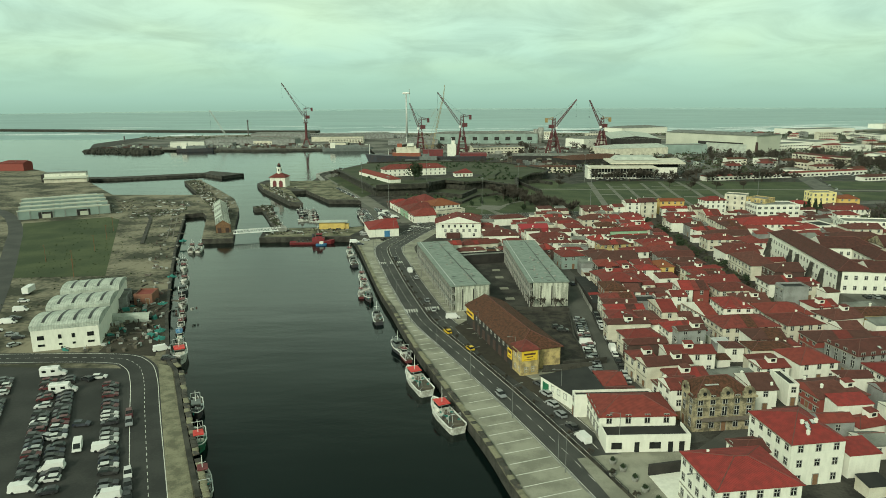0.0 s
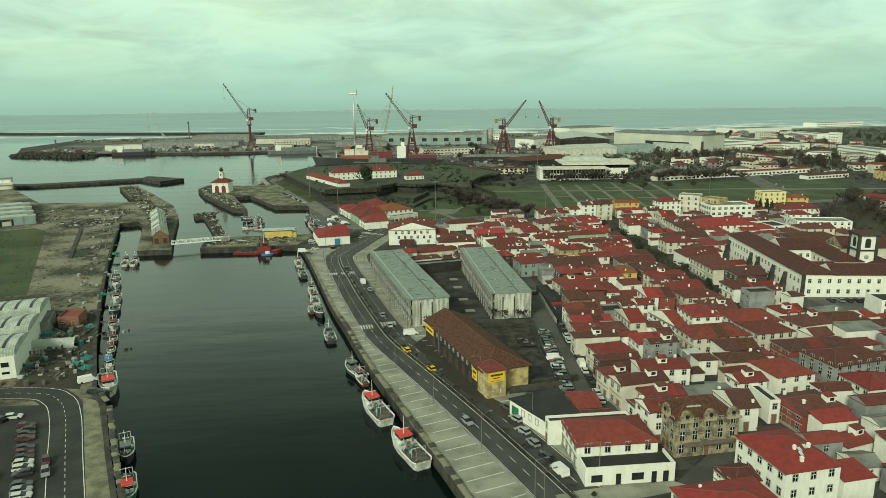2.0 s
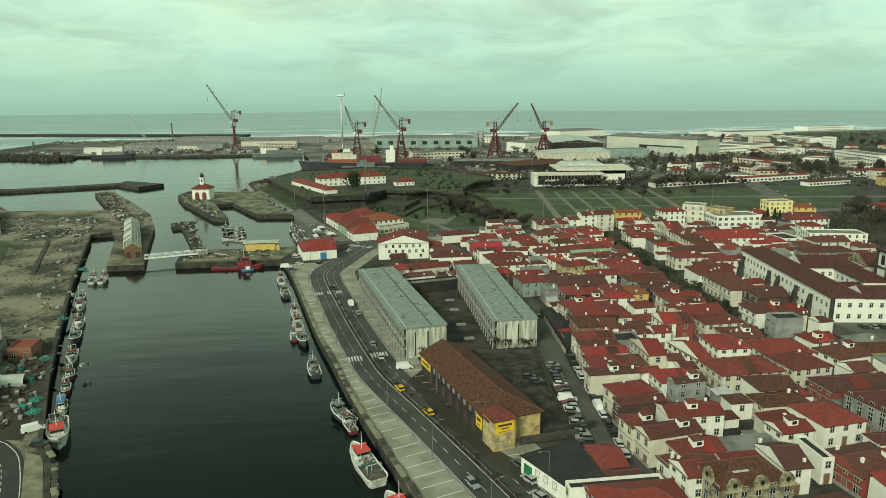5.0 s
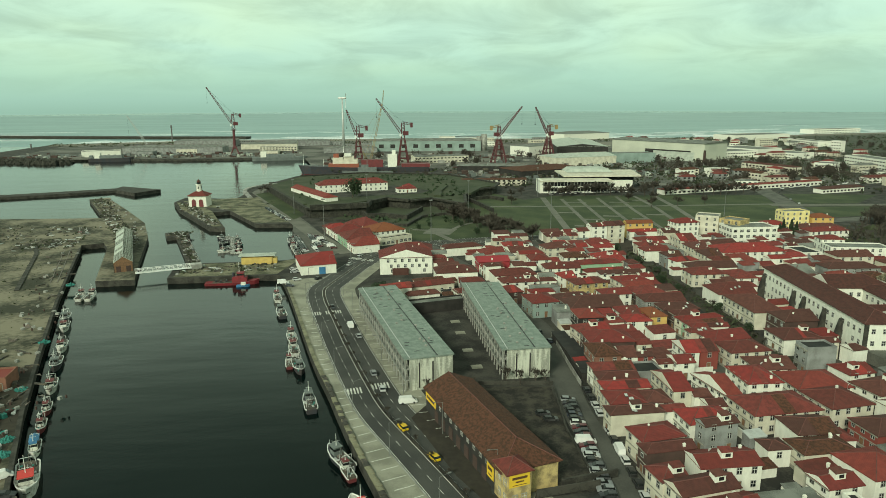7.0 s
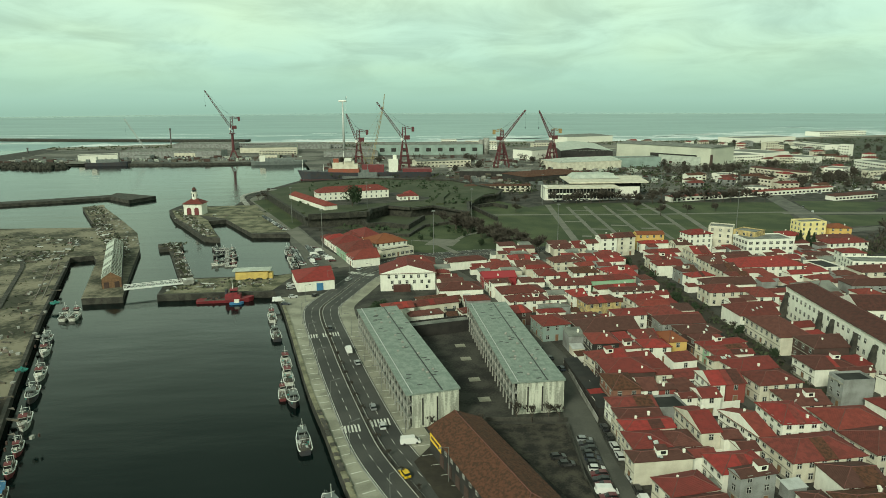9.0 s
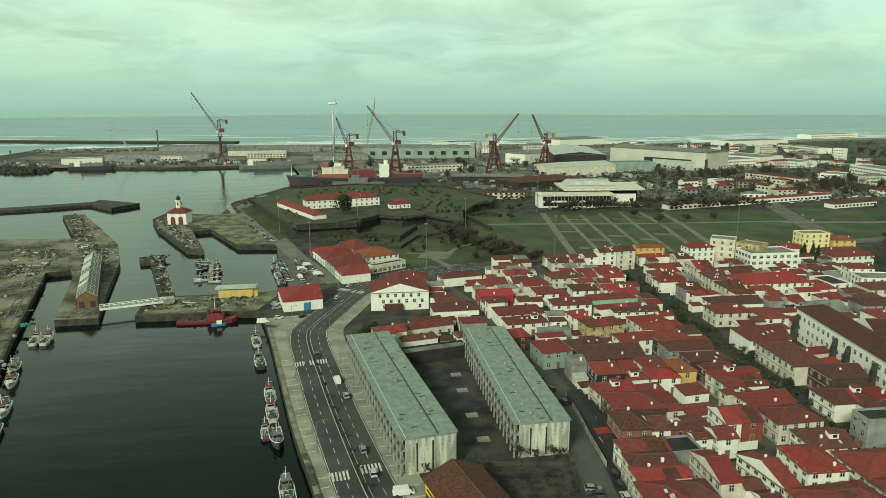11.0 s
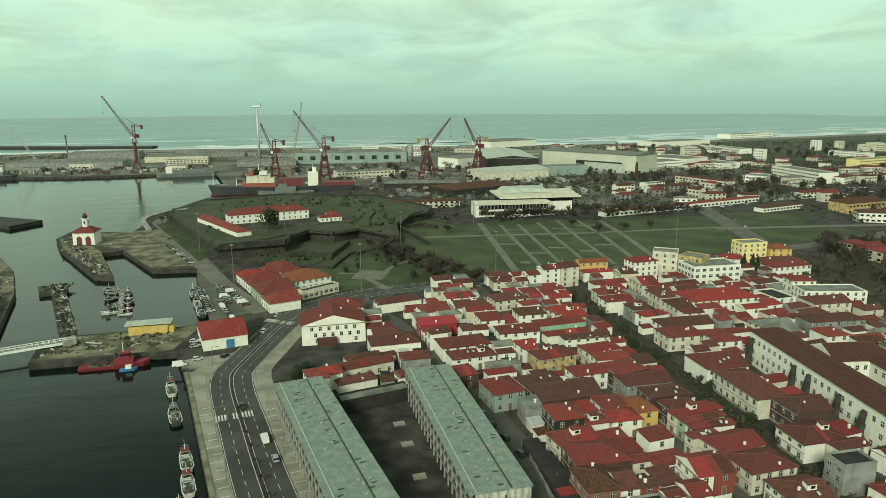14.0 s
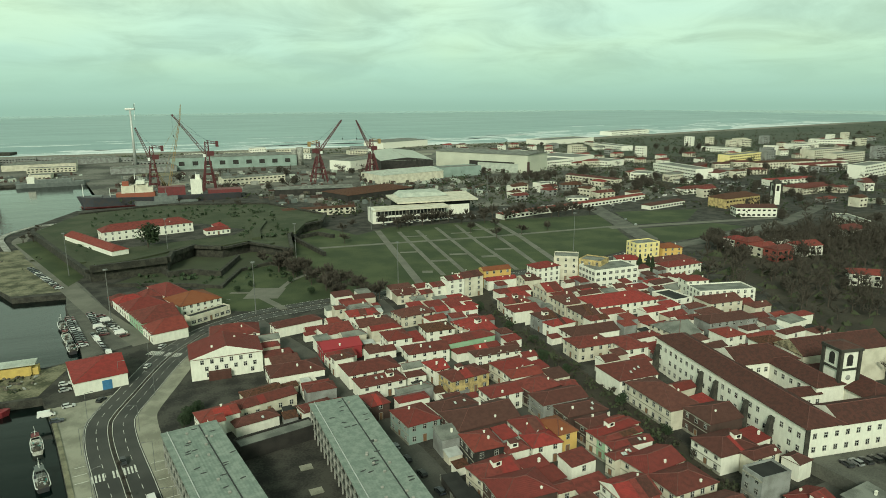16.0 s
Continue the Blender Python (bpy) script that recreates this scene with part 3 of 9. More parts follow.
# walled waste ground beside the warehouse
whole("waste_ground", Geo().prism([(26, 246), (47, 244), (44.2, 217), (44.2, 189), (29, 187), (34, 200), (38, 209), (30, 232)], 0, 0.075).mesh("waste_ground", "waste_ground"), "dark cindery waste ground behind the warehouse", "yard", kind="structure")
for pts, h in (([(25, 248), (48, 245.5)], 1.3), ([(29.5, 187.4), (44.6, 190)], 2.0), ([(47.6, 243), (44.4, 217), (44.3, 190)], 0.9)):
    whole("yard_wall", strip(pts, 0.16, 0.16, 0, h).mesh("yard_wall", "quay_stone", "quay_stone"), "stained low wall round the waste ground", "wall", "yard walls", "structure")
rail = thing("guard_rail", "thin dark metal guard rail on the median", "railing", kind="structure")
line = [q for q in offset(KERB_W, 7.42) if 120 < q[1] < 300 and q[0] < 60]
part("top_rail", strip(line, 0.06, 0.06, 0.95, 1.03).mesh("top_rail", "dark_metal"), rail)
part("mid_rail", strip(line, 0.05, 0.05, 0.5, 0.56).mesh("mid_rail", "dark_metal"), rail)
post = Geo().box(0, 0, 0.1, 0.12, 0.12, 0.95).mesh("post", "dark_metal")
for x, y, h in along(line, 2.6):
    part("post", post, rail, pose(x, y, 0, 0, 0, h))

# ---- park and castle green ----
PARK = [(4, 530), (10, 470), (24, 463), (70, 471), (116, 476), (160, 482), (230, 488), (268, 500), (290, 513), (300, 530), (312, 561), (320, 580), (338, 628), (240, 640), (150, 645), (120, 625), (85, 700), (40, 600)]
whole("lawn", Geo().prism(PARK, 0, 0.05).mesh("lawn", "grass"), "mown green lawn of the castle park", "lawn", kind="structure")
whole("lawn", Geo().prism([(360, 635), (339, 578), (388, 574), (439, 618)], 0, 0.05).mesh("lawn", "grass"), "mown green lawn beside the road", "lawn", kind="structure")
whole("lawn", Geo().prism([(331, 562), (317, 513), (349, 517), (415, 537), (402, 558)], 0, 0.05).mesh("lawn", "grass"), "dark lawn beside the road", "lawn", kind="structure")
whole("lawn", Geo().prism([(-66, 548), (-118, 690), (-104, 705), (-58, 575)], 0, 0.075).mesh("lawn", "grass"), "grass bank below the fort wall", "lawn", kind="structure")
path_z = 0.08
for pts, w in (([(139, 636), (119, 477)], 2.4), ([(153, 625), (138, 490)], 1.5), ([(168, 625), (152, 490)], 1.5), ([(186, 630), (168, 488)], 1.5), ([(205, 635), (194, 564), (184, 485)], 1.5),
               ([(222, 638), (215, 570), (201, 490)], 1.7), ([(241, 642), (231, 569), (216, 490)], 2.2), ([(84, 591), (112, 589), (207, 580), (322, 578)], 2.3), ([(142, 526), (154, 523)], 2.0), ([(161, 538), (173, 535)], 2.0), ([(178, 524), (190, 522)], 2.4), ([(129, 502), (135, 500)], 2.4),
               ([(132, 556), (147, 553)], 1.6), ([(195, 540), (211, 537)], 2.2), ([(150, 605), (168, 602)], 1.4), ([(188, 603), (204, 600)], 1.4), ([(210, 610), (226, 606)], 1.4), ([(33, 484), (41, 460)], 2.0), ([(44, 497), (52, 512), (70, 530)], 1.4), ([(18, 500), (28, 496)], 1.4)):
    path_z += 0.004
    whole("park_path", strip(pts, w, w, 0, path_z).mesh("park_path", "path_stone"), "pale straight stone path across the lawn", "path", "park paths", "structure")
whole("road_to_beach", strip([(286, 500), (304, 515), (314, 530), (333, 588), (351, 645), (376, 715)], 8, 8, 0, 0.1).mesh("road_to_beach", "old_asphalt"), "wide grey avenue through the lawns", "road", kind="structure")
whole("path_wide", strip([(312, 573), (401, 564), (470, 556)], 3.5, 3.5, 0, 0.12).mesh("path_wide", "path_stone"), "pale promenade crossing the avenue", "path", kind="structure")
whole("road_bend", strip(smooth_line([(290, 502), (318, 502), (349, 508), (397, 521), (470, 545), (560, 590)], 4), 6, 6, 0, 0.11).mesh("road_bend", "old_asphalt"), "curving grey road beside the wood", "road", kind="structure")
whole("square", strip([(27, 495.5), (44, 489)], 10, 10, 0, 0.08).mesh("square", "path_stone"), "small pale paved square in the lawn", "pavement", kind="structure")

# ---- left bank surfaces ----
whole("lawn_left_bank", Geo().prism([(-278, 440), (-232, 462), (-220, 452), (-157, 303), (-198, 300)], 0, 0.05).mesh("lawn_left_bank", "grass"), "rough dark grass field", "lawn", kind="structure")
whole("car_park", Geo().prism([(-60, 122), (-92, 192), (-190, 196), (-190, 20), (-20, 20)], 0, 0.04).mesh("car_park", "wet_asphalt"), "dark asphalt car park on the left bank", "car park", kind="structure")
LOOP = smooth_line([(-33, 62), (-64.7, 132.4), (-78, 162), (-87.8, 184), (-95, 195.5), (-105, 200.5), (-136, 201), (-200, 198), (-260, 190)], 5)
whole("road_left_bank", strip(LOOP, 4.5, 4.5, 0, 0.05).mesh("road_left_bank", "wet_asphalt"), "asphalt road bending round the car park", "road", kind="structure")
for d in (-3.6, 3.6):
    whole("edge_line", strip(offset(LOOP, d), 0.09, 0.09, 0, 0.056).mesh("edge_line", "white_line"), "white painted edge line", "road marking", kind="structure")
g = Geo()
for x, y, h in along(LOOP, 3.0):
    g.box(x, y, 0, 1.5, 0.14, 0.056, 0, h)
whole("lane_dashes", g.mesh("lane_dashes", "white_line"), "white dashed lane line", "road marking", kind="stuff")
whole("quay_promenade", Geo().prism([(-56, 122), (-60.6, 132.3), (-74.5, 164), (-88.4, 195.8), (-83.3, 193.5), (-70.8, 166), (-59.9, 142), (-51.6, 124)], 0, 0.1).mesh("quay_promenade", "cobbles"), "worn beige cobbled quay promenade", "pavement", kind="structure")
whole("quay_edge_left_bank", strip([(-50, 124), (-58.6, 142), (-69.6, 166), (-80, 190), (-85.6, 198), (-103.6, 242), (-121.6, 291), (-146.6, 362), (-179.5, 464)], 1.2, 0.0, 0, 0.35).mesh("quay_edge_left_bank", "quay_stone"), "rough stone coping of the old quay", "quay wall", kind="structure")
whole("road_far_left", strip(smooth_line([(-150, 200), (-199, 293), (-238, 363), (-278, 431), (-325, 489), (-420, 560)], 4), 4, 4, 0, 0.06).mesh("road_far_left", "asphalt"), "narrow asphalt road past the sheds", "road", kind="structure")
whole("castle_yard_road", strip(smooth_line([(-22, 434), (-46, 490), (-72, 565), (-108, 672), (-118, 705), (-110, 740), (-86, 800)], 4), 5, 5, 0, 0.055).mesh("castle_yard_road", "path_stone"), "grey waterside road below the fort", "road", kind="structure")
whole("gravel_yard", Geo().prism([(-76, 560), (-66, 538), (-92, 538), (-101, 554), (-122, 598), (-150, 620), (-172, 650), (-150, 660), (-112, 668)], 0, 0.04).mesh("gravel_yard", "gravel"), "worn gravel yard by the lighthouse slip", "yard", kind="structure")

# pale yards among the works and suburbs, bare patches on the bank
ry = random.Random(51)
def patch(name, label, mat, x, y, rx, ry_, h, turn=0.0, n=14, rough=0.3):
    c, q = math.cos(radians(turn)), math.sin(radians(turn))
    pts = []
    for k in range(n):
        a, f = 6.2832 * k / n, 1 + ry.uniform(-rough, rough)
        u, v = rx * f * math.cos(a), ry_ * f * math.sin(a)
        pts.append((x + c * u - q * v, y + q * u + c * v))
    whole(name, Geo().prism(pts, 0, h).mesh(name, mat), label, "ground", kind="structure")


for k in range(34):
    patch("yard", "pale worn yard among far buildings", ry.choice(("paving", "path_stone", "cobbles", "sand")), ry.uniform(-60, 900), ry.uniform(900, 1380), ry.uniform(20, 60), ry.uniform(10, 26), 0.02 + 0.002 * k, ry.uniform(-10, 10))
for k in range(20):
    patch("yard", "grassy plot among far houses", ry.choice(("grass", "paving", "far_land", "path_stone")), ry.uniform(440, 1300), ry.uniform(560, 900), ry.uniform(18, 50), ry.uniform(12, 26), 0.02 + 0.002 * k, ry.uniform(-40, 40))
whole("fort_yard", Geo().prism([(-70, 655), (-48, 615), (30, 632), (40, 650), (10, 690), (-50, 690)], 6.0, 6.05).mesh("fort_yard", "town_ground"), "dark paved yard inside the fort", "yard", kind="structure")

# rough ground under the wood, brown forecourt of the warehouse
whole("wood_ground", Geo().prism([(222, 238), (700, 240), (700, 500), (560, 545), (425, 523), (403, 511), (317, 475), (300, 455), (290, 400), (255, 340), (236, 318)], 0, 0.06).mesh("wood_ground", "wood_floor"), "dark leaf-strewn ground under bare trees", "ground", kind="structure")
whole("forecourt", Geo().prism([(9, 236), (24, 232), (20, 190), (33, 172), (27, 168), (13, 198), (4, 228)], 0, 0.07).mesh("forecourt", "wood_floor"), "dark brown forecourt before the warehouse", "yard", kind="structure")

# single coping stones on the near quays
rs = random.Random(61)
COPE = [Geo().loft([[(sx * a + rs.uniform(-0.06, 0.06), sy * b + rs.uniform(-0.05, 0.05), z) for sx, sy in ((-1, -1), (1, -1), (1, 1), (-1, 1))] for a, b, z in ((0.86, 0.72, 0), (0.86, 0.72, 0.28), (0.78, 0.64, 0.36))]).mesh("coping_stone", mt) for mt in ("quay_stone", "cobbles", "quay_stone", "cobbles", "deck_dark")]
for parent, line, y0, y1, side in (("quay_edge", e_mid, 96, 262, 0.75), ("quay_edge_left_bank", [(-50, 124), (-58.6, 142), (-69.6, 166), (-80, 190), (-85.6, 198), (-103.6, 242)], 120, 242, 0.9)):
    for x, y, h in along([q for q in offset(line, side) if y0 < q[1] < y1], 1.85):
        if rs.random() < 0.1:
            continue
        part("coping_stone", rs.choice(COPE), scene.objects[parent], pose(x + rs.uniform(-0.15, 0.15), y, rs.uniform(0.1, 0.3), rs.uniform(-3, 3), rs.uniform(-3, 3), h + rs.uniform(-5, 5)))

whole("promenade", strip(smooth_line([(-118, 664), (-126, 690), (-131, 708), (-132, 728), (-123, 750), (-112, 764), (-72, 772)], 4), 2.0, 2.0, -3.6, 0.9).mesh("promenade", "concrete"), "pale curving riverside promenade", "path", kind="structure")
rk = random.Random(81)
g = Geo()
for _ in range(1100):
    x, y = rk.choice(((rk.uniform(-80, 300), rk.uniform(912, 1130)), (rk.uniform(70, 330), rk.uniform(770, 920)), (rk.uniform(-560, -130), rk.uniform(1108, 1190)), (rk.uniform(280, 460), rk.uniform(960, 1110))))
    g.box(x, y, 0, rk.uniform(1, 9), rk.uniform(1, 6), rk.uniform(0.6, 4.5), rk.choice((0, 0, 1, 1, 2, 3, 4)), rk.choice((0, 8, 20, 95, 110)))
whole("yard_clutter", g.mesh("yard_clutter", "navy_grey", "brown_wall", "concrete", "white_sheet", "deck_dark"), "plates, containers and blocks strewn over the yard", "clutter", kind="stuff")

whole("yard_ground", Geo().prism([(-92, 202), (-103, 240), (-116, 276), (-150, 282), (-118, 252), (-112, 206)], 0, 0.035).mesh("yard_ground", "wood_floor"), "dark oily ground of the scrap yard", "yard", kind="structure")

whole("pier_top", Geo().prism([(-106, 390), (-55.5, 391), (-47, 424), (-57, 418), (-101, 416)], 0, 0.06).mesh("pier_top", "gravel"), "grassy worn gravel top of the pier", "ground", kind="structure")
whole("pier_top", Geo().prism([(-134, 592), (-112, 526), (-118, 526), (-162, 608), (-176, 646), (-150, 622)], 0, 0.062).mesh("pier_top", "gravel"), "worn stone top of the lighthouse slip", "ground", kind="structure")
whole("waterfront_yard", Geo().prism([(-45, 424), (-24, 436), (-44, 500), (-58, 545), (-92, 640), (-104, 640), (-66, 540), (-61.5, 505), (-51.5, 462)], 0, 0.045).mesh("waterfront_yard", "old_asphalt"), "grey waterside parking yard", "car park", kind="structure")

# ---- town houses ----
WALL = {"white": "white_wall", "cream": "cream_wall", "grey": "grey_wall", "brown": "brown_wall", "dark": "dark_wall_and_shade", "yellow": "yellow_wall", "green": "green_wall",
        "crim": "crimson_wall", "rust": "rust_wall", "brick": "brick_wall", "stone": "stone_wall", "lemon": "lemon_wall", "ochre": "ochre_wall", "teal": "teal_wall"}
ROOF = {"red": "red_tiles", "dark": "dark_tiles", "brown": "brown_tiles", "orange": "orange_tiles", "flat": "flat_roof", "grey": "flat_roof", "crim": "crimson_wall", "felt": "felt_roof", "pale": "white_sheet"}
SAID = {"red": "bright red tiled roof", "dark": "dark red tiled roof", "brown": "brown weathered tiled roof", "orange": "orange tiled roof", "flat": "flat grey roof", "grey": "grey sheet roof",
        "crim": "painted crimson roof", "felt": "black felt roof", "pale": "pale sheet roof"}
WSAID = {"white": "white rendered", "cream": "cream rendered", "grey": "grey cement", "brown": "dark brown rendered", "dark": "dark rendered", "yellow": "yellow painted", "green": "green painted",
         "crim": "crimson painted", "rust": "rust-red painted", "brick": "red brick", "stone": "weathered ornate stone", "lemon": "lemon yellow", "ochre": "stained ochre", "teal": "pale teal sheeted"}


def window_meshes(w, h, bars=2, joined=False):
    """Frame with mullions as one piece, and the dark pane behind it; both face -y, the wall's face at y = 0."""
    a = 0.13
    xs = [-w / 2 - a, -w / 2, -0.04, 0.04, w / 2, w / 2 + a] if bars == 2 else [-w / 2 - a, -w / 2, -w / 6 - 0.04, -w / 6 + 0.04, w / 6 - 0.04, w / 6 + 0.04, w / 2, w / 2 + a]
    zs = [0, 0.14, h * 0.62, h * 0.62 + 0.08, h, h + 0.16]
    g, ids = Geo(), {}

    def vid(i, k, back):
        key = (i, k, back)
        if key not in ids:
            ids[key] = len(g.v)
            edge = i in (0, len(xs) - 1) or k in (0, 5) or i in (1, len(xs) - 2) or k in (1, 4)
            g.v.append((xs[i], 0.03 if back else (-0.08 if edge else -0.05), zs[k]))
        return ids[key]

    solid = lambda i, k: 0 <= i < len(xs) - 1 and 0 <= k < 5 and (i % 2 == 0 or k % 2 == 0)
    for i in range(len(xs) - 1):
        for k in range(5):
            if not solid(i, k):
                continue
            g.f.append((vid(i, k, 0), vid(i + 1, k, 0), vid(i + 1, k + 1, 0), vid(i, k + 1, 0)))
            g.s.append(0 if i in (0, len(xs) - 2) or k in (0, 4) else 1)
            for di, dk, p, q in ((-1, 0, (i, k + 1), (i, k)), (1, 0, (i + 1, k), (i + 1, k + 1)), (0, -1, (i, k), (i + 1, k)), (0, 1, (i + 1, k + 1), (i, k + 1))):
                if not solid(i + di, k + dk):
                    g.f.append((vid(*q, 0), vid(*p, 0), vid(*p, 1), vid(*q, 1)))
                    g.s.append(0)
    if joined:
        return g.box(0, 0.0, 0.1, w + 0.02, 0.05, h - 0.08, 2).mesh("window", "concrete", "white_metal", "glass"), None
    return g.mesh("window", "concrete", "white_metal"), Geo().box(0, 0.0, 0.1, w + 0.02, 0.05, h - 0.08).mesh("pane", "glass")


WIN = window_meshes(1.05, 1.55)
WIDE = window_meshes(1.9, 1.5, 3)
TALL = window_meshes(1.1, 2.3)
SMALL = window_meshes(1.05, 1.55, 2, True)
FAR_WIN = (Geo().box(0, -0.02, 0.1, 2.0, 0.12, 1.5).mesh("window", "glass"), None)
DOOR = Geo().box(0, -0.02, 0, 1.5, 0.1, 2.6).box(0, -0.07, 0.05, 1.1, 0.08, 2.4, 1).mesh("door", "concrete", "timber")
CHIM = Geo().loft([[(sx * a, sy * b, z) for sx, sy in ((-1, -1), (1, -1), (1, 1), (-1, 1))] for a, b, z in ((0.32, 0.24, 0), (0.32, 0.24, 1.5), (0.4, 0.32, 1.52), (0.4, 0.32, 1.62), (0.24, 0.17, 1.65), (0.24, 0.17, 1.8))]).mesh("chimney", "white_wall")
VELUX = Geo().box(0, 0, 0, 0.95, 1.3, 0.1).box(0, 0, 0.1, 0.75, 1.1, 0.02, 1).mesh("skylight", "dark_metal", "skylight")
ROOF_BOX = Geo().box(0, 0, 0, 2.6, 1.9, 1.7).loft([[(xx, -1.1, 1.7), (xx, 1.1, 2.05), (xx, 1.1, 1.95), (xx, -1.1, 1.6)] for xx in (-1.45, 1.45)], 1).box(0.2, -0.97, 0.5, 1.2, 0.06, 0.8, 2).mesh("roof_box", "white_wall", "dark_tiles", "glass")
DISH = Geo().rod((0, 0, -0.3), (0, 0, 1.1), 0.04, n=4).rod((0, -0.25, 1.0), (0, -0.12, 1.05), 0.5, 0.2, 10, 1).mesh("satellite_dish", "lamp_grey", "white_metal")
rnd = random.Random(11)


def put_windows(h, m, length, height, floors, rate=2.7, door=True, win=None, pane=True, margin=1.0):
    """Rows of windows on the wall that runs along m's x axis and faces its -y."""
    me, glass = win or WIN
    n = max(1, int((length - margin) / rate))
    for f in range(floors):
        z = height * f / floors + (1.0 if f else 0.85)
        for k in range(n):
            x = length * (k + 0.5) / n
            if door and f == 0 and k == n // 2:
                part("door", DOOR, h, m @ pose(x, 0, 0))
                continue
            w = part("window", me, h, m @ pose(x, 0, z))
            if glass:
                part("pane", glass, w)


def window_rows(h, m, length, height, floors, rate):
    """All the small windows of a far facade, too small to pick apart."""
    g, n = Geo(), max(1, int(length / rate))
    for f in range(floors):
        for k in range(n):
            g.box(length * (k + 0.5) / n, -0.02, height * f / floors + 1.0, rate * 0.55, 0.12, 1.5)
    return tagged(part("glazing", g.mesh("glazing", "glass"), h, m), "rows of small dark windows", "", "", "stuff")


def roof_shape(form, L, W, z, pitch, over, hips):
    """Slopes, ridge along x; hips says at which ends (a, b) it is hipped."""
    rise = min(W / 2 * math.tan(radians(pitch)), 3.8)
    g = Geo()
    x0, x1, y0, y1, zl = -over, L + over, -over, W + over, z - over * rise / (W / 2)
    ra = W / 2 if hips[0] else -over
    rb = L - W / 2 if hips[1] else L + over
    if ra > rb:
        ra = rb = (ra + rb) / 2
    zr, t = z + rise, 0.18
    A, B, C, D, P, Q = (x0, y0, zl), (x1, y0, zl), (x1, y1, zl), (x0, y1, zl), (ra, W / 2, zr), (rb, W / 2, zr)
    g.face([A, B, Q, P]).face([C, D, P, Q])
    if hips[0]:
        g.face([D, A, P])
    if hips[1]:
        g.face([B, C, Q])
    lo = [(q[0], q[1], q[2] - t) for q in (A, B, C, D)]
    for i, (q, r) in enumerate(zip((A, B, C, D), (B, C, D, A))):
        if (i == 1 and not hips[1]) or (i == 3 and not hips[0]):
            top = Q if i == 1 else P
            g.face([lo[i], lo[(i + 1) % 4], r, q], 0)
            g.face([q, r, top], 1)
        else:
            g.face([lo[i], lo[(i + 1) % 4], r, q], 0)
    g.face(lo[::-1], 1)
    # ridge and hip caps
    g.rod(P, Q, 0.13, n=5, slot=2) if (Vector(P) - Vector(Q)).length > 0.5 else None
    if hips[0]:
        g.rod(A, P, 0.11, n=4, slot=2).rod(D, P, 0.11, n=4, slot=2)
    if hips[1]:
        g.rod(B, Q, 0.11, n=4, slot=2).rod(C, Q, 0.11, n=4, slot=2)
    return g, rise


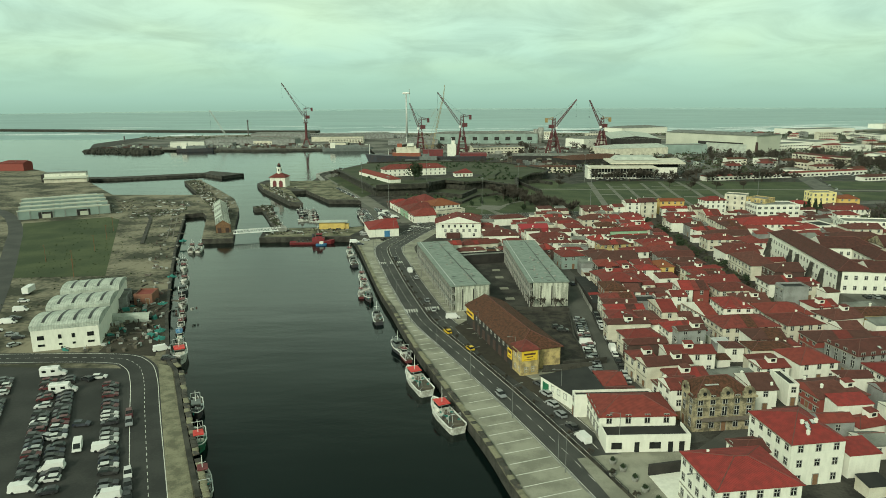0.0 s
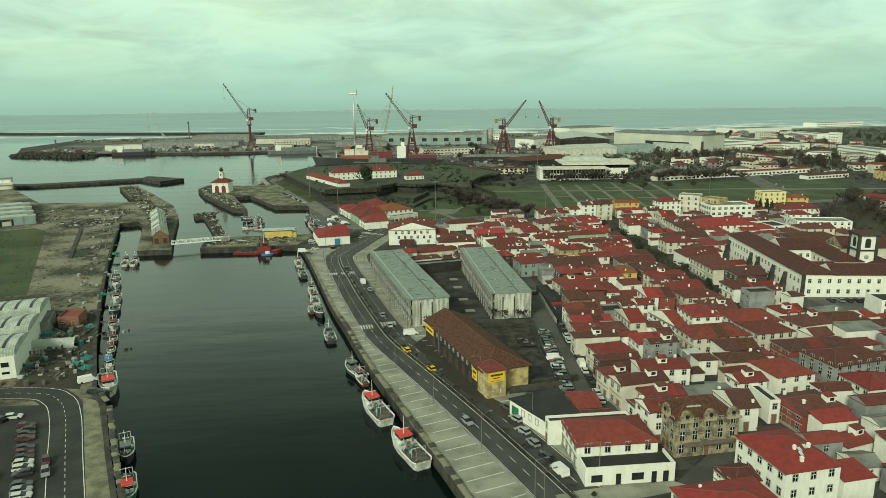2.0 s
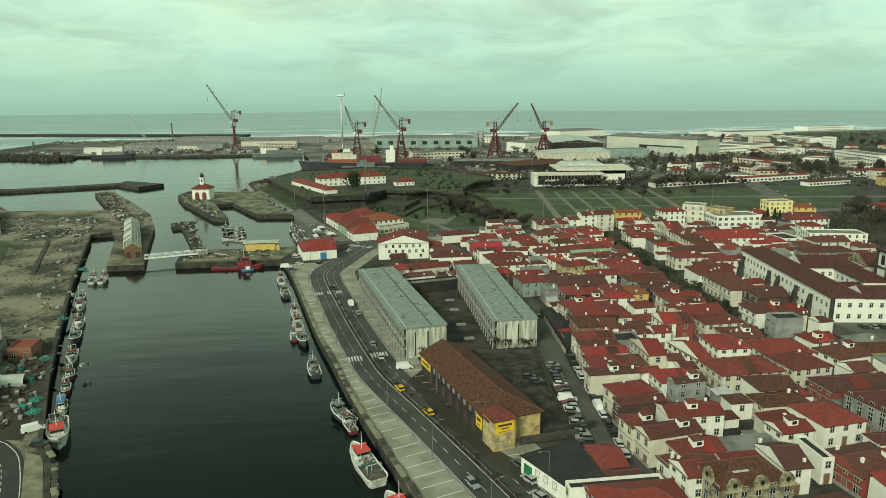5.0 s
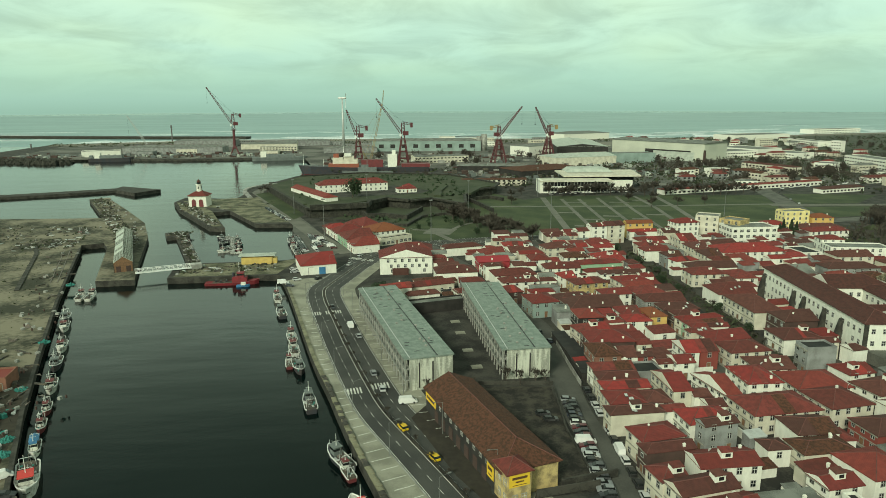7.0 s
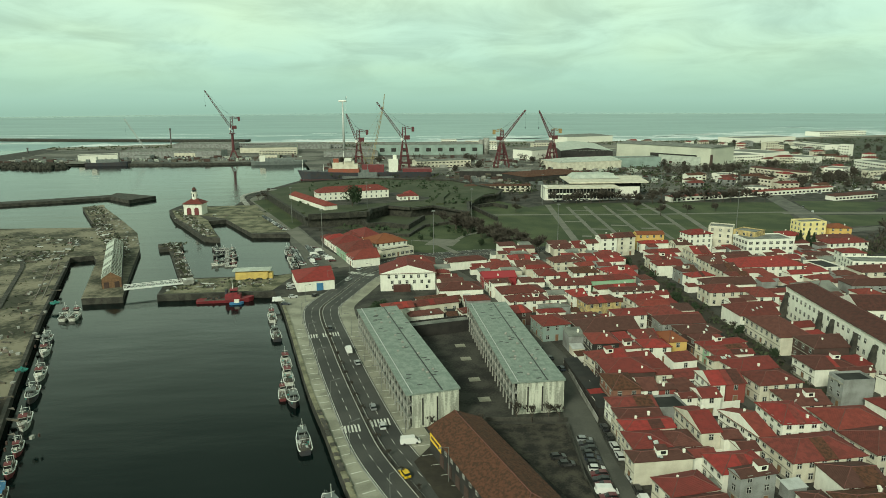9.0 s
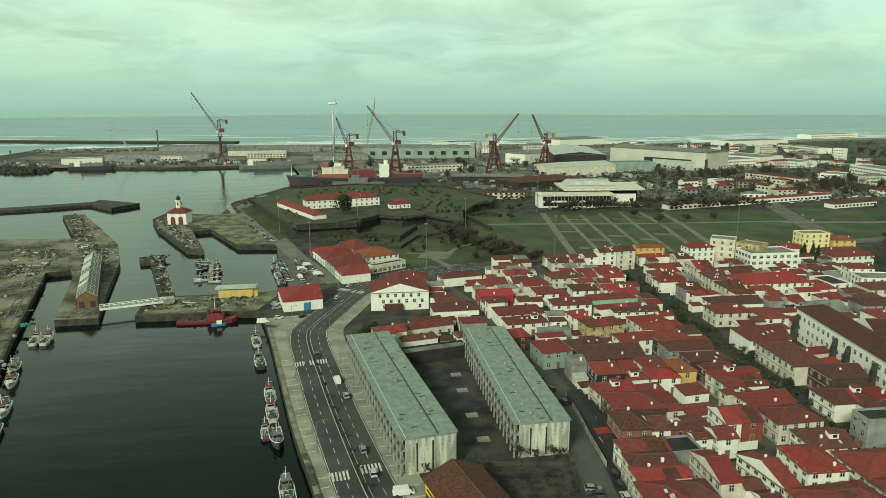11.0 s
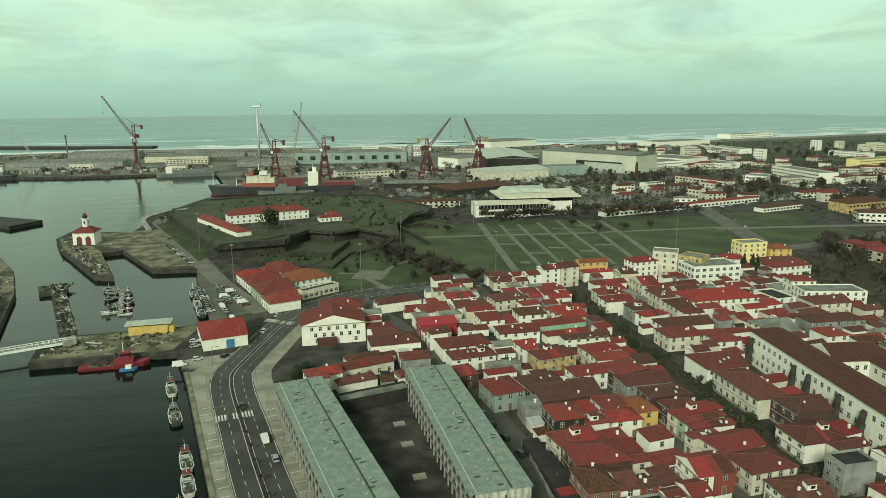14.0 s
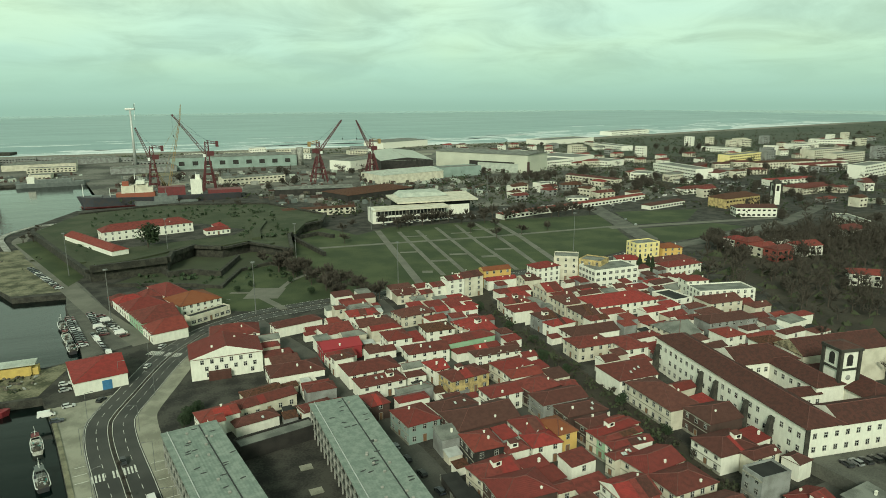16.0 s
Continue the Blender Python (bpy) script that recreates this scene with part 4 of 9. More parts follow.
def house(x, y, turn, L, W, z, roof, form, wall, faces, chimneys=None, name="house", floors=None, group="town houses", z0=0.0, label="", category="house", pitch=None, rate=3.0, win=None, mats=None, door=True):
    """A house whose near long wall runs from (x, y); W metres deep, eaves at z. faces: L street end, F near wall, R far end."""
    floors = floors or max(1, round(z / 3.1))
    town = group == "town houses"
    put = window_rows if group == "far buildings" else None
    if town and win is None and y > 175:
        win = SMALL
        rate = max(rate, 3.0 if y < 330 else 3.5)
    full = L
    if town and form == "gab" and L > 15 and W > 5.5 and roof != "crim" and rnd.random() < 0.4:
        L = L * rnd.uniform(0.6, 0.75)
    count = ("one", "two", "three", "four", "five", "six")[min(floors, 6) - 1]
    mat, cover = mats or (WALL[wall], ROOF[roof])
    said = label or f"{WSAID[wall]} {count}-storey house with {SAID[roof]}"
    if put:
        h = whole(name, Geo().prism([(0, 0), (L, 0), (L, W), (0, W)], 0, z if form == "flat" else z - 0.12).mesh(name, mat), said, category, group, "", pose(x, y, z0, 0, 0, turn))
    else:
        h = thing(name, said, category, group, "", pose(x, y, z0, 0, 0, turn))
        part("wall", Geo().prism([(0, 0), (L, 0), (L, W), (0, W)], 0, z if form == "flat" else z - 0.12).mesh("wall", mat), h)
    if form == "flat":
        g = Geo()
        g.box(L / 2, 0.15, z, L, 0.3, 0.7).box(L / 2, W - 0.15, z, L, 0.3, 0.7).box(0.15, W / 2, z, 0.3, W - 0.6, 0.7).box(L - 0.15, W / 2, z, 0.3, W - 0.6, 0.7)
        part("parapet", g.mesh("parapet", mat), h)
        part("roof", Geo().prism([(0.3, 0.3), (L - 0.3, 0.3), (L - 0.3, W - 0.3), (0.3, W - 0.3)], z, z + 0.12).mesh("roof", cover), h)
        rise = 0.3
    else:
        hips = (True, True) if form in ("hip", "mans") else (rnd.random() < 0.92, rnd.random() < 0.35)
        if roof == "crim" or form == "sad":
            hips = (False, False)
        g, rise = roof_shape(form, L, W, z, pitch or (rnd.uniform(17, 23) if form != "mans" else 34), 0.35, hips)
        part("roof", g.mesh("roof", cover, mat, "ridge_tiles"), h)
        for _ in range(rnd.choice((0, 0, 1, 1, 2)) if chimneys is None else chimneys):
            cx, cy = rnd.uniform(0.2, 0.9) * L, rnd.choice((0.12, 0.3, 0.6, 0.85)) * W
            zz = z + rise * (1 - abs(cy - W / 2) / (W / 2))
            part("chimney", CHIM, h, pose(cx, cy, zz - 0.7) @ Matrix.Scale(rnd.uniform(0.65, 1.0), 4))
        if town and form in ("gab", "sad") and roof in ("red", "dark") and L > 6:
            # relaid strip of roof in other tiles, on the near slope
            if rnd.random() < 0.5:
                a0 = rnd.uniform(0.3, 0.55) * L
                a1 = min(L * (0.95 if not hips[1] else 0.6), a0 + rnd.uniform(2.5, 6))
                u0, u1 = -0.3, W / 2 - 0.12
                q = [(xx, yy, z + rise * yy / (W / 2) + dz) for dz in (0.0, 0.06) for xx, yy in ((a0, u0), (a1, u0), (a1, u1), (a0, u1))]
                part("roof_patch", Geo().loft([q[:4], q[4:]]).mesh("roof_patch", rnd.choice(("old_tiles", "brown_tiles", "red_tiles") if roof == "dark" else ("dark_tiles", "old_tiles", "bright_tiles"))), h)
            if rnd.random() < 0.28:
                bx, by = rnd.uniform(0.35, 0.8) * L, rnd.uniform(0.3, 0.55) * W
                part("roof_box", ROOF_BOX, h, pose(bx, by, z + rise * (1 - abs(by - W / 2) / (W / 2)) - 0.5))
            if rnd.random() < 0.25:
                part("satellite_dish", DISH, h, pose(rnd.uniform(0.2, 0.8) * L, W / 2, z + rise, 0, 0, rnd.uniform(-30, 30)))
        if L > 8 and rnd.random() < 0.16:
            sl = math.degrees(math.atan2(rise, W / 2))
            for _ in range(rnd.randint(1, 3)):
                cx, cy = rnd.uniform(0.35, 0.75) * L, rnd.uniform(0.12, 0.36) * W
                part("skylight", VELUX, h, pose(cx, cy, z + rise * cy / (W / 2) + 0.03, sl, 0, 0))
    if full > L:
        # lower wing behind the main house
        w2, z2, l2 = W * rnd.uniform(0.62, 0.96), z * rnd.uniform(0.5, 0.82), full - L
        y2 = rnd.choice((0.0, W - w2, (W - w2) / 2))
        part("rear_wing", Geo().prism([(0, 0), (l2, 0), (l2, w2), (0, w2)], 0, z2 - 0.12).mesh("rear_wing", mat if rnd.random() < 0.7 else WALL["grey"]), h, pose(L - 0.02, y2, 0))
        kind = rnd.random()
        if kind < 0.62:
            g2, _ = roof_shape("gab", l2, w2, z2, rnd.uniform(16, 24), 0.25, (False, rnd.random() < 0.5))
        else:
            g2 = Geo().loft([[(xx, -0.2, z2), (xx, w2 + 0.2, z2 + 0.8), (xx, w2 + 0.2, z2 + 0.6), (xx, -0.2, z2 - 0.2)] for xx in (0.4, l2 + 0.2)])
        part("rear_roof", g2.mesh("rear_roof", cover if kind < 0.5 else rnd.choice(("dark_tiles", "brown_tiles", "flat_roof", "felt_roof", "red_tiles")), mat, "ridge_tiles"), h, pose(L - 0.02, y2, 0))
        for k in range(int(l2 / 4.5)):
            part("window", SMALL[0], h, pose(L + 1.8 + k * 4.2, y2, 0.9 if z2 < 4.5 else z2 - 2.3))
    if put:
        for on, m, ln in (("L" in faces, pose(0, W, 0, 0, 0, -90), W), ("F" in faces, Matrix(), L)):
            if on:
                window_rows(h, m, ln, z, floors, rate)
        return h
    if "L" in faces:
        put_windows(h, pose(0, W, 0, 0, 0, -90), W, z, floors, (2.4 if y < 245 else 3.0) if town else rate, door, win)
        if town and y < 340:
            part("cornice", Geo().box(-0.1, W / 2, z - 0.75, 0.3, W - 0.1, 0.35).box(-0.06, W / 2, 0, 0.12, W - 0.1, 0.8).box(-0.05, W / 2, z / floors - 0.1, 0.1, W - 0.1, 0.25).mesh("cornice", "stone_trim"), h)
    if "F" in faces:
        put_windows(h, Matrix(), L, z, floors, rate, door, win)
        if town:
            h["yard"] = L
    if "R" in faces:
        put_windows(h, pose(L, 0, 0, 0, 0, 90), W, z, floors, rate, False, win)
    return h


house(148.7, 450.4, 0, 17.0, 6.0, 5.6, "red", "gab", "white", "L")
house(95.4, 444.7, 0, 10.7, 9.6, 5.0, "dark", "gab", "cream", "F")
house(114.0, 442.9, 10, 7.4, 8.0, 8.0, "red", "sad", "white", "LF")
house(131.8, 442.8, 10, 11.3, 10.6, 11.0, "dark", "sad", "cream", "F")
house(165.6, 440.0, 0, 9.6, 10.4, 6.6, "dark", "gab", "cream", "L")
house(106.0, 438.0, 8, 6.3, 6.5, 6.5, "red", "sad", "cream", "LF")
house(145.5, 429.5, 3, 18.4, 7.6, 4.6, "dark", "gab", "white", "-")
house(65.2, 420.9, 0, 13.8, 9.6, 5.0, "red", "gab", "white", "F")
house(165.6, 416.8, 0, 9.1, 14.6, 6.6, "red", "gab", "cream", "L")
house(86.7, 410.0, 10, 17.2, 10.6, 5.4, "dark", "hip", "cream", "LF")
house(138.7, 409.1, 0, 21.6, 9.6, 5.8, "dark", "gab", "cream", "L")
house(65.8, 404.8, 7, 17.2, 10.6, 5.0, "dark", "gab", "white", "L")
house(50.3, 401.3, 10, 12.5, 11.6, 5.0, "dark", "gab", "white", "-")
house(136.9, 396.5, 2, 13.6, 9.6, 5.8, "red", "gab", "white", "L")
house(163.1, 395.1, 0, 8.5, 14.6, 6.6, "dark", "gab", "cream", "L")
house(175.1, 387.2, 0, 35.5, 17.6, 6.2, "red", "hip", "white", "F")
house(90.2, 386.5, 0, 12.7, 10.6, 5.8, "brown", "hip", "white", "LF")
house(45.2, 382.8, 2, 15.8, 10.6, 5.6, "crim", "gab", "crim", "L")
house(72.1, 382.6, 2, 16.4, 11.6, 5.8, "red", "gab", "white", "LF")
house(142.2, 380.4, 3, 8.0, 9.6, 6.6, "dark", "gab", "grey", "LF")
house(162.0, 377.3, 0, 8.0, 14.6, 6.6, "dark", "gab", "cream", "L")
house(46.5, 373.8, 10, 10.6, 7.6, 4.8, "red", "gab", "white", "LF")
house(143.3, 372.7, 10, 12.7, 6.9, 5.8, "red", "gab", "white", "L")
house(161.7, 371.3, 0, 9.3, 6.0, 6.4, "dark", "gab", "white", "F")
house(93.5, 369.1, 6, 21.4, 8.1, 6.4, "red", "gab", "green", "-")
house(94.6, 363.2, 6, 19.5, 5.2, 4.0, "red", "gab", "white", "-")
house(75.4, 365.6, 1, 16.9, 9.6, 5.6, "dark", "gab", "white", "LF")
house(144.5, 358.4, 0, 22.9, 10.6, 5.8, "dark", "gab", "white", "L")
house(98.9, 355.1, 0, 19.6, 6.6, 5.0, "dark", "gab", "white", "F")
house(48.9, 354.5, 5, 19.9, 11.6, 5.6, "dark", "hip", "white", "F")
house(78.9, 346.2, 10, 5.9, 9.6, 6.0, "red", "gab", "white", "LF")
house(139.0, 345.4, 0, 16.3, 11.6, 6.2, "dark", "hip", "cream", "LF")
house(50.4, 343.2, 6, 17.0, 8.6, 5.4, "dark", "gab", "white", "F")
house(101.2, 336.2, 9, 21.5, 8.6, 6.4, "red", "gab", "cream", "L")
house(81.0, 334.6, 10, 15.5, 9.6, 6.2, "dark", "gab", "ochre", "LF")
house(101.2, 329.0, 0, 12.3, 7.2, 6.4, "red", "gab", "white", "L")
house(49.8, 327.5, 10, 6.5, 9.6, 5.6, "red", "gab", "brown", "LF")
house(88.0, 317.7, 5, 12.1, 8.6, 6.2, "red", "gab", "white", "LF")
house(102.3, 315.9, 10, 12.7, 10.6, 6.4, "dark", "hip", "brown", "L")
house(68.8, 314.8, 10, 14.5, 8.6, 5.4, "dark", "gab", "white", "F")
house(135.0, 312.8, 0, 16.1, 14.6, 6.4, "dark", "gab", "white", "F")
house(56.2, 308.7, 9, 11.0, 12.6, 6.4, "red", "hip", "teal", "LF")
house(100.8, 305.8, 1, 16.6, 9.6, 6.6, "dark", "gab", "grey", "LF")
house(69.3, 300.5, 5, 21.2, 13.6, 6.4, "dark", "gab", "brown", "L")
house(104.6, 297.1, 1, 14.6, 8.6, 5.8, "dark", "gab", "brown", "L")
house(86.6, 292.2, 4, 7.2, 9.6, 6.2, "red", "gab", "white", "L")
house(95.3, 287.1, 5, 6.6, 10.6, 6.6, "orange", "gab", "yellow", "F")
house(105.7, 287.0, 7, 8.8, 6.6, 6.6, "dark", "gab", "brown", "L")
house(135.3, 286.5, 0, 11.7, 23.6, 7.0, "dark", "hip", "cream", "L")
house(68.0, 286.4, 0, 9.1, 10.6, 7.4, "red", "hip", "dark", "LF")
house(77.4, 284.7, 3, 7.2, 5.1, 5.8, "dark", "gab", "white", "-")
house(85.4, 284.4, 0, 9.5, 7.9, 6.0, "red", "gab", "white", "LF")
house(105.0, 282.0, 10, 17.2, 4.5, 6.6, "red", "gab", "cream", "L")
house(105.4, 278.7, 7, 14.4, 3.5, 6.4, "dark", "gab", "green", "L")
house(105.6, 274.8, 0, 13.4, 4.0, 6.4, "red", "gab", "white", "L")
house(139.9, 274.7, 0, 12.4, 11.8, 7.4, "dark", "gab", "brown", "L")
house(65.1, 273.6, 10, 11.8, 8.6, 6.2, "dark", "gab", "cream", "L")
house(102.7, 269.8, 10, 9.0, 3.5, 6.4, "dark", "gab", "cream", "L")
house(64.8, 262.0, 0, 15.1, 11.6, 7.0, "red", "hip", "brown", "L")
house(131.0, 260.6, 1, 14.1, 11.6, 6.0, "dark", "gab", "white", "L")
house(106.3, 260.3, 10, 14.0, 9.8, 6.4, "red", "gab", "cream", "L")
house(137.6, 255.7, 3, 9.9, 4.5, 6.4, "dark", "gab", "cream", "F")
house(97.5, 251.8, 3, 6.1, 10.6, 6.4, "dark", "sad", "rust", "F")
house(92.6, 251.4, 0, 4.3, 10.6, 6.6, "red", "sad", "white", "LF")
house(71.2, 251.0, 0, 5.3, 9.6, 6.0, "dark", "sad", "white", "F")
house(76.6, 250.9, 4, 5.1, 4.0, 6.0, "dark", "sad", "rust", "F")
house(62.5, 250.3, 0, 8.4, 11.5, 7.0, "brown", "hip", "brick", "LF")
house(106.9, 250.0, 4, 13.8, 10.4, 6.4, "dark", "hip", "cream", "LF")
house(128.2, 244, 0, 9.6, 6.5, 8.8, "felt", "flat", "grey", "L")
house(72.3, 241.0, 2, 8.6, 8.0, 4.4, "felt", "flat", "grey", "F")
house(59.5, 239.0, 4, 11.9, 7.6, 6.4, "dark", "gab", "white", "L")
house(109.0, 237.4, 0, 11.3, 10.6, 5.8, "dark", "gab", "white", "LF")
house(58.4, 232.7, 0, 11.5, 6.4, 6.8, "dark", "gab", "cream", "L")
house(57.8, 226.5, 2, 13.0, 5.9, 6.8, "red", "gab", "cream", "L")
house(112.6, 223.6, 0, 16.1, 12.6, 5.6, "red", "hip", "white", "LF")
house(97.5, 223.5, 0, 10.1, 12.6, 8.0, "red", "gab", "white", "LF")
house(76.1, 223.4, 2, 5.2, 14.6, 6.8, "red", "sad", "cream", "LF")
house(81.5, 222.1, 1, 4.6, 5.1, 5.6, "dark", "sad", "white", "F")
house(90.7, 221.1, 10, 4.3, 16.6, 5.6, "red", "sad", "white", "LF")
house(66.6, 218.9, 0, 7.1, 8.0, 6.0, "dark", "hip", "white", "F")
house(56.5, 217.8, 0, 9.6, 8.5, 6.6, "red", "hip", "cream", "LF")
house(83.1, 216.4, 2, 4.6, 5.5, 5.2, "dark", "sad", "white", "F")
house(69.0, 214.7, 2, 6.7, 4.0, 5.4, "dark", "sad", "white", "-")
house(54.5, 212.2, 2, 14.4, 5.1, 6.4, "dark", "gab", "cream", "L")
house(113.1, 210.0, 8, 13.0, 12.0, 6.2, "dark", "gab", "cream", "LF")
house(91.5, 209.1, 5, 19.5, 12.0, 5.8, "dark", "gab", "cream", "LF")
house(72.7, 205.9, 3, 12.3, 8.9, 6.0, "red", "gab", "white", "LF")
house(74.0, 200.8, 9, 9.1, 4.0, 8.0, "dark", "gab", "grey", "LF")
house(96.2, 198.2, 0, 15.2, 9.6, 6.0, "dark", "gab", "white", "F")
house(56.9, 196.9, 10, 11.2, 7.6, 7.0, "red", "hip", "cream", "L")
house(115.4, 196.4, 4, 18.7, 9.6, 5.6, "dark", "gab", "rust", "L")
house(56.0, 192.2, 6, 12.1, 4.4, 6.8, "dark", "gab", "brown", "L")
house(92.4, 189.9, 3, 13.3, 7.4, 5.6, "brown", "gab", "cream", "L")
house(65.5, 185.3, 1, 14.1, 7.6, 6.4, "red", "sad", "white", "F")
house(54.5, 180.0, 10, 6.2, 6.6, 7.0, "dark", "gab", "cream", "L")
house(100.4, 177.7, 9, 11.9, 11.8, 6.0, "red", "hip", "white", "F")
house(89.0, 176.1, 7, 8.2, 6.6, 5.6, "red", "sad", "white", "LF")
house(56.0, 173.8, 10, 13.4, 6.4, 7.4, "dark", "sad", "cream", "L")
house(119.4, 168.0, 6, 8.4, 10.6, 6.0, "red", "gab", "white", "L")
house(61.3, 167.8, 10, 10.2, 6.9, 6.2, "dark", "gab", "cream", "L")
house(58.5, 164.8, 10, 3.0, 7.6, 4.0, "dark", "gab", "white", "L")
house(90.1, 163.7, 1, 2.8, 10.0, 5.6, "felt", "flat", "white", "F")
house(79.6, 160.3, 3, 6.0, 10.6, 6.4, "dark", "sad", "white", "F")
house(61.5, 158.5, 10, 3.6, 6.5, 8.4, "dark", "gab", "white", "L")
house(94.8, 157.3, 10, 14.0, 11.6, 5.2, "dark", "gab", "rust", "L")
house(121.6, 441.2, 8, 9.8, 8.0, 11.0, "dark", "sad", "white", "F")
house(148.9, 456.8, 0, 16.5, 7.0, 9.6, "orange", "sad", "yellow", "F")
house(81.4, 246.5, 4, 5.0, 3.9, 5.2, "dark", "sad", "white", "F")
house(86.6, 244.5, 2, 5.6, 7.0, 6.0, "red", "sad", "white", "LF")
house(4.0, 416.3, -3, 20.3, 14.0, 5.2, "dark", "hip", "white", "LF")
house(31.9, 418.8, 14, 21.7, 8.0, 4.8, "dark", "gab", "white", "L")
house(22.5, 364.0, 3, 19.7, 12.0, 5.2, "dark", "hip", "white", "L")
house(29.4, 334.6, 15, 15.3, 6.0, 4.0, "dark", "gab", "white", "L")
house(46.7, 367.2, 9, 7.3, 5.0, 7.2, "dark", "gab", "white", "L")
house(110.5, 379.6, 15, 10.9, 18.9, 4.8, "red", "gab", "cream", "L")
house(154.9, 336.6, -2, 10.2, 14.0, 6.4, "dark", "hip", "white", "LF")
house(186.8, 343.9, 4, 12.4, 17.2, 4.8, "grey", "gab", "cream", "L")
house(227.9, 370.8, -3, 28.1, 12.0, 6.4, "dark", "gab", "cream", "F")
house(207.2, 348.8, -3, 25.7, 10.3, 6.4, "dark", "gab", "grey", "F")
house(201.1, 332.6, 0, 10.2, 10.0, 6.4, "red", "hip", "white", "F")
house(255.1, 434.7, 4, 25.8, 10.3, 6.4, "red", "gab", "white", "F")
house(134.9, 233.2, 8, 8.9, 8.6, 4.8, "red", "gab", "white", "F")
house(132.3, 217.2, 12, 12.0, 10.3, 5.6, "dark", "gab", "white", "L")
house(49.6, 109.6, 7, 16.6, 14.0, 10.0, "red", "hip", "white", "LF")
house(229.2, 402.2, 8, 30.0, 9.0, 4.0, "grey", "gab", "cream", "F")
house(218.0, 384.0, 4, 11.0, 16.0, 5.0, "felt", "flat", "white", "F")
house(232.0, 383.0, -12, 30.0, 13.0, 8.0, "flat", "flat", "white", "LF")
house(236.0, 397.0, -12, 12.0, 9.0, 10.0, "red", "hip", "white", "LF")
house(174.0, 442.0, 7, 15.0, 10.0, 12.0, "red", "hip", "white", "LF")
house(192.5, 456.5, -33, 13.6, 12.0, 13.5, "flat", "flat", "cream", "LF")
house(204.2, 449.0, -56, 13.0, 12.0, 12.5, "flat", "flat", "ochre", "LF")
house(203.0, 430.5, 0, 28.0, 16.0, 10.0, "flat", "flat", "white", "LF", win=WIDE, rate=3.4)
house(238.0, 458.5, -20, 13.7, 11.0, 7.0, "red", "hip", "white", "F")
house(260.0, 470.0, 0, 17.0, 11.0, 12.0, "flat", "flat", "lemon", "LF")
house(277.2, 467.0, -10, 13.5, 11.0, 9.0, "orange", "hip", "yellow", "F")
house(258.0, 447.0, -3, 27.0, 12.0, 6.0, "dark", "hip", "white", "F")
house(189.0, 421.0, 6, 12.0, 7.0, 4.0, "dark", "gab", "cream", "-")
house(116.9, 178.6, 12, 20.0, 12.4, 8.0, "dark", "hip", "grey", "LF", win=TALL)
house(98.0, 145.4, 16, 8.0, 5.5, 3.4, "red", "gab", "white", "-")
house(71.6, 126.3, 8, 12.2, 15.0, 10.0, "red", "hip", "white", "LF", 3)
house(64.5, 131.5, 10, 7.0, 6.5, 4.8, "dark", "gab", "white", "L")
house(56.6, 156.0, 8, 4.5, 7.0, 8.6, "dark", "gab", "white", "LF")
house(143.8, 221.0, -1, 14.0, 8.0, 6.0, "brown", "gab", "ochre", "-")

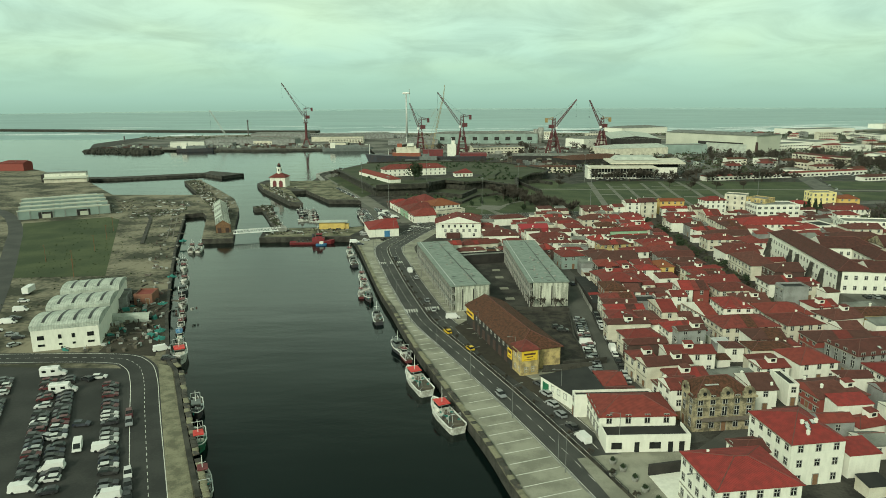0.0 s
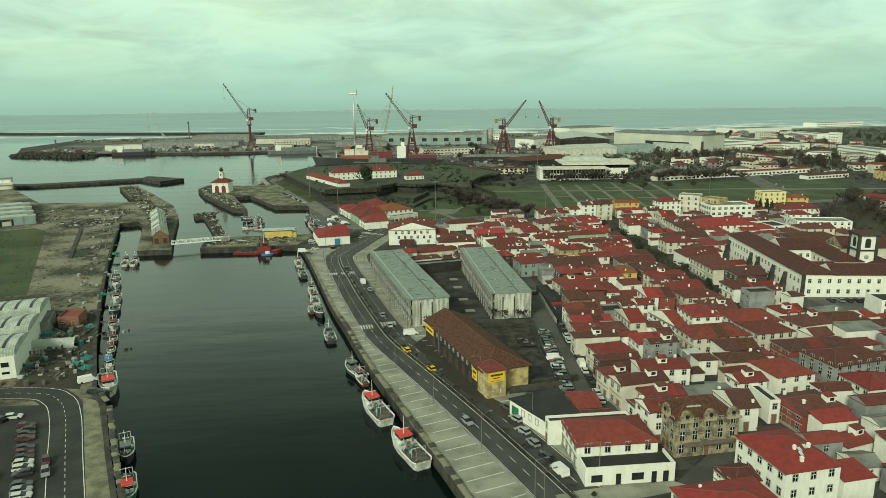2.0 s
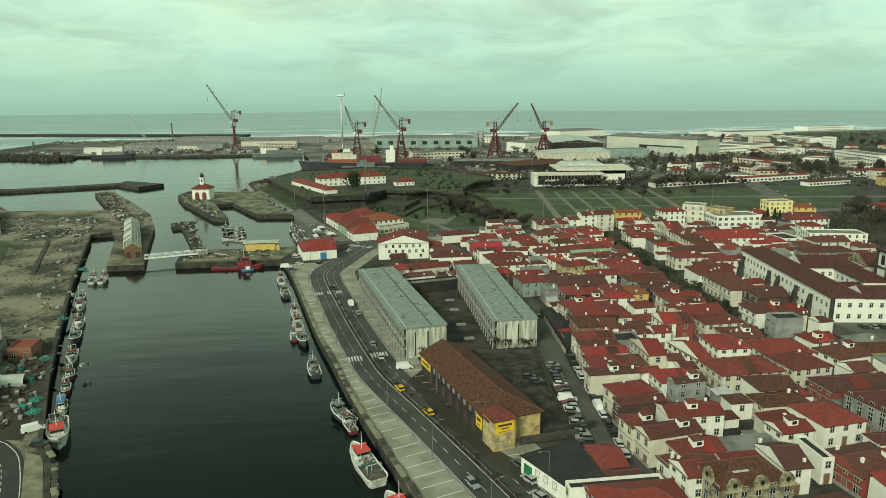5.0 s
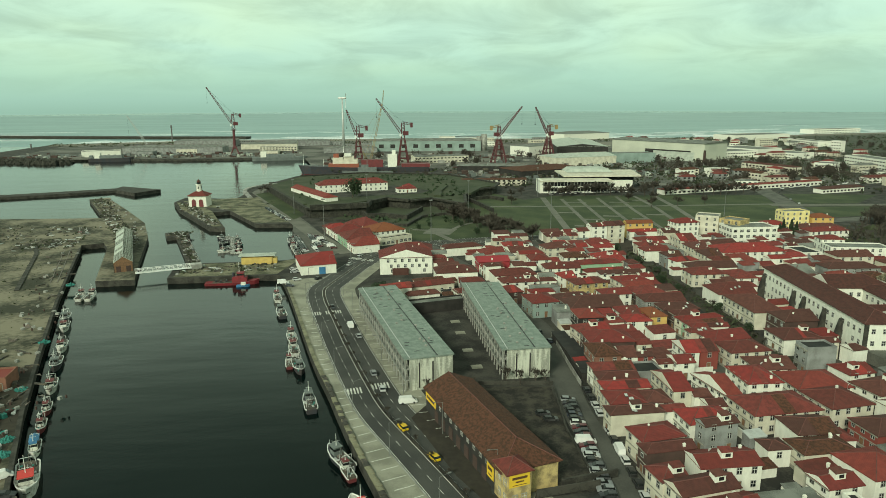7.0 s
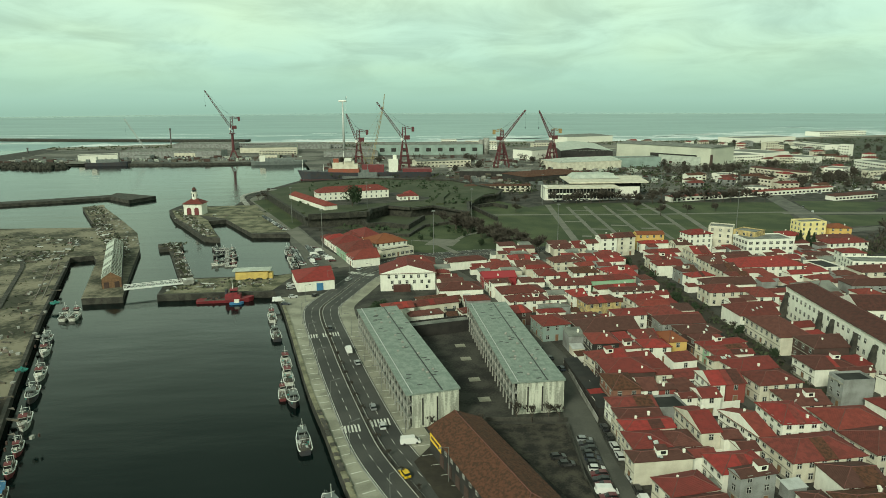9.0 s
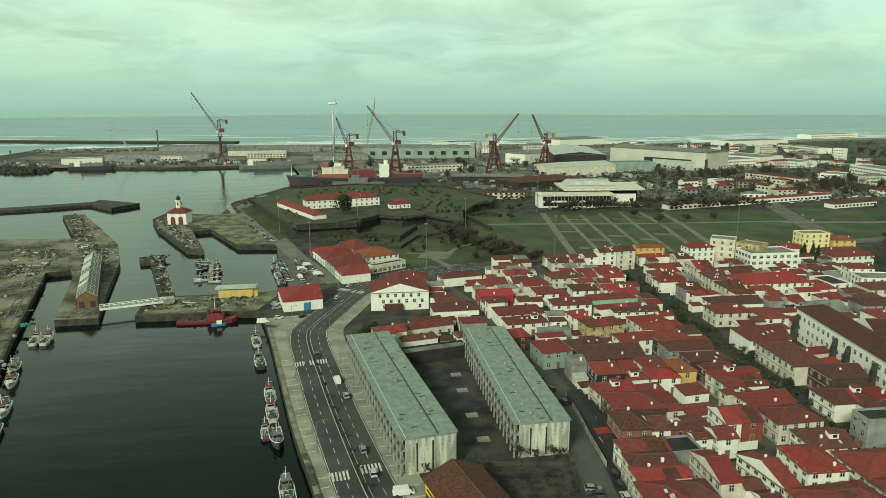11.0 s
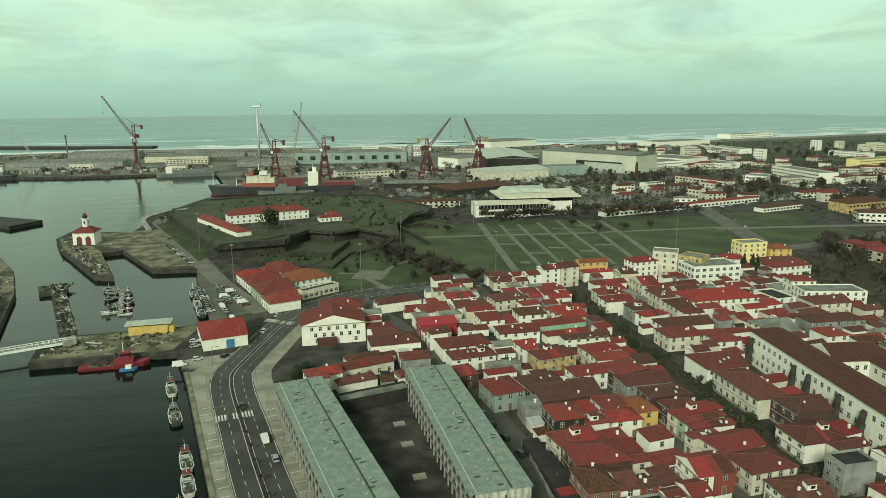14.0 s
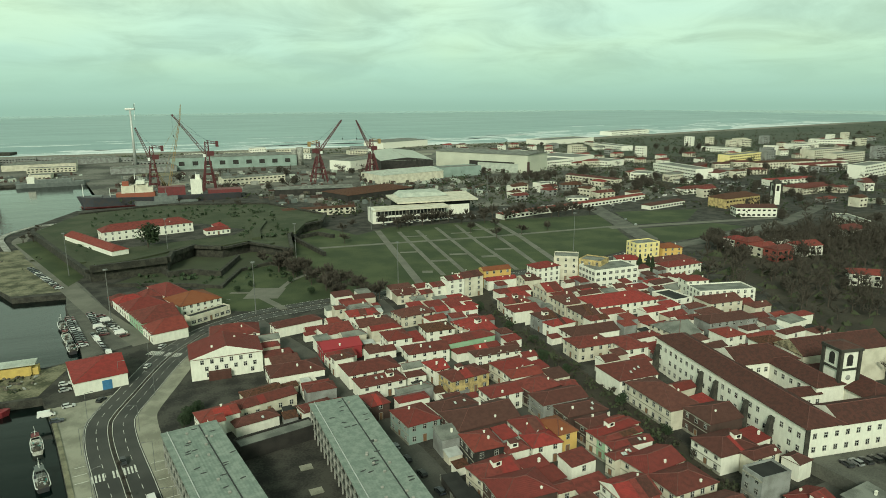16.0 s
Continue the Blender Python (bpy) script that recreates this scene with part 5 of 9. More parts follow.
# ---- the two long grey housing blocks ----
def long_block(p0, p1, p2, p3, z):
    """Block with loggias on its left side; corners near left, near right, far right, far left."""
    c = [Vector(q) for q in (p0, p1, p2, p3)]
    turn = math.degrees(math.atan2((c[3] - c[0]).y, (c[3] - c[0]).x)) - 90
    L, W = (c[3] - c[0]).length, (c[1] - c[0]).length
    b = thing("housing_block", "long three-storey block of stained concrete with grey sheet roof", "apartment block", "grey housing blocks", "", pose(*c[0], 0, 0, 0, turn))
    part("wall", Geo().prism([(1.6, 0), (W, 0), (W, L), (1.6, L)], 0, z - 0.3).mesh("wall", "streaked_concrete"), b)
    n, fl = int(L / 3.9), 3
    for k in range(n + 1):
        part("pillar", Geo().box(0.2, 0, 0, 0.4, 0.35, z - 0.3).mesh("pillar", "concrete"), b, pose(0, 0.2 + (L - 0.4) * k / n, 0))
    slab = Geo().box(0.8, L / 2, 0, 1.6, L, 0.25).mesh("balcony_slab", "concrete")
    rail = Geo().box(0.12, L / 2, 0, 0.1, L, 0.75).mesh("balcony_rail", "flat_roof")
    for f in range(1, fl):
        part("balcony_slab", slab, b, pose(0, 0, f * (z / fl) - 0.25))
        part("balcony_rail", rail, b, pose(0, 0, f * (z / fl)))
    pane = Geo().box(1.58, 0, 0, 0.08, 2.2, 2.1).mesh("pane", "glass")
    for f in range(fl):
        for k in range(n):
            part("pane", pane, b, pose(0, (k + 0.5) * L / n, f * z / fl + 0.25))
    # dark slots in the near end wall, recess shade put on as dark panels
    slot = Geo().box(0, -0.03, 0, 0.4, 0.1, z - 2.4).mesh("recess", "dark_wall_and_shade")
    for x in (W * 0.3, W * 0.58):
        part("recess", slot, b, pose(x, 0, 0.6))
    for k in range(int(L / 5)):
        w = part("window", WIDE[0], b, pose(W, 3 + k * 5, z * 0.38, 0, 0, 90))
        part("pane", WIDE[1], w)
        w = part("window", WIDE[0], b, pose(W, 3 + k * 5, z * 0.71, 0, 0, 90))
        part("pane", WIDE[1], w)
    # roof: two shallow slopes to a gutter line, plates proud of each other
    g = Geo()
    v = W * 0.68
    g.face([(-0.3, -0.4, z), (v, -0.4, z - 0.25), (v, L + 0.4, z - 0.25), (-0.3, L + 0.4, z)])
    g.face([(v, -0.4, z - 0.25), (W + 0.3, -0.4, z + 0.05), (W + 0.3, L + 0.4, z + 0.05), (v, L + 0.4, z - 0.25)])
    g.face([(-0.3, -0.4, z), (-0.3, L + 0.4, z), (-0.3, L + 0.4, z - 0.45), (-0.3, -0.4, z - 0.45)])
    g.face([(W + 0.3, -0.4, z), (-0.3, -0.4, z), (-0.3, -0.4, z - 0.45), (W + 0.3, -0.4, z - 0.45)])
    g.face([(W + 0.3, L + 0.4, z), (W + 0.3, -0.4, z), (W + 0.3, -0.4, z - 0.45), (W + 0.3, L + 0.4, z - 0.45)])
    g.face([(-0.3, L + 0.4, z), (W + 0.3, L + 0.4, z), (W + 0.3, L + 0.4, z - 0.45), (-0.3, L + 0.4, z - 0.45)])
    part("roof", g.mesh("roof", "sheet_roof"), b)
    part("gutter", Geo().box(v, L / 2, z - 0.22, 0.35, L + 0.6, 0.08).mesh("gutter", "dark_metal"), b)
    part("roof_edge", Geo().box(1.5, L / 2, z - 0.02, 0.22, L + 0.6, 0.22).mesh("roof_edge", "pale_metal"), b)
    r = random.Random(int(L))
    vent = Geo().loft([[(sx * a, sy * q, h) for sx, sy in ((-1, -1), (1, -1), (1, 1), (-1, 1))] for a, q, h in ((0.36, 0.28, 0), (0.36, 0.28, 0.45), (0.24, 0.16, 0.55))]).mesh("vent", "concrete")
    moss = Geo().prism([(-0.9, -0.2), (-0.3, -0.35), (0.7, -0.15), (1.0, 0.2), (0.1, 0.3), (-0.7, 0.15)], 0, 0.03).mesh("loose_sheet", "dark_metal")
    for k in range(16):
        part("vent", vent, b, pose(r.choice((0.36, 0.5, 0.58, 0.75)) * W + r.uniform(-0.8, 0.8), r.uniform(0.02, 0.98) * L, z - 0.2, 0, 0, r.uniform(-10, 10)))
    for k in range(24):
        x = r.uniform(0.2, 0.95) * W
        part("loose_sheet", moss, b, pose(x, r.uniform(0.02, 0.98) * L, z + 0.03 - (0.25 * x / v if x < v else 0.25 - 0.3 * (x - v) / (W - v)), 0, 0, r.uniform(-15, 15)))
    return b


long_block((3.0, 245.2), (17.8, 247.2), (2.2, 327), (-12.6, 323), 10.5)
long_block((33.3, 251), (48.5, 252), (44.8, 328), (30.0, 327), 10.2)

# yard between the blocks: low shed, walls, pale slabs
house(8, 318, 14, 24, 6, 4, "grey", "flat", "dark", "-", 0, "yard_shed", label="long low dark shed with a grey flat roof", category="shed", group="yard sheds", mats=("dark_wall_and_shade", "flat_roof"))
for x, y in ((27, 262), (26, 277), (25.5, 295), (25, 308)):
    whole("slab", Geo().box(0, 0, 0.0, 3.6, 3.0, 0.1).mesh("slab", "paving"), "pale concrete slab in the dark yard", "slab", "yard slabs", "structure", pose(x, y, 0, 0, 0, 4))
house(-2, 336, 14, 12, 8, 6, "red", "gab", "white", "L", 1)
house(1, 330, 14, 4, 5, 8, "red", "gab", "white", "-", 0)
house(10, 344, 16, 20, 7, 4.5, "dark", "gab", "cream", "F", 0)
house(8, 333.5, 14, 14, 6, 3.6, "dark", "gab", "white", "-", 0)
house(13, 352, 16, 20, 7, 4, "brown", "gab", "cream", "F", 0)

# ---- brown-roofed warehouse with yellow signs ----
wh = thing("warehouse", "long derelict warehouse with rusty brown tiled roof", "warehouse", m=pose(21.8, 187.5, 0, 0, 0, 16.5))
W, L, z = 14.0, 47.0, 7.0
part("wall", Geo().prism([(0, 0), (W, 0), (W, L), (0, L)], 0, z - 0.2).mesh("wall", "dark_wall_and_shade"), wh)
g, rise = roof_shape("gab", L, W, z, 24, 0.7, (True, False))
part("roof", g.mesh("roof", "brown_tiles", "dark_wall_and_shade", "ridge_tiles"), wh, pose(W, 0, 0, 0, 0, 90))
part("end_wall", Geo().box(W * 0.74, -0.12, 0.2, W * 0.5, 0.2, z - 0.9).mesh("end_wall", "ochre_wall"), wh)
tur = part("corner_house", Geo().prism([(-0.3, -3.2), (5.4, -3.2), (5.4, 3.0), (-0.3, 3.0)], 0, 8.0).mesh("corner_house", "ochre_wall"), wh, label="stained ochre corner house")
g, _ = roof_shape("hip", 5.7, 6.2, 8.2, 30, 0.5, (True, True))
part("corner_roof", g.mesh("corner_roof", "dark_tiles", "ochre_wall", "ridge_tiles"), tur, pose(-0.3, -3.2, 0))
for x, zz in ((1.2, 1.0), (3.4, 1.0)):
    part("window", WIN[0], tur, pose(x + 0.3, -3.2, zz))
for y in (-2.0, 0.6):
    part("window", WIN[0], tur, pose(-0.3, y, 4.6, 0, 0, -90))
    part("window", WIN[0], tur, pose(-0.3, y, 1.1, 0, 0, -90))


def yellow_sign(parent, m, w, h, bars):
    s = part("sign", Geo().box(0, -0.12, 0, w, 0.12, h).mesh("sign", "sign_yellow"), parent, m, "yellow painted advertising sign")
    for zz, ww, hh in bars:
        part("sign_bar", Geo().box(0, -0.2, zz, ww, 0.05, hh).mesh("sign_bar", "sign_ink"), s)


yellow_sign(tur, pose(2.5, -3.2, 4.6), 4.9, 3.0, ((1.75, 3.6, 0.55), (1.0, 2.0, 0.3), (0.35, 3.4, 0.12)))
yellow_sign(wh, pose(0, 5.6, 2.2, 0, 0, -90), 3.4, 3.2, ((1.8, 2.2, 0.8), (0.6, 1.6, 0.3)))
yellow_sign(wh, pose(0, L - 4, 3.6, 0, 0, -90), 7.5, 2.4, ((0.8, 5.5, 0.7),))
gate = Geo().box(0, -0.05, 0, 2.4, 0.12, 3.2).mesh("door", "brown_wall")
for k in range(7):
    part("door", gate, wh, pose(0, 9 + k * 5, 0, 0, 0, -90))
for k in range(10):
    part("window", WIN[0], wh, pose(0, 7.5 + k * 3.6, 4.4, 0, 0, -90))
whole("wall_yard", strip([(36, 191), (50, 194)], 0.25, 0.25, 0, 2.0).mesh("wall_yard", "quay_stone"), "rough stone yard wall", "wall", kind="structure")


# ---- white house with terrace, its dark shed and neighbours ----
wt = house(36.8, 146.6, 1.5, 18.2, 12.5, 6.2, "red", "hip", "white", "FL", 0, "terrace_house", label="white two-storey house with red hipped roof and terrace", win=TALL, rate=4.2, door=False)
part("ground_floor", Geo().prism([(0.0, -6.0), (19.6, -6.0), (19.6, 0.02), (0, 0.02)], 0, 3.4).mesh("ground_floor", "white_wall"), wt)
par = Geo().loft([[(x, y, zz) for x, y in ((0, -6), (19.6, -6), (19.6, 0), (19.3, 0), (19.3, -5.7), (0.3, -5.7), (0.3, 0), (0, 0))] for zz in (3.4, 4.3)])
part("terrace_wall", par.mesh("terrace_wall", "white_wall"), wt)
part("terrace_floor", Geo().box(9.8, -2.9, 3.4, 19, 5.6, 0.06).mesh("terrace_floor", "felt_roof"), wt)
for x, w in ((2.5, 2.4), (7.2, 1.1), (11.4, 2.6), (15.0, 1.1), (17.6, 1.2)):
    part("shop_window" if w > 2 else "door", Geo().box(0, -6.05, 0.05 if w < 2 else 0.9, w, 0.12, 2.5 if w < 2 else 1.6).mesh("shop_window", "glass"), wt, pose(x, 0, 0))
lowwall = house(33.2, 158.3, 2, 20, 3.0, 5.4, "felt", "flat", "white", "L", 0, "annexe", label="white annexe with a black flat roof", group="", category="house")
sh = thing("shed", "low white shed with black felt roof and green door", "shed", m=pose(27, 175, 0))
yard = [(0, 0), (14, 5.5), (15.4, -10.8), (6.6, -12.8)]
part("wall", Geo().prism(yard, 0, 4.1).mesh("wall", "white_wall"), sh)
part("roof", Geo().prism([(-0.4, 0.2), (14.2, 6), (15.8, -11.2), (6.4, -13.2)], 4.1, 4.35).mesh("roof", "felt_roof"), sh)
side = pose(0.0, 0.0, 0, 0, 0, -62.7)
part("door", Geo().box(2.4, -0.05, 0, 2.6, 0.2, 3.0).mesh("door", "ship_green"), sh, side)
for x in (5.5, 8.2, 11.0):
    part("window", WIN[0], sh, side @ pose(x, 0, 1.6))
house(43.0, 168.0, 4, 6.0, 10.0, 4.3, "red", "gab", "white", "-", 0, "shed_house", label="low shed with bright red tiled roof", category="shed", group="")
house(42.8, 162.6, 4, 7.5, 5.2, 4.2, "dark", "gab", "brick", "-", 0, "shed_house", label="low shed with dark brick-red tiled roof", category="shed", group="")
# ornate town house with gablets
orn = house(60.3, 150.0, 6, 15.5, 10.0, 9.0, "brown", "mans", "stone", "LF", 0, "ornate_house", label="ornate weathered stone house with gablets and brown roof", group="", win=TALL, rate=2.6)
gab = Geo().prism([(-1.6, 0), (1.6, 0), (1.6, 1.6)] + [(1.3 * math.cos(math.pi * k / 8), 1.6 + 1.3 * math.sin(math.pi * k / 8)) for k in range(9)] + [(-1.6, 1.6)], 0, 0.6).mesh("gablet", "stone_wall")
eye = Geo().rod((0, 0, 0), (0, 0, 0.12), 0.45, 0.45, 12).mesh("round_window", "glass")
for m in (pose(2.2, 0.1, 8.6, 90, 0, 0), pose(8.0, 0.1, 8.6, 90, 0, 0), pose(13.6, 0.1, 8.6, 90, 0, 0), pose(0.1, 4.5, 8.6, 90, 0, -90)):
    gb = part("gablet", gab, orn, m)
    part("round_window", eye, gb, pose(0, 1.5, 0.6))
part("cornice", Geo().box(7.75, -0.2, 8.5, 16.2, 0.5, 0.5).mesh("cornice", "stone_wall"), orn)
part("balcony", Geo().box(7.75, -0.7, 3.2, 12, 1.3, 0.25).box(7.75, -1.3, 3.4, 12, 0.1, 0.9).mesh("balcony", "rail_iron"), orn)
part("skylight", Geo().box(5.5, 3.4, 11.0, 3.4, 2.0, 0.12).mesh("skylight", "skylight"), orn, pose(0, 0, -0.1, 0, 0, 0))
# plaza with pale walled yard
whole("plaza", Geo().prism([(30, 138), (36, 139.5), (56, 141), (60, 138), (50, 122), (38, 105)], 0, 0.08).mesh("plaza", "paving"), "pale paved corner before the terrace house", "pavement", kind="structure")
whole("wall_court", strip([(44, 131), (58, 134)], 0.3, 0.3, 0, 2.6).mesh("wall_court", "dark_wall_and_shade"), "dark wall closing a pale court", "wall", kind="structure")
whole("court_floor", Geo().prism([(44, 130.6), (58, 133.6), (52, 122), (46, 119)], 0.0, 0.2).mesh("court_floor", "white_wall"), "pale concrete floor of a walled court", "pavement", kind="structure")

# ---- big gabled white house on the bend ----
bh = thing("corner_house", "large white four-storey gabled house with red roof", "house", m=pose(-4.0, 383.5, 0, 0, 0, 1))
W, L, z = 26.0, 17.0, 8.7
part("wall", Geo().prism([(0, 0), (W, 0), (W, L), (0, L)], 0, z - 0.2).mesh("wall", "white_wall"), bh)
g, rise = roof_shape("gab", L, W, z, 20, 0.5, (False, False))
part("roof", g.mesh("roof", "red_tiles", "white_wall", "ridge_tiles"), bh, pose(W, 0, 0, 0, 0, 90))
for zz, xs in ((0.9, (6, 9, 22)), (3.4, (5.5, 9, 12.5, 16, 19.5, 23)), (6.1, (4, 7.5, 11, 14.5, 18, 21.5)), (8.7, (10, 13, 16))):
    for x in xs:
        part("window", SMALL[0], bh, pose(x, 0, zz))
put_windows(bh, pose(0, L, 0, 0, 0, -90), L, z, 3, win=SMALL)
part("lean_to", Geo().prism([(6, -2), (14, -2), (14, 0.02), (6, 0.02)], 0, 3.2).mesh("lean_to", "dark_tiles"), bh)
for x, y in ((8, 4), (15, 6), (17, 12)):
    part("chimney", CHIM, bh, pose(x, y, 10.0))

# ---- red-roofed quay building and market halls ----
house(-43, 386, 13, 17.5, 24, 5.0, "red", "gab", "white", "R", 0, "quay_building", label="long white quay building with red tiled roof", category="building", group="", rate=4.4, door=False)
whole("loading_door", Geo().box(0, 0, 0, 3.2, 0.16, 3.6).mesh("loading_door", "tarp_blue"), "blue loading door of the quay building", "door", kind="structure", m=pose(-43, 386, 0, 0, 0, 13) @ pose(10.5, -0.05, 0))
for x, y, turn, L, W, z, roof, form, wall in ((-18.5, 431, 18, 15, 15, 4.8, "red", "gab", "white"), (-23.3, 446.5, 18, 17, 21, 5.4, "dark", "gab", "green"), (-30.3, 468.5, 18, 20, 16, 4.8, "red", "gab", "white"),
                                     (-36, 485.5, 18, 14, 10, 4.6, "red", "hip", "white"), (-39.5, 496.5, 18, 9, 8, 3.4, "dark", "gab", "brown"), (-7, 465, 24, 21, 20, 5.8, "orange", "hip", "white"),
                                     (-14, 487, 22, 12, 25, 5.6, "red", "gab", "cream"), (-24, 488, 18, 9, 14, 4.8, "dark", "hip", "white")):
    house(x, y, turn, L, W, z, roof, form, wall, "L" if x < -15 else "F", 0, "market_hall", label=f"low market hall with {SAID[roof]}", category="building", group="market halls", pitch=26, win=SMALL, rate=3.2)
house(-3, 450, 33, 22, 5, 4.0, "felt", "flat", "cream", "F", 0, "cafe", label="low cafe with glass front and dark roof", category="building", group="", win=WIDE, rate=3)

# ---- lighthouse house on the slip ----
lh = thing("lighthouse_house", "white square house with red hipped roof and lantern", "lighthouse", m=pose(-158.5, 618, 0, 0, 0, -5) @ Matrix.Diagonal((0.84, 0.84, 0.97, 1)))
part("wall", Geo().prism([(0, 0), (17, 0), (17, 15), (0, 15)], 0, 9.6).mesh("wall", "white_wall"), lh)
g, rise = roof_shape("hip", 17, 15, 9.8, 27, 1.1, (True, True))
part("roof", g.mesh("roof", "dark_tiles", "white_wall", "ridge_tiles"), lh)
part("lantern_tower", Geo().rod((8.5, 7.5, 12.0), (8.5, 7.5, 18.0), 2.7, 2.5, 8).rod((8.5, 7.5, 18.0), (8.5, 7.5, 18.5), 3.1, 3.1, 8).mesh("lantern_tower", "white_wall"), lh)
for a in range(0, 360, 90):
    part("tower_window", Geo().box(0, -2.55, 14.6, 1.0, 0.25, 2.0).mesh("tower_window", "glass"), lh, pose(8.5, 7.5, 0, 0, 0, a))
part("lantern", Geo().rod((8.5, 7.5, 18.4), (8.5, 7.5, 20.2), 1.7, 1.7, 10).mesh("lantern", "glass"), lh)
part("lantern_roof", Geo().rod((8.5, 7.5, 20.1), (8.5, 7.5, 22.6), 2.3, 0.15, 10).mesh("lantern_roof", "dark_tiles"), lh)
arch = [(2.1 * math.cos(a), 2.1 * math.sin(a) + 4.2) for a in [math.pi * k / 8 for k in range(9)]]
for x in (5, 12):
    g = Geo().prism([(2.1, 0)] + arch + [(-2.1, 0)], 0, 0.15)
    part("boat_door", g.mesh("boat_door", "ship_red"), lh, pose(x, -0.05, 0.1, 90, 0, 0), "arched dark red boat door")
    w = part("window", WIN[0], lh, pose(x, 0, 7.4))
for y in (3, 7.5, 12):
    part("window", WIN[0], lh, pose(0, y, 7.2, 0, 0, -90))
    part("window", WIN[0], lh, pose(0, y, 2.0, 0, 0, -90))

# ---- fort ----
FORT = [(-108, 702), (-55, 554), (-14, 562), (-12, 580), (2, 600), (20, 588), (38, 600), (61, 568), (66, 615), (82, 650), (98, 660), (108, 690), (70, 770), (-20, 800), (-86, 775)]
g = Geo().prism(FORT, -0.5, 6.0, 0, 1)
whole("fort", g.mesh("fort", "fort_stone", "rampart_grass"), "dark stone star fort with grassed ramparts", "fort", kind="structure")
for a, b, h in zip(FORT, FORT[1:], (7.4, 9.8, 9.4, 8.4, 8.0) + (7.3,) * 12):
    whole("parapet", strip([a, b], 0.0, 2.4, 5.9, h).mesh("parapet", "fort_stone"), "dark stone fort parapet", "wall", kind="structure")
for pts, hgt in (([(-17, 562), (-13, 548), (0, 550), (15, 538), (29, 578)], 3.4), ([(-46, 541), (-2, 522), (14, 511), (27, 546), (45, 556), (58, 545)], 1.8), ([(70, 640), (73, 621), (83, 566)], 2.8), ([(73, 626), (92, 637), (101, 621)], 2.8)):
    whole("outwork_wall", strip(pts, 1.0, 1.0, -0.2, hgt).mesh("outwork_wall", "fort_stone"), "low dark outer wall of the fort", "wall", kind="structure")
whole("moat_floor", Geo().prism([(-46, 540), (-2, 521), (14, 510), (28, 546), (62, 560), (38, 598), (20, 587), (2, 599), (-14, 579)], 0, 0.09).mesh("moat_floor", "scrub"), "rough dark ground of the dry moat", "ground", kind="structure")
for pts, h, w in (([(44, 609), (47, 640), (56, 676)], 7.6, 3.0), ([(8, 603), (21, 596), (36, 604), (52, 588)], 7.2, 2.5), ([(-54, 570), (-34, 576), (-18, 588), (-2, 604)], 7.0, 2.5), ([(-62, 578), (-100, 690)], 7.0, 2.5), ([(70, 620), (84, 656), (96, 668)], 7.6, 3.0)):
    whole("rampart", strip(pts, w, w, 5.8, h).mesh("rampart", "scrub"), "grassed bank behind the fort parapet", "bank", kind="structure")
house(-56, 642, 16, 62, 15, 7.0, "dark", "gab", "white", "FL", 0, "barracks", z0=6.0, label="long white barracks with dark red tiled roof", category="building", group="", rate=4.2, pitch=28)
house(-37, 597, 117, 78, 10.5, 3.4, "red", "gab", "white", "-", 0, "stable_block", z0=6.0, label="long low white block with bright red roof", category="building", group="", pitch=24)
house(12, 637, 12, 17, 9, 3.6, "red", "gab", "white", "F", 0, "guard_house", z0=6.0, label="small white house with red tiled roof", group="")
house(20, 648, 12, 8, 16, 3.4, "red", "gab", "white", "-", 0, "guard_house", z0=6.0, label="small white house with red tiled roof", group="")

# ---- culture centre ----
cc = thing("culture_centre", "modern white pavilion with deep pale flat roofs", "building", m=pose(143, 664, 0, 0, 0, -3))
part("body", Geo().prism([(2.5, 1.5), (64, 1.5), (64, 20), (2.5, 20)], 0, 10).mesh("body", "glass"), cc)
part("end_wall", Geo().box(1.5, 10, 0, 3, 20, 11.6).mesh("end_wall", "white_wall"), cc)
part("roof", Geo().box(34, 10, 10.2, 68, 21, 1.2).mesh("roof", "cream_wall"), cc)
for k in range(20):
    part("column", Geo().box(0, 0, 0, 0.5, 0.6, 10.2).mesh("column", "concrete"), cc, pose(4 + k * 3.1, 0.9, 0))
part("band", Geo().box(33, 0.8, 4.6, 60, 0.4, 1.6).mesh("band", "white_wall"), cc)
part("base_wall", Geo().box(33, 0.6, 0, 60, 0.5, 1.4).mesh("base_wall", "white_wall"), cc)
part("upper_hall", Geo().prism([(30, 22), (94, 22), (94, 58), (30, 58)], 0, 12.6).mesh("upper_hall", "glass"), cc)
part("hall_wall", Geo().prism([(31, 21.5), (93, 21.5), (93, 57), (31, 57)], 0, 9.0).mesh("hall_wall", "white_wall"), cc)
part("upper_roof", Geo().loft([[(26, 18, 12.6), (100, 18, 12.6), (104, 62, 13.4), (26, 62, 13.4)], [(26, 18, 13.8), (100, 18, 13.8), (104, 62, 14.8), (26, 62, 14.8)]]).mesh("upper_roof", "cream_wall"), cc)
part("stage_roof", Geo().loft([[(34, 40, 14.6), (80, 40, 14.6), (80, 66, 14.9), (34, 66, 14.9)], [(38, 44, 18), (74, 44, 18), (74, 62, 18.4), (38, 62, 18.4)]]).mesh("stage_roof", "white_sheet"), cc)

# ---- convent with cloister, church and bell tower ----
cv = thing("convent", "long white convent with dark red roofs and cloister", "convent", m=pose(154.2, 254.2, 0, 0, 0, -7))
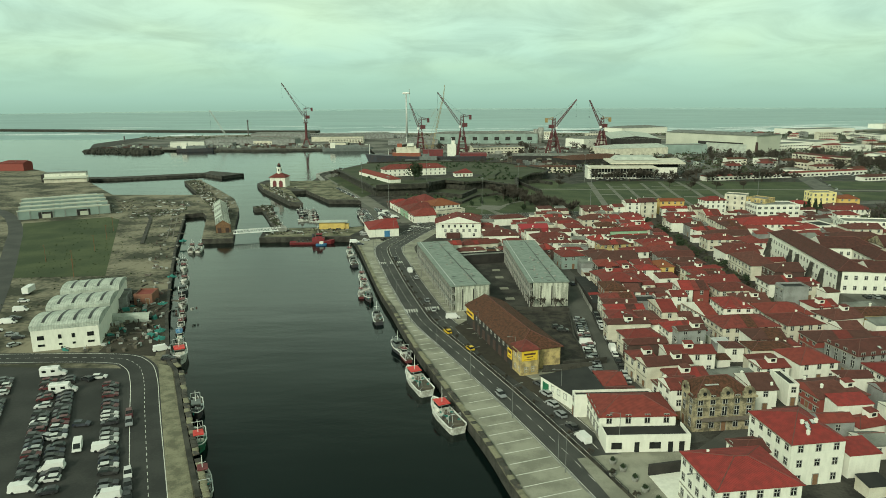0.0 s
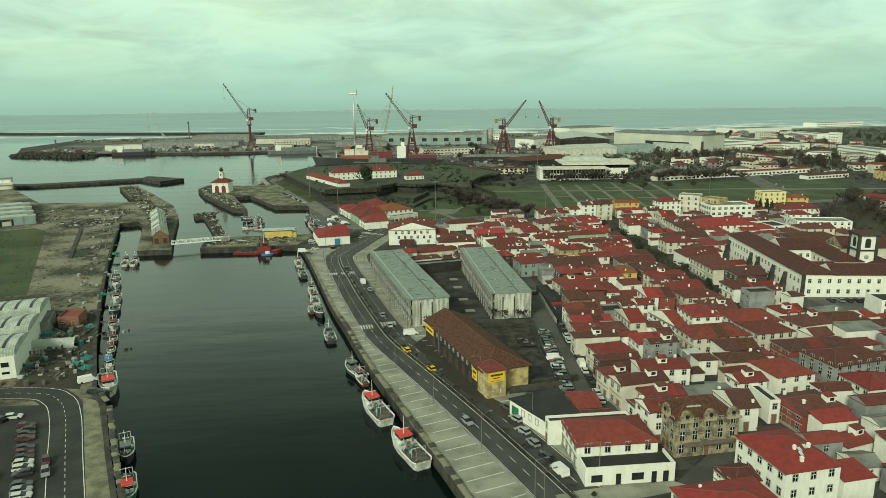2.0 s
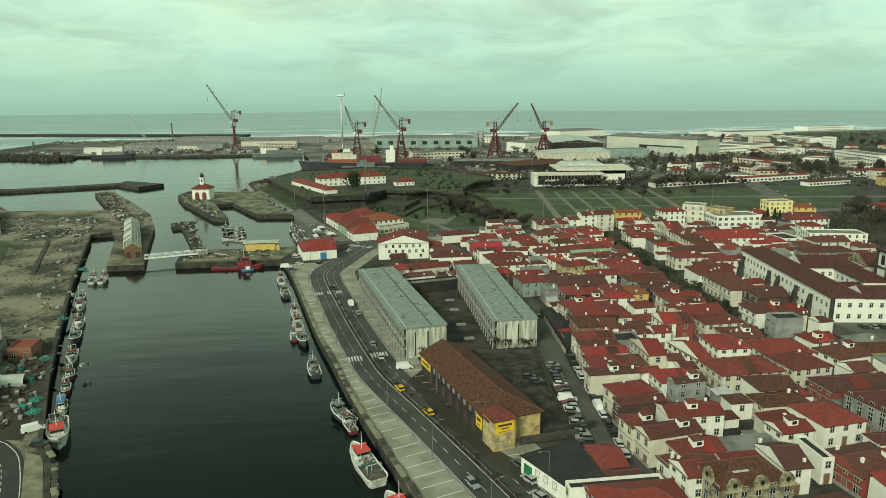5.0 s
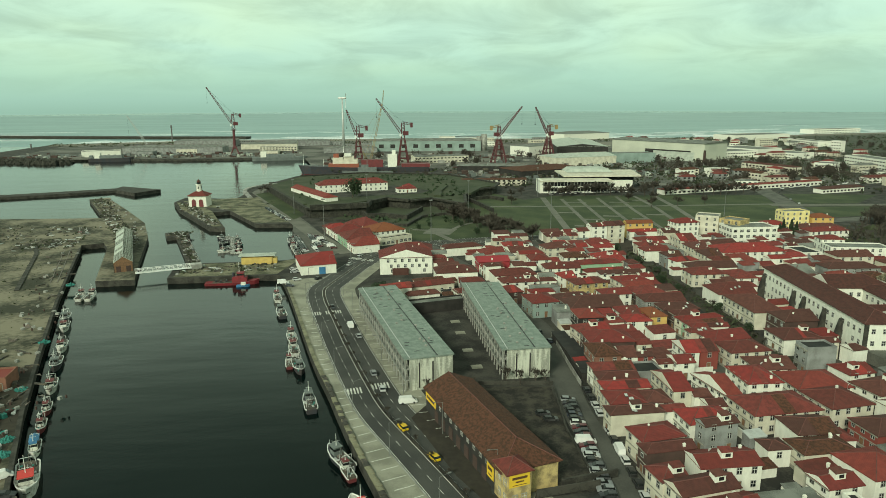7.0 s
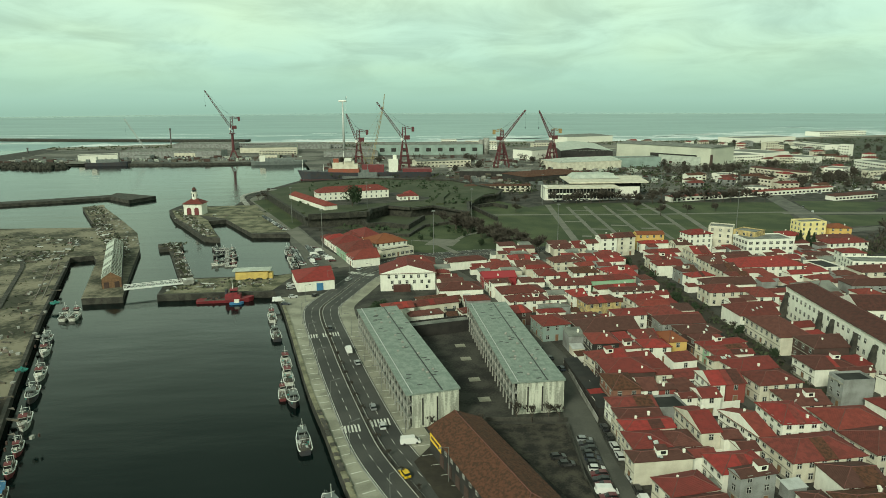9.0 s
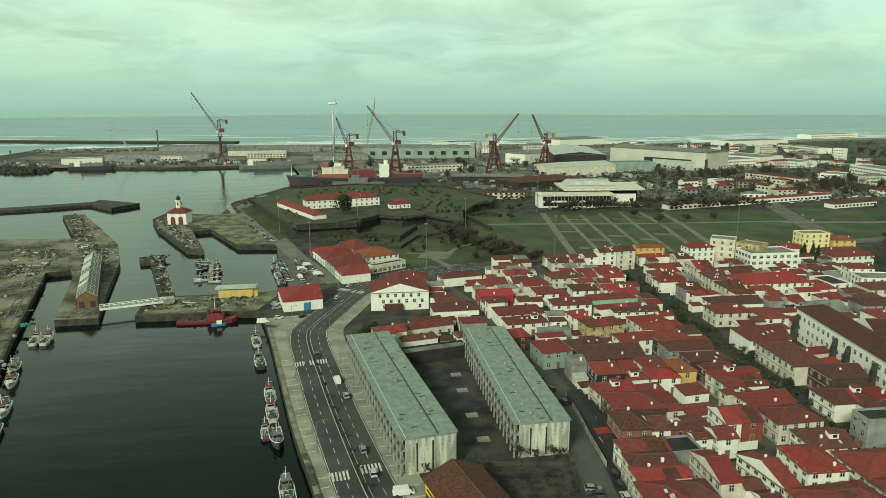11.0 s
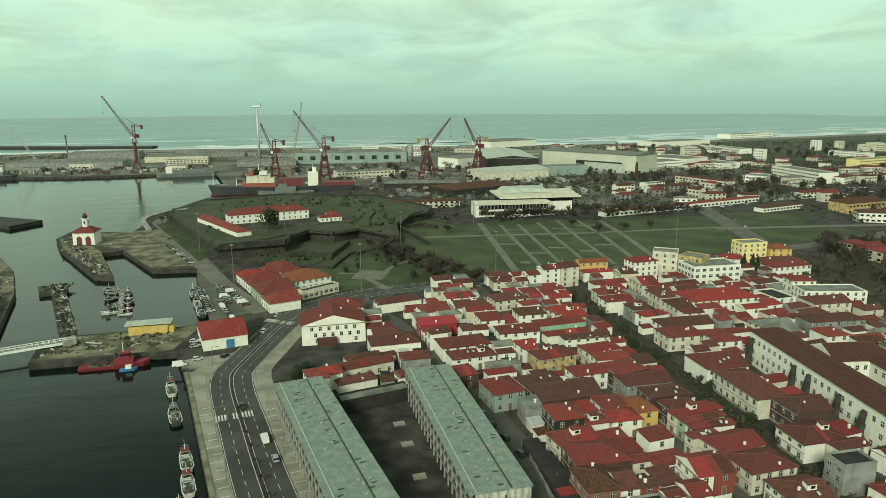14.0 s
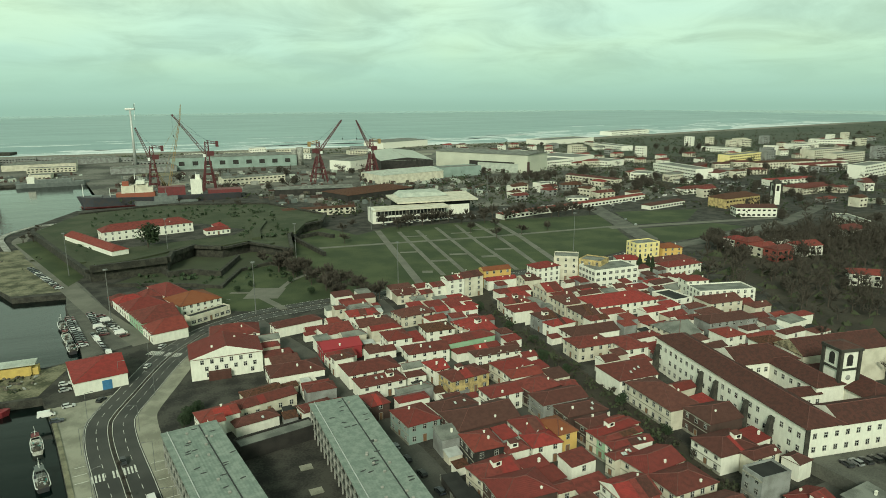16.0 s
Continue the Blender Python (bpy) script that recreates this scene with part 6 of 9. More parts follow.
# its x axis runs along the near wall, y along the long street wall
def wing(x0, y0, sx, sy, z, axis, hips=(True, True), wmat="white_wall"):
    part("wall", Geo().prism([(x0, y0), (x0 + sx, y0), (x0 + sx, y0 + sy), (x0, y0 + sy)], 0, z - 0.2).mesh("wall", wmat), cv)
    if axis == "x":
        g, _ = roof_shape("hip", sx, sy, z, 24, 0.6, hips)
        part("roof", g.mesh("roof", "old_tiles", "white_wall", "ridge_tiles"), cv, pose(x0, y0, 0))
    else:
        g, _ = roof_shape("hip", sy, sx, z, 24, 0.6, hips)
        part("roof", g.mesh("roof", "old_tiles", "white_wall", "ridge_tiles"), cv, pose(x0 + sx, y0, 0, 0, 0, 90))


wing(0, 0, 12.5, 76, 13.2, "y")
wing(12.0, 0.01, 62, 12, 13.0, "x", (False, True))
wing(12.0, 44, 24, 15, 13.0, "x", (False, True))
wing(24.5, 22.9, 10.5, 24, 12.6, "y")
wing(12.0, 22.8, 14, 5.4, 10.4, "x", (False, False))
wing(36, 11.9, 13, 30, 11.0, "y")
for k in range(4):
    part("window", SMALL[0], cv, pose(14 + k * 3.0, 44, 9.2))
    part("window", SMALL[0], cv, pose(24.5, 41 - k * 3.6, 9.0, 0, 0, -90))
    part("window", SMALL[0], cv, pose(15 + k * 3.4, 22.8, 6.6))
for k in range(22):
    for zz in (8.8, 4.9, 1.4):
        if (k * 7 + int(zz)) % 9:
            part("window", SMALL[0], cv, pose(0, 2.5 + k * 3.35, zz, 0, 0, -90))
for k in range(19):
    for zz in (9.3, 5.2):
        part("window", SMALL[0], cv, pose(3 + k * 3.7, 0, zz))
part("door", DOOR, cv, pose(26, 0, 0))
part("quoin", Geo().box(0.6, -0.02, 0, 1.5, 0.3, 12.8).mesh("quoin", "quay_stone"), cv)
but = Geo().loft([[(0, -0.7, 0), (0, 0.7, 0), (0, 0.7, 10.5), (0, -0.7, 10.5)], [(-3.4, -0.7, 0), (-3.4, 0.7, 0), (-0.9, 0.7, 10.3), (-0.9, -0.7, 10.3)]]).mesh("buttress", "quay_stone")
for y in (13, 24, 39, 47, 74):
    part("buttress", but, cv, pose(0, y, 0))
# cloister arches are flat panels, the shade within given by their colour
for k in range(6):
    part("arch_opening", Geo().box(0, -0.04, 0.2, 2.0, 0.12, 3.6).mesh("arch_opening", "dark_wall_and_shade"), cv, pose(13.5 + k * 2.3, 44, 2.6))
# church
ch = thing("church", "stone church with arched window gable and red roof", "church", m=pose(197, 293, 0, 0, 0, -6))
part("wall", Geo().prism([(0, 0), (38, 0), (38, 14), (0, 14)], 0, 13.4).mesh("wall", "cream_wall"), ch)
g, _ = roof_shape("gab", 38, 14, 13.6, 30, 0.4, (False, False))
part("roof", g.mesh("roof", "old_tiles", "stone_wall", "ridge_tiles"), ch)
g = Geo().prism([(3.4 * math.cos(math.pi * k / 10), 3.4 * math.sin(math.pi * k / 10)) for k in range(11)], 0, 0.25)
win_a = part("arched_window", g.mesh("arched_window", "white_wall"), ch, pose(0.0, 7, 11.6, 90, 0, -90))
for x in (-2.0, 0.0, 2.0):
    part("pane", Geo().box(x, 0.25, 0, 1.5, 0.2, 2.3).mesh("pane", "glass"), win_a, pose(0, 0, 0.25, -90, 0, 0))
part("chapel", Geo().prism([(-3, 14), (8, 14), (8, 24), (-3, 24)], 0, 12).mesh("chapel", "white_wall"), ch)
g, _ = roof_shape("hip", 11, 10, 12.2, 24, 0.4, (True, True))
part("chapel_roof", g.mesh("chapel_roof", "brown_tiles", "white_wall", "ridge_tiles"), ch, pose(-3, 14, 0))
# tower
tw = thing("bell_tower", "square white bell tower with granite corners", "bell tower", m=pose(190, 273.6, 0, 0, 0, -8))
part("shaft", Geo().prism([(0, 0), (7, 0), (7, 7), (0, 7)], 0, 23).mesh("shaft", "white_wall"), tw)
for x, y in ((0, 0), (7, 0), (7, 7), (0, 7)):
    part("quoin", Geo().box(0, 0, 0, 1.1, 1.1, 23.2).mesh("quoin", "quay_stone"), tw, pose(x, y, 0))
part("cornice", Geo().box(3.5, 3.5, 23, 8.6, 8.6, 0.9).mesh("cornice", "quay_stone"), tw)
part("cornice", Geo().box(3.5, 3.5, 16.6, 8.0, 8.0, 0.6).mesh("cornice", "quay_stone"), tw)
part("roof", Geo().loft([[(3.5 + s * a, 3.5 + q * a, zz) for s, q in ((-1, -1), (1, -1), (1, 1), (-1, 1))] for a, zz in ((3.9, 23.9), (0.4, 25.0))]).mesh("roof", "dark_tiles"), tw)
# bell openings lie flat on the shaft, coloured with the shade inside
bell = Geo().prism([(1.1, 0), (1.1, 2.8)] + [(1.1 * math.cos(math.pi * k / 8), 2.8 + 1.1 * math.sin(math.pi * k / 8)) for k in range(1, 8)] + [(-1.1, 2.8), (-1.1, 0)], 0, 0.2).mesh("bell_opening", "dark_wall_and_shade")
for m in (pose(3.5, 0.05, 18.0, 90, 0, 0), pose(0.05, 3.5, 18.0, 90, 0, -90)):
    part("bell_opening", bell, tw, m)
part("clock", Geo().rod((0, 0, 0), (0, 0, 0.15), 0.9, 0.9, 16).mesh("clock", "concrete"), tw, pose(3.5, 0, 14, 90, 0, 0))
# white and blue garage court behind the convent
whole("forecourt_terrace", Geo().prism([(155, 253.6), (236, 243.5), (236, 222), (158, 226)], 0, 3.9).mesh("forecourt_terrace", "old_asphalt"), "raised paved forecourt before the convent", "terrace", kind="structure")
house(168, 229, -6, 30, 10, 5.0, "felt", "flat", "white", "F", 0, "garage", z0=3.9, label="low white garage with dark flat roof", category="building", group="")

# ---- far shore, shipyard and outskirts ----
def far(x, y, turn, L, W, z, roof, form, wall, faces):
    small = L < 60 and W < 24
    house(x, y, turn, L, W, z, roof, form, wall, faces, 0, "house" if small else "hall", floors=max(1, round(z / 4)), group="far buildings",
          label=f"{WSAID[wall]} {'house' if small else 'hall'} with {SAID[roof]}, far off", category="house" if small else "hall", rate=4.2 if small else 5.0, win=FAR_WIN, pitch=18 if small else 9, door=False)


far(251, 640, 15, 190, 10, 4.5, "red", "gab", "white", "F")
far(434, 841, -71, 71, 14, 9, "dark", "gab", "cream", "F")
far(518, 828, -52, 24, 30, 8, "flat", "flat", "white", "F")
far(596, 883, -93, 88, 26, 12, "flat", "flat", "white", "F")
far(564, 1007, -71, 46, 40, 8, "flat", "flat", "white", "F")
far(529, 1094, -64, 74, 60, 9, "flat", "flat", "white", "F")
far(529, 1173, 11, 37, 30, 8, "flat", "flat", "white", "-")
far(766, 1283, -90, 93, 25, 9, "flat", "flat", "white", "F")
far(463, 609, 9, 49, 20, 9, "brown", "hip", "ochre", "F")
far(595, 649, -1, 55, 20, 7, "dark", "gab", "cream", "F")
far(625, 709, -1, 64, 16, 7, "red", "gab", "white", "F")
far(749, 851, -6, 95, 20, 9, "brown", "gab", "cream", "F")
far(772, 928, 14, 86, 20, 12, "flat", "flat", "lemon", "F")
far(769, 795, 3, 90, 18, 10, "red", "hip", "white", "F")
far(775, 711, 18, 71, 20, 16, "flat", "flat", "white", "F")
far(913, 862, 10, 78, 20, 14, "flat", "flat", "cream", "F")
far(945, 928, 7, 75, 25, 14, "flat", "flat", "cream", "F")
far(1221, 1178, -59, 91, 30, 9, "flat", "flat", "white", "F")
far(895, 1127, -74, 67, 20, 8, "flat", "flat", "white", "F")
far(1075, 1083, 7, 76, 20, 9, "flat", "flat", "white", "F")
far(489, 696, 4, 45, 12, 6, "dark", "gab", "white", "F")
far(621, 834, 35, 79, 14, 9, "dark", "gab", "rust", "F")
far(616, 783, 28, 61, 14, 8, "dark", "gab", "white", "F")
far(369, 443, -5, 16, 14, 7, "red", "gab", "white", "F")
far(336, 384, -43, 16, 12, 7, "red", "gab", "white", "F")
far(442, 469, 2, 24, 16, 7, "dark", "gab", "white", "F")
far(396, 631, 15, 52, 10, 4, "dark", "gab", "white", "F")
far(358, 465, -2, 24, 10, 5, "flat", "flat", "white", "F")
far(-455, 1137, 18, 54, 25, 8, "flat", "flat", "white", "-")
far(-417, 1200, -2, 159, 40, 10, "grey", "gab", "grey", "-")
far(-244, 1273, 4, 96, 40, 9, "flat", "gab", "cream", "-")
far(-376, 1340, 4, 108, 60, 11, "grey", "flat", "grey", "-")
far(-186, 1346, 10, 92, 30, 9, "grey", "gab", "grey", "-")
far(-93, 1167, 4, 86, 30, 8, "grey", "gab", "grey", "-")
far(-15, 1194, -3, 181, 40, 17, "grey", "gab", "teal", "-")
far(44, 972, 12, 77, 20, 9, "flat", "gab", "cream", "F")
far(89, 860, -9, 83, 26, 7, "grey", "gab", "dark", "-")
far(150, 780, 23, 87, 45, 8, "brown", "gab", "dark", "-")
far(223, 1072, 35, 64, 40, 14, "grey", "gab", "white", "-")
far(221, 906, 15, 91, 50, 11, "pale", "gab", "cream", "-")
far(310, 944, 4, 60, 25, 12, "grey", "flat", "teal", "-")
far(326, 1014, 81, 170, 73, 17, "pale", "sad", "dark", "-")
far(378, 1439, 24, 123, 60, 13, "grey", "gab", "white", "-")
far(478, 990, 16, 75, 40, 9, "flat", "flat", "white", "F")
far(717, 1382, 17, 151, 60, 10, "flat", "flat", "white", "-")
far(1031, 1599, 17, 158, 40, 10, "flat", "flat", "white", "F")
far(78, 725, -2, 65, 12, 6, "brown", "gab", "cream", "F")
far(373, 792, 15, 24, 14, 6, "flat", "flat", "white", "F")
oc = thing("harbour_office", "cream two-tier harbour office with a low front wing", "building", m=pose(-391, 658, 0, 0, 0, 18))
part("front_wing", Geo().prism([(1, 0), (39, 0), (39, 9), (1, 9)], 0, 4.4).mesh("front_wing", "cream_wall"), oc)
part("front_roof", Geo().loft([[(k, -1.2, 4.3), (k, 9.4, 5.4), (k, 9.4, 5.1), (k, -1.2, 4.0)] for k in (0.5, 39.5)]).mesh("front_roof", "hall_sheet"), oc)
part("upper_block", Geo().prism([(0, 9), (37, 9), (37, 20), (0, 20)], 0, 8.6).mesh("upper_block", "white_wall"), oc)
part("upper_roof", Geo().box(18.5, 14.5, 8.6, 38, 12, 0.4).mesh("upper_roof", "flat_roof"), oc)
for k in (14, 19.5, 25, 30.5):
    part("window", WIN[0], oc, pose(k, 9, 6.2))
for k in (9, 14.5, 20):
    part("window", WIN[0], oc, pose(k, 0, 1.6))
part("stair_tower", Geo().box(-1.5, 12, 0, 3, 6, 7.4).mesh("stair_tower", "dark_wall_and_shade"), oc)
far(-512, 779, -5, 31, 16, 9, "dark", "gab", "rust", "-")
far(440, 573, -25, 34, 14, 8, "dark", "gab", "white", "LF")
far(491, 523, -113, 34, 12, 7, "flat", "flat", "white", "F")
far(342, 438, 3, 14, 11, 8, "dark", "gab", "rust", "LF")
far(342.5, 450, 3, 13, 12, 7, "red", "gab", "cream", "L")
far(343, 463, 3, 14, 11, 8, "dark", "gab", "rust", "L")
far(344, 475, 3, 13, 11, 7, "red", "gab", "white", "L")
hl = thing("ship_hall", "huge pale shipbuilding hall with a wide low gate opening", "hall", m=pose(348, 1060, 0, 0, 0, -55.6))
part("wall", Geo().prism([(0, 0), (150, 0), (150, 60), (0, 60)], 0, 25).mesh("wall", "hall_sheet"), hl)
part("roof", Geo().loft([[(x, -1, 25), (x, 30, 27.5), (x, 61, 25), (x, 61, 24.6), (x, -1, 24.6)] for x in (-1, 151)]).mesh("roof", "flat_roof"), hl)
# open gate as a flat slab, the hall's inner shade painted on
part("gate", Geo().box(94, -0.2, 0.2, 72, 0.5, 14).mesh("gate", "dark_wall_and_shade"), hl)
for k in range(4):
    part("gate_leaf", Geo().box(0, -0.6, 0.3, 16, 0.4, 12).mesh("gate_leaf", "white_sheet"), hl, pose(80 + k * 16, 0, 0))

# rows of houses and blocks behind the lawns
r2 = random.Random(21)
taken = []
for k in range(205):
    zone = k % 5
    if zone == 0:
        x, y = r2.uniform(300, 440), r2.uniform(690, 800)
    elif zone == 1:
        x, y = r2.uniform(460, 900), r2.uniform(560, 900)
    elif zone == 2:
        x, y = r2.uniform(620, 1500), r2.uniform(900, 1250)
    elif zone == 3:
        x, y = r2.uniform(480, 800), r2.uniform(950, 1400)
    else:
        x, y = r2.uniform(850, 1900), r2.uniform(560, 1000)
    if any(abs(x - a) < 22 and abs(y - b) < 20 for a, b in taken):
        continue
    taken.append((x, y))
    tall = zone in (2, 4) and r2.random() < 0.3
    far(x, y, r2.choice((-18, 4, 10, -70)), r2.uniform(11, 24) * (1.4 if tall else 1), r2.uniform(9, 13), r2.uniform(13, 19) if tall else r2.choice((4, 6.2, 6.5, 9)),
        r2.choice(("dark", "dark", "brown", "flat", "brown", "red")) if not tall else "flat", "flat" if tall else "gab", r2.choice(("white", "white", "cream", "cream", "grey", "cream")), "F")
for k in range(26):
    x, y = r2.uniform(-400, 560), r2.uniform(1120, 1450)
    if 300 < x and y < 1330 or -60 < x < 200 and y < 1260 or any(abs(x - a) < 40 and abs(y - b) < 30 for a, b in taken):
        continue
    taken.append((x, y))
    far(x, y, r2.choice((0, 4, -8)), r2.uniform(25, 70), r2.uniform(15, 30), r2.uniform(5, 9), r2.choice(("flat", "grey", "flat")), "flat", r2.choice(("white", "grey", "cream")), "F")


def portal_crane(x, y, turn, tip, mat, top, leg=12.0, arm="crane_yellow", column=False):
    """Slewing dock crane; tip = (sideways, height) of the jib's end, in its own plane."""
    c = thing("dock_crane", "tall lattice dock crane with raised jib", "crane", "dock cranes", "", pose(x, y, 0, 0, 0, turn))
    h = leg / 2
    for i, j in ((-1, -1), (1, -1), (1, 1), (-1, 1)):
        if column:
            part("leg", Geo().rod((i * h, j * h, 0), (i * 1.2, j * 1.2, top * 0.22), 0.9, 1.1, 6).mesh("leg", mat), c)
        else:
            part("leg", Geo().lattice((i * h, j * h, 0), (i * 2.2, j * 2.2, top * 0.62), 1.7, 1.3, 6, 0.34).mesh("leg", mat), c)
    if column:
        part("column", Geo().rod((0, 0, top * 0.16), (0, 0, top * 0.62), 2.3, 1.9, 12).mesh("column", mat), c)
        part("platform", Geo().box(0, 0, top * 0.6, 9, 7, 1.0).mesh("platform", mat), c)
    for zz in () if column else (0.2, 0.36, 0.5):
        w = h + (2.2 - h) * zz / 0.62
        g = Geo()
        for i, j, k, l_ in ((-1, -1, 1, -1), (1, -1, 1, 1), (1, 1, -1, 1), (-1, 1, -1, -1)):
            g.rod((i * w, j * w, top * zz), (k * w, l_ * w, top * zz), 0.5, n=4)
        part("brace", g.mesh("brace", mat), c)
    part("tower", Geo().lattice((0, 0, top * 0.6), (0, 0, top), 4.6, 3.2, 5, 0.42).mesh("tower", mat), c)
    s = 1 if tip[0] > 0 else -1
    part("machine_house", Geo().box(-s * 3.5, 0, top * 0.72, 7, 4.6, 5).mesh("machine_house", mat), c)
    part("cab", Geo().box(s * 3.2, -2, top * 0.7, 2.6, 2.4, 3).mesh("cab", "white_metal"), c)
    part("counterweight_arm", Geo().lattice((0, 0, top), (-s * 10, 0, top - 2), 2.6, 2.0, 3, 0.25).mesh("counterweight_arm", arm), c)
    part("counterweight", Geo().box(-s * 11, 0, top - 6, 3, 4, 6).mesh("counterweight", arm), c)
    a = (s * 2.5, 0, top * 0.78)
    part("jib", Geo().lattice(a, (tip[0], 0, tip[1]), 2.9, 1.1, 14, 0.3).mesh("jib", mat), c)
    g = Geo().rod((0, 0, top + 1), (tip[0], 0, tip[1]), 0.09, n=3).rod((-s * 4, 0, top), (tip[0] * 0.6, 0, a[2] + (tip[1] - a[2]) * 0.6), 0.09, n=3)
    part("stay", g.mesh("stay", "dark_metal"), c)
    part("hoist_rope", Geo().rod((tip[0], 0, tip[1]), (tip[0], 0, tip[1] - 22), 0.08, n=3).mesh("hoist_rope", "dark_metal"), c)
    part("hook_block", Geo().box(tip[0], 0, tip[1] - 24, 0.8, 0.8, 2).mesh("hook_block", "dark_metal"), c)
    return c


portal_crane(-229, 1150, 10, (-36, 104), "crane_red", 64, 13.0, "crane_red", True)
portal_crane(-30, 938, 4, (-14, 72), "crane_red", 52, 11, "crane_red")
portal_crane(27, 925, 2, (-33, 86), "crane_red", 56, 14, "crane_red")
portal_crane(157, 962, 8, (32, 75), "crane_red", 50, 17, "crane_yellow")
portal_crane(228, 975, 8, (-20, 74), "crane_red", 50, 15, "crane_yellow")
cr = thing("crawler_crane", "yellow lattice-boom crane with steep boom", "crane", m=pose(-16, 945, 0))
part("boom", Geo().lattice((0, 0, 3), (18, 0, 80), 2.6, 1.2, 18, 0.22).mesh("boom", "crane_yellow"), cr)
part("fly_jib", Geo().lattice((18, 0, 80), (20, 0, 96), 1.2, 0.6, 5, 0.16).mesh("fly_jib", "crane_yellow"), cr)
part("mast", Geo().lattice((-1, 0, 3), (-14, 0, 30), 2, 1, 8, 0.2).mesh("mast", "crane_yellow"), cr)
part("stay", Geo().rod((18, 0, 80), (-14, 0, 30), 0.12, n=3).rod((18, 0, 80), (-9, 0, 4), 0.12, n=3).mesh("stay", "crane_yellow"), cr)
part("body", Geo().box(-3, 0, 1.5, 9, 4, 3.5).mesh("body", "crane_yellow"), cr)
part("track", Geo().box(-1, 0, 0, 9, 6, 1.5).mesh("track", "dark_metal"), cr)

fc = thing("mobile_crane", "pale lattice-boom crane behind the far quay", "crane", m=pose(-392, 1257, 0, 0, 0, -14))
part("boom", Geo().lattice((0, 0, 3), (-37, 0, 59), 2.6, 1.4, 14, 0.2).mesh("boom", "pale_metal"), fc)
part("hoist_rope", Geo().rod((-37, 0, 59), (-37, 0, 22), 0.1, n=3).mesh("hoist_rope", "dark_metal"), fc)
part("body", Geo().box(2, 0, 1.4, 9, 4, 3.4).mesh("body", "crane_red"), fc)
part("track", Geo().box(1, 0, 0, 8, 5, 1.4).mesh("track", "dark_metal"), fc)

tb = thing("wind_turbine", "white wind turbine seen edge-on", "wind turbine", m=pose(-65, 1255, 0))
part("tower", Geo().rod((0, 0, 0), (0, 0, 85), 2.3, 1.2, 16).mesh("tower", "pale_metal", smooth=True), tb)
part("nacelle", Geo().loft([[(x, 1.9 * s * math.cos(a), 87 + 1.9 * s * math.sin(a)) for a in [6.283 * k / 10 for k in range(10)]] for x, s in ((-7, 0.5), (-5, 1), (3, 1), (5, 0.7))]).mesh("nacelle", "white_metal"), tb)
rotor = part("rotor", Geo().rod((5, 0, 87), (7.5, 0, 87), 1.7, 0.6, 10).mesh("rotor", "white_metal"), tb)
for k in range(3):
    b = Geo().loft([[(-0.2, -w, r), (0.35, 0, r), (0.2, w, r), (-0.1, 0, r)] for r, w in ((0, 0.6), (3, 1.1), (9, 0.7), (16, 0.15))]).mesh("blade", "white_metal")
    part("blade", b, rotor, pose(6, 0, 87, 60 + 120 * k, 3, 0))
for x, y, h in ((-437, 1540, 33), (-620, 1330, 9)):
    mast = whole("beacon_tower", Geo().rod((0, 0, 0), (0, 0, h * 0.85), 1.5, 1.2, 8).rod((0, 0, h * 0.85), (0, 0, h), 2.0, 1.7, 8).mesh("beacon_tower", "crane_grey"), "slim grey beacon tower near the beach", "tower", "beacon towers", m=pose(x, y, 0))
whole("silo", Geo().rod((0, 0, 0), (0, 0, 27), 5, 5, 14).mesh("silo", "concrete", smooth=True), "tall round grey concrete silo", "silo", "silos", m=pose(172, 1190, 0))
whole("silo", Geo().rod((0, 0, 0), (0, 0, 24), 4, 4, 14).mesh("silo", "concrete", smooth=True), "tall round grey concrete silo", "silo", "silos", m=pose(163, 1190, 0))
whole("brick_chimney", Geo().rod((0, 0, 0), (0, 0, 17), 2.2, 1.6, 10).mesh("brick_chimney", "brown_wall"), "dark brick chimney stack", "chimney", m=pose(428, 925, 0))


def ship_hull(L, B, H, bow=0.16, sheer=2.0):
    """Hull along +x, waterline at z = 0; flared bow at +x."""
    rings = []
    for t in (0.0, 0.04, 0.3, 0.6, 1 - bow, 1 - bow * 0.4, 1.0):
        w = B / 2 * (0.82 if t == 0 else 1.0 if t <= 1 - bow else 0.72 if t < 1 else 0.04)
        zt = H + sheer * max(0, (t - 0.5) * 2) ** 2
        x = L * (t - 0.5)
        rings.append([(x, -w, zt), (x - (0.03 * L if t == 1 else 0), -w * 0.86, -0.5), (x - (0.03 * L if t == 1 else 0), w * 0.86, -0.5), (x, w, zt)])
    g = Geo()
    g.loft(rings)
    return g


